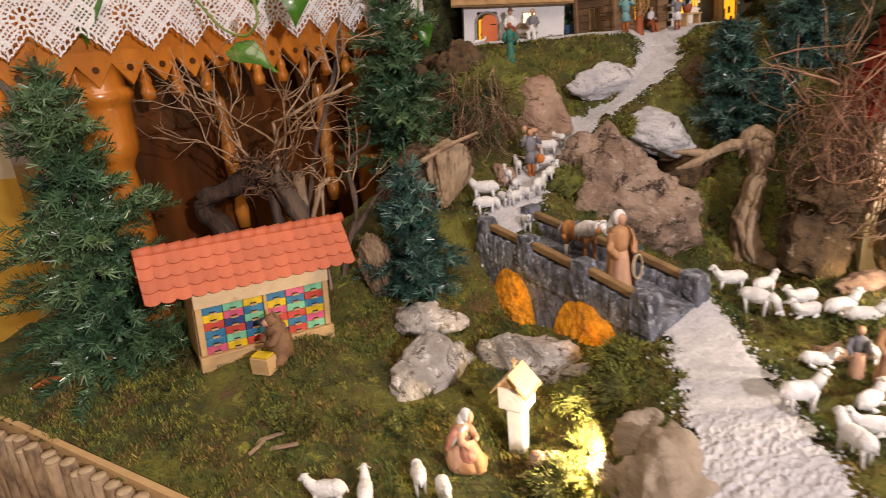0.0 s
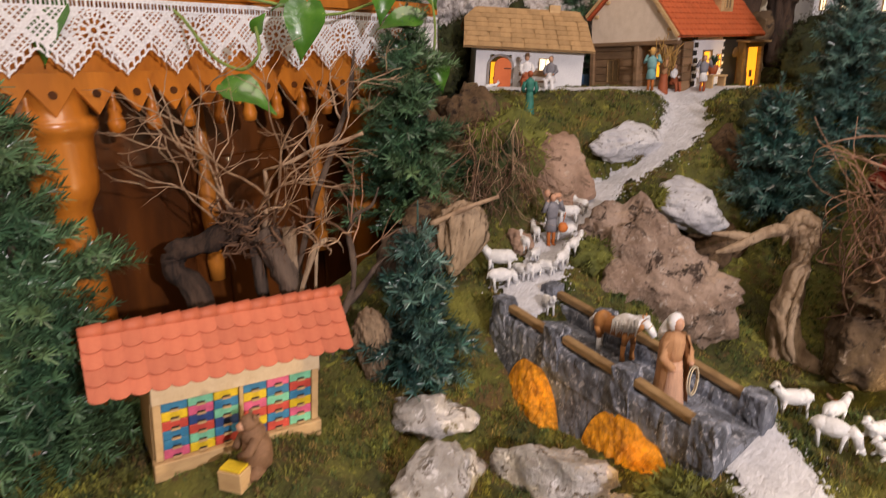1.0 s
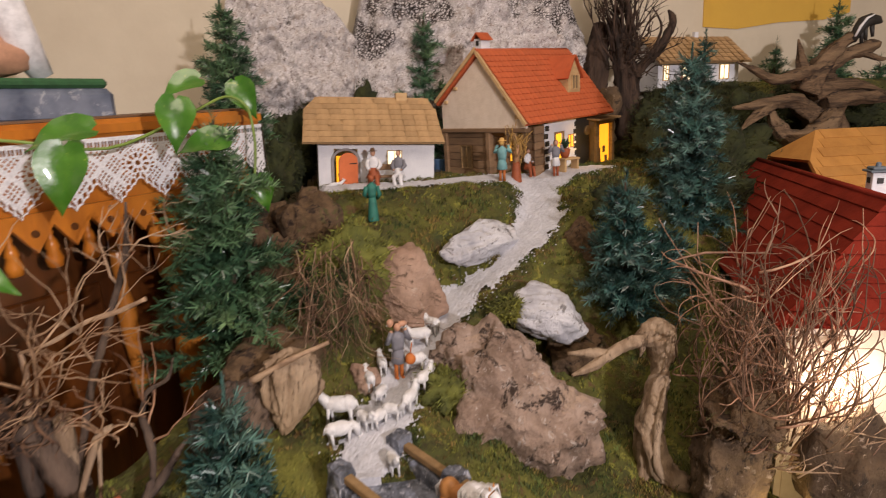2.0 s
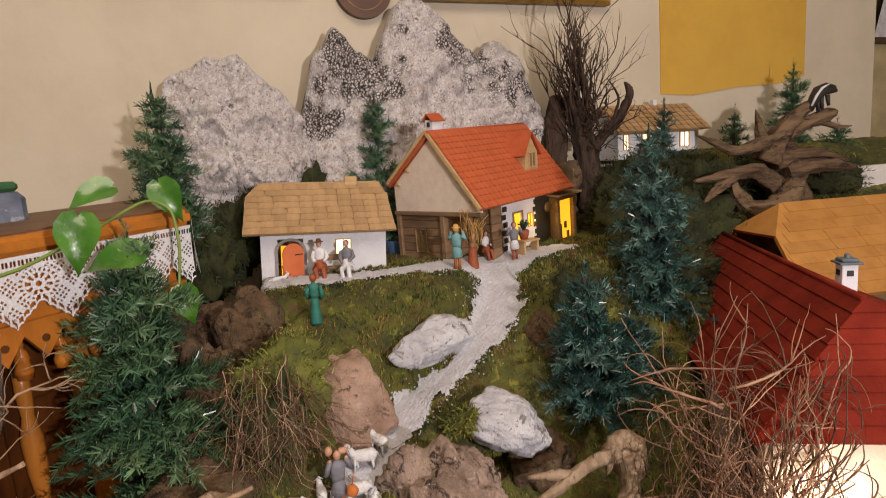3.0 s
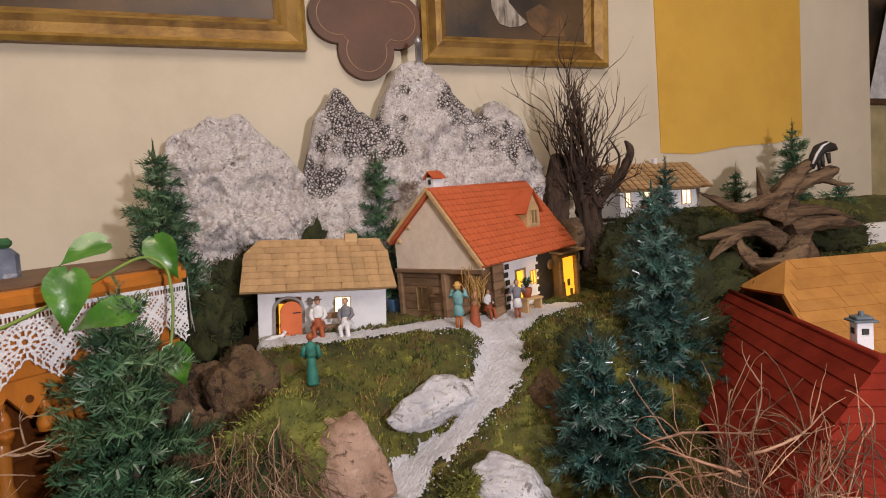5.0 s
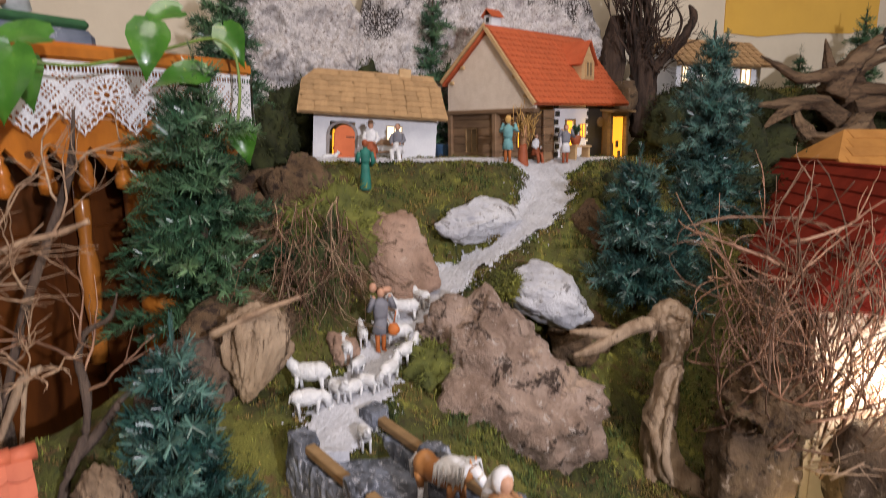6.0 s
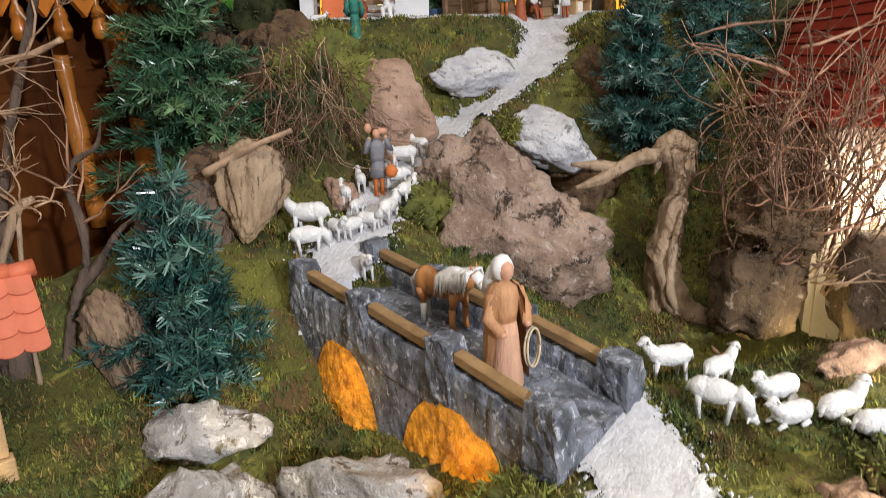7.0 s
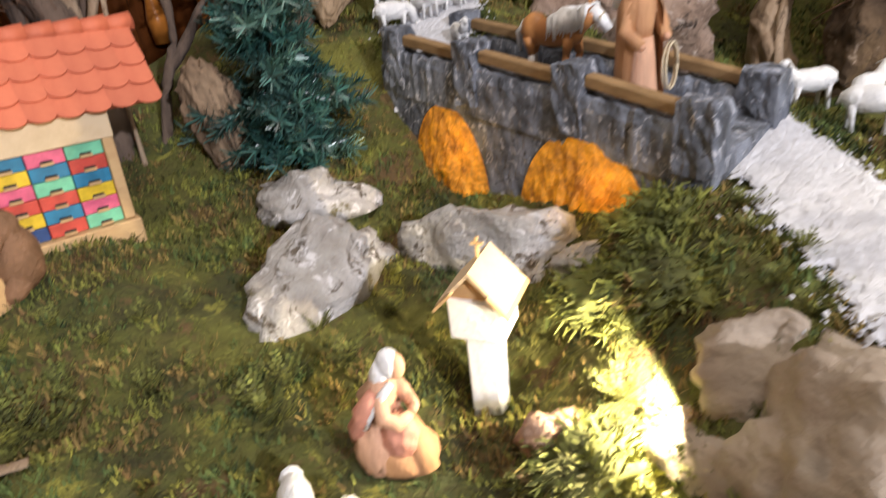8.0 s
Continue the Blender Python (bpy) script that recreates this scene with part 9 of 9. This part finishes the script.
solid("kneeling_woman_figurine", bm, [M["robe"], M["robe2"], M["pink_cloth"], M["white_cloth"], M["skin"]], (0.313, 1.217, P(.313, 1.217)), "kneeling woman figurine in sand robe and white kerchief", "figurine", "painted figurines", -25, smooth_faces=True).scale = (0.72, 0.70, 0.88)

bm = bmesh.new()
tube(bm, [(-0.034, 0, 0.010), (-0.018, 0, 0.016), (0.004, 0, 0.017), (0.020, 0, 0.014), (0.028, 0, 0.010)], [0.006, 0.012, 0.012, 0.010, 0.005], 12, 0)
tube(bm, [(0.018, 0, 0.016), (0.026, 0.001, 0.028), (0.030, 0.002, 0.036)], [0.007, 0.005, 0.005], 9, 0)
tube(bm, [(0.027, 0.002, 0.038), (0.036, 0.000, 0.036), (0.043, -0.001, 0.032)], [0.0055, 0.005, 0.003], 9, 0)
for k in (-1, 1):
    tube(bm, [(0.028, k * 0.004, 0.041), (0.025, k * 0.010, 0.046), (0.024, k * 0.013, 0.050)], [0.002, 0.003, 0.001], 6, 1)
    tube(bm, [(0.022, k * 0.007, 0.008), (0.036, k * 0.008, 0.004), (0.026, k * 0.010, 0.002)], [0.004, 0.003, 0.002], 6, 0)
    tube(bm, [(-0.022, k * 0.010, 0.010), (-0.008, k * 0.014, 0.005), (-0.020, k * 0.015, 0.002)], [0.007, 0.004, 0.002], 6, 0)
solid("deer_figurine", bm, [M["fox"], M["fur"]], (0.872, 1.512, P(.872, 1.512) - 0.002), "orange-brown deer figurine lying in the moss", "deer figurine", "animal figurines", 25, smooth_faces=True)

# ---- wayside shrine ----
shrine = thing("wayside_shrine", (0.394, 1.277, P(.394, 1.277) + 0.026), "white wayside shrine with a small wooden roof", "shrine", "", -32)
bm = bmesh.new()
prism(bm, [(-0.020, -0.018), (0.020, -0.018), (0.022, 0.018), (-0.020, 0.020)], -0.030, -0.024)
part("base", bm, M["grey_stone"], shrine, "grey stone slab")
bm = bmesh.new()
box(bm, (0, 0, 0.018), (0.025, 0.023, 0.084), 0.0015)
part("pillar", bm, M["white_wall"], shrine)
bm = bmesh.new()
prism(bm, [(-0.0125, -0.0115), (0.0125, -0.0115), (0.0125, 0.0115), (-0.0125, 0.0115)], 0.052, 0.058)
box(bm, (0, 0, 0.076), (0.042, 0.038, 0.036), 0.0012)
part("niche_box", bm, M["white_wall"], shrine, "white niche box")
bm = bmesh.new()
prism(bm, [(-0.021, 0.094), (0.021, 0.094), (0, 0.116)], -0.0185, 0.0185, "y")
part("gable", bm, M["new_wood"], shrine)
for s in (-1, 1):
    bm = bmesh.new()
    corners = [(s * 0.027, -0.025, 0.0905), (s * 0.027, 0.025, 0.0905), (0, 0.025, 0.119), (0, -0.025, 0.119)]
    slab(bm, corners if s > 0 else corners[::-1], 0.0025)
    part("roof_board", bm, M["pale_board"], shrine, "pale wooden roof board")
    bm = bmesh.new()
    corners = [(s * 0.029, -0.028, 0.0865), (s * 0.029, 0.027, 0.0865), (s * 0.014, 0.027, 0.1025), (s * 0.014, -0.028, 0.1025)]
    slab(bm, corners if s > 0 else corners[::-1], 0.002)
    part("roof_shingle", bm, M["new_wood"], shrine)
bm = bmesh.new()
box(bm, (0, -0.002, 0.128), (0.0022, 0.0022, 0.016))
box(bm, (0, -0.002, 0.131), (0.009, 0.0022, 0.0022))
part("cross", bm, M["new_wood"], shrine)

# ---- shepherds' camp in the lamp light ----
figure("resting_shepherd_figurine", (0.825, 1.195, P(.825, 1.195)), 0.072, -30, ("robe2", "grey_cloth", "skin", "robe", "robe"), "shepherd figurine in grey and sand beside the flock", wide=0.9)
for x, y, L, turn, posture in ((0.800, 1.130, 0.052, 30, "lie"), (0.850, 1.105, 0.050, 150, "stand"), (0.868, 1.215, 0.050, 200, "lie"), (0.792, 1.225, 0.046, -20, "lie")):
    sheep(x, y, L, turn, posture, "white sheep figurine in the bright lamp light")
figure("shepherd_figurine", (0.850, 1.170, P(.85, 1.17)), 0.10, -20, ("robe2", "robe", "skin", "white_cloth", "robe"), "shepherd figurine in pale robe beside the flock", wide=1.1)

# ---- tower on the peak, far figures ----
bm = bmesh.new()
lathe(bm, [(0.010, 0), (0.010, 0.050), (0.0125, 0.052), (0.012, 0.060), (0.007, 0.068), (0.002, 0.074)], 12)
solid("tin_tower", bm, M["tin"], (0.895, 2.730, 1.618), "tiny grey lookout tower on the highest peak", "tower", smooth_faces=True)
figure("far_figurine", (1.625, 2.755, P(1.625, 2.755)), 0.055, 20, ("teal_cloth", "rust_cloth", "skin", "hair", "hair"), "tiny figurine beside the far cottage", wide=0.9)
for x in (1.66, 1.69, 1.72):
    sheep(x, 2.765, 0.022, 170, "stand", "tiny sheep figurine before the far cottage")

# ---- log fence ----
fence = thing("log_fence", (0, 0, 0), "palisade fence of short birch logs along the stand", "fence")
bm = bmesh.new()
tube(bm, [(0, 0, 0.0), (0, 0, 0.10), (0, 0, 0.198)], [0.0122, 0.0118, 0.0112], 12, 0)
lathe(bm, [(0.0108, 0.198), (0.009, 0.2005), (0.001, 0.201)], 12, 1)
log = to_mesh("log", bm, [M["log"], M["log_end"]])
rng = random.Random(14)
for k in range(38):
    t = k * 0.0265
    x, y = -0.455 + t * 0.853 - 0.008, 1.372 - t * 0.524 - 0.013
    shared("log", log, fence, pose(x, y, 0.222 + rng.uniform(-0.006, 0.006), rng.uniform(-2, 2), rng.uniform(-2, 2), rng.uniform(0, 360)))
bm = bmesh.new()
box(bm, (0, 0, 0.330), (1.02, 0.010, 0.200), 0.001)
bmesh.ops.transform(bm, matrix=pose(-0.455 + 0.5 * 0.853, 1.3765 - 0.5 * 0.524, 0, 0, 0, -31.6), verts=bm.verts)
part("board", bm, M["new_wood"], fence, "plain wooden board behind the logs")

# bits of bark and leaves lying about
for x, y, a, s in ((0.045, 1.235, 20, 0.020), (0.030, 1.215, 60, 0.016), (0.062, 1.222, 5, 0.024), (0.835, 1.775, 30, 0.016), (0.250, 1.545, 80, 0.012)):
    bm = bmesh.new()
    slab(bm, [(-s, -s * 0.18, 0.0), (s, -s * 0.10, 0.002), (s * 0.9, s * 0.14, 0.004), (-s * 0.8, s * 0.2, 0.001)], 0.0012)
    solid("bark_chip", bm, M["pale_drift"], (x, y, fine_ground(x, y) + 0.005), "pale chip of bark lying on the moss", "bark chip", "bark chips", a)
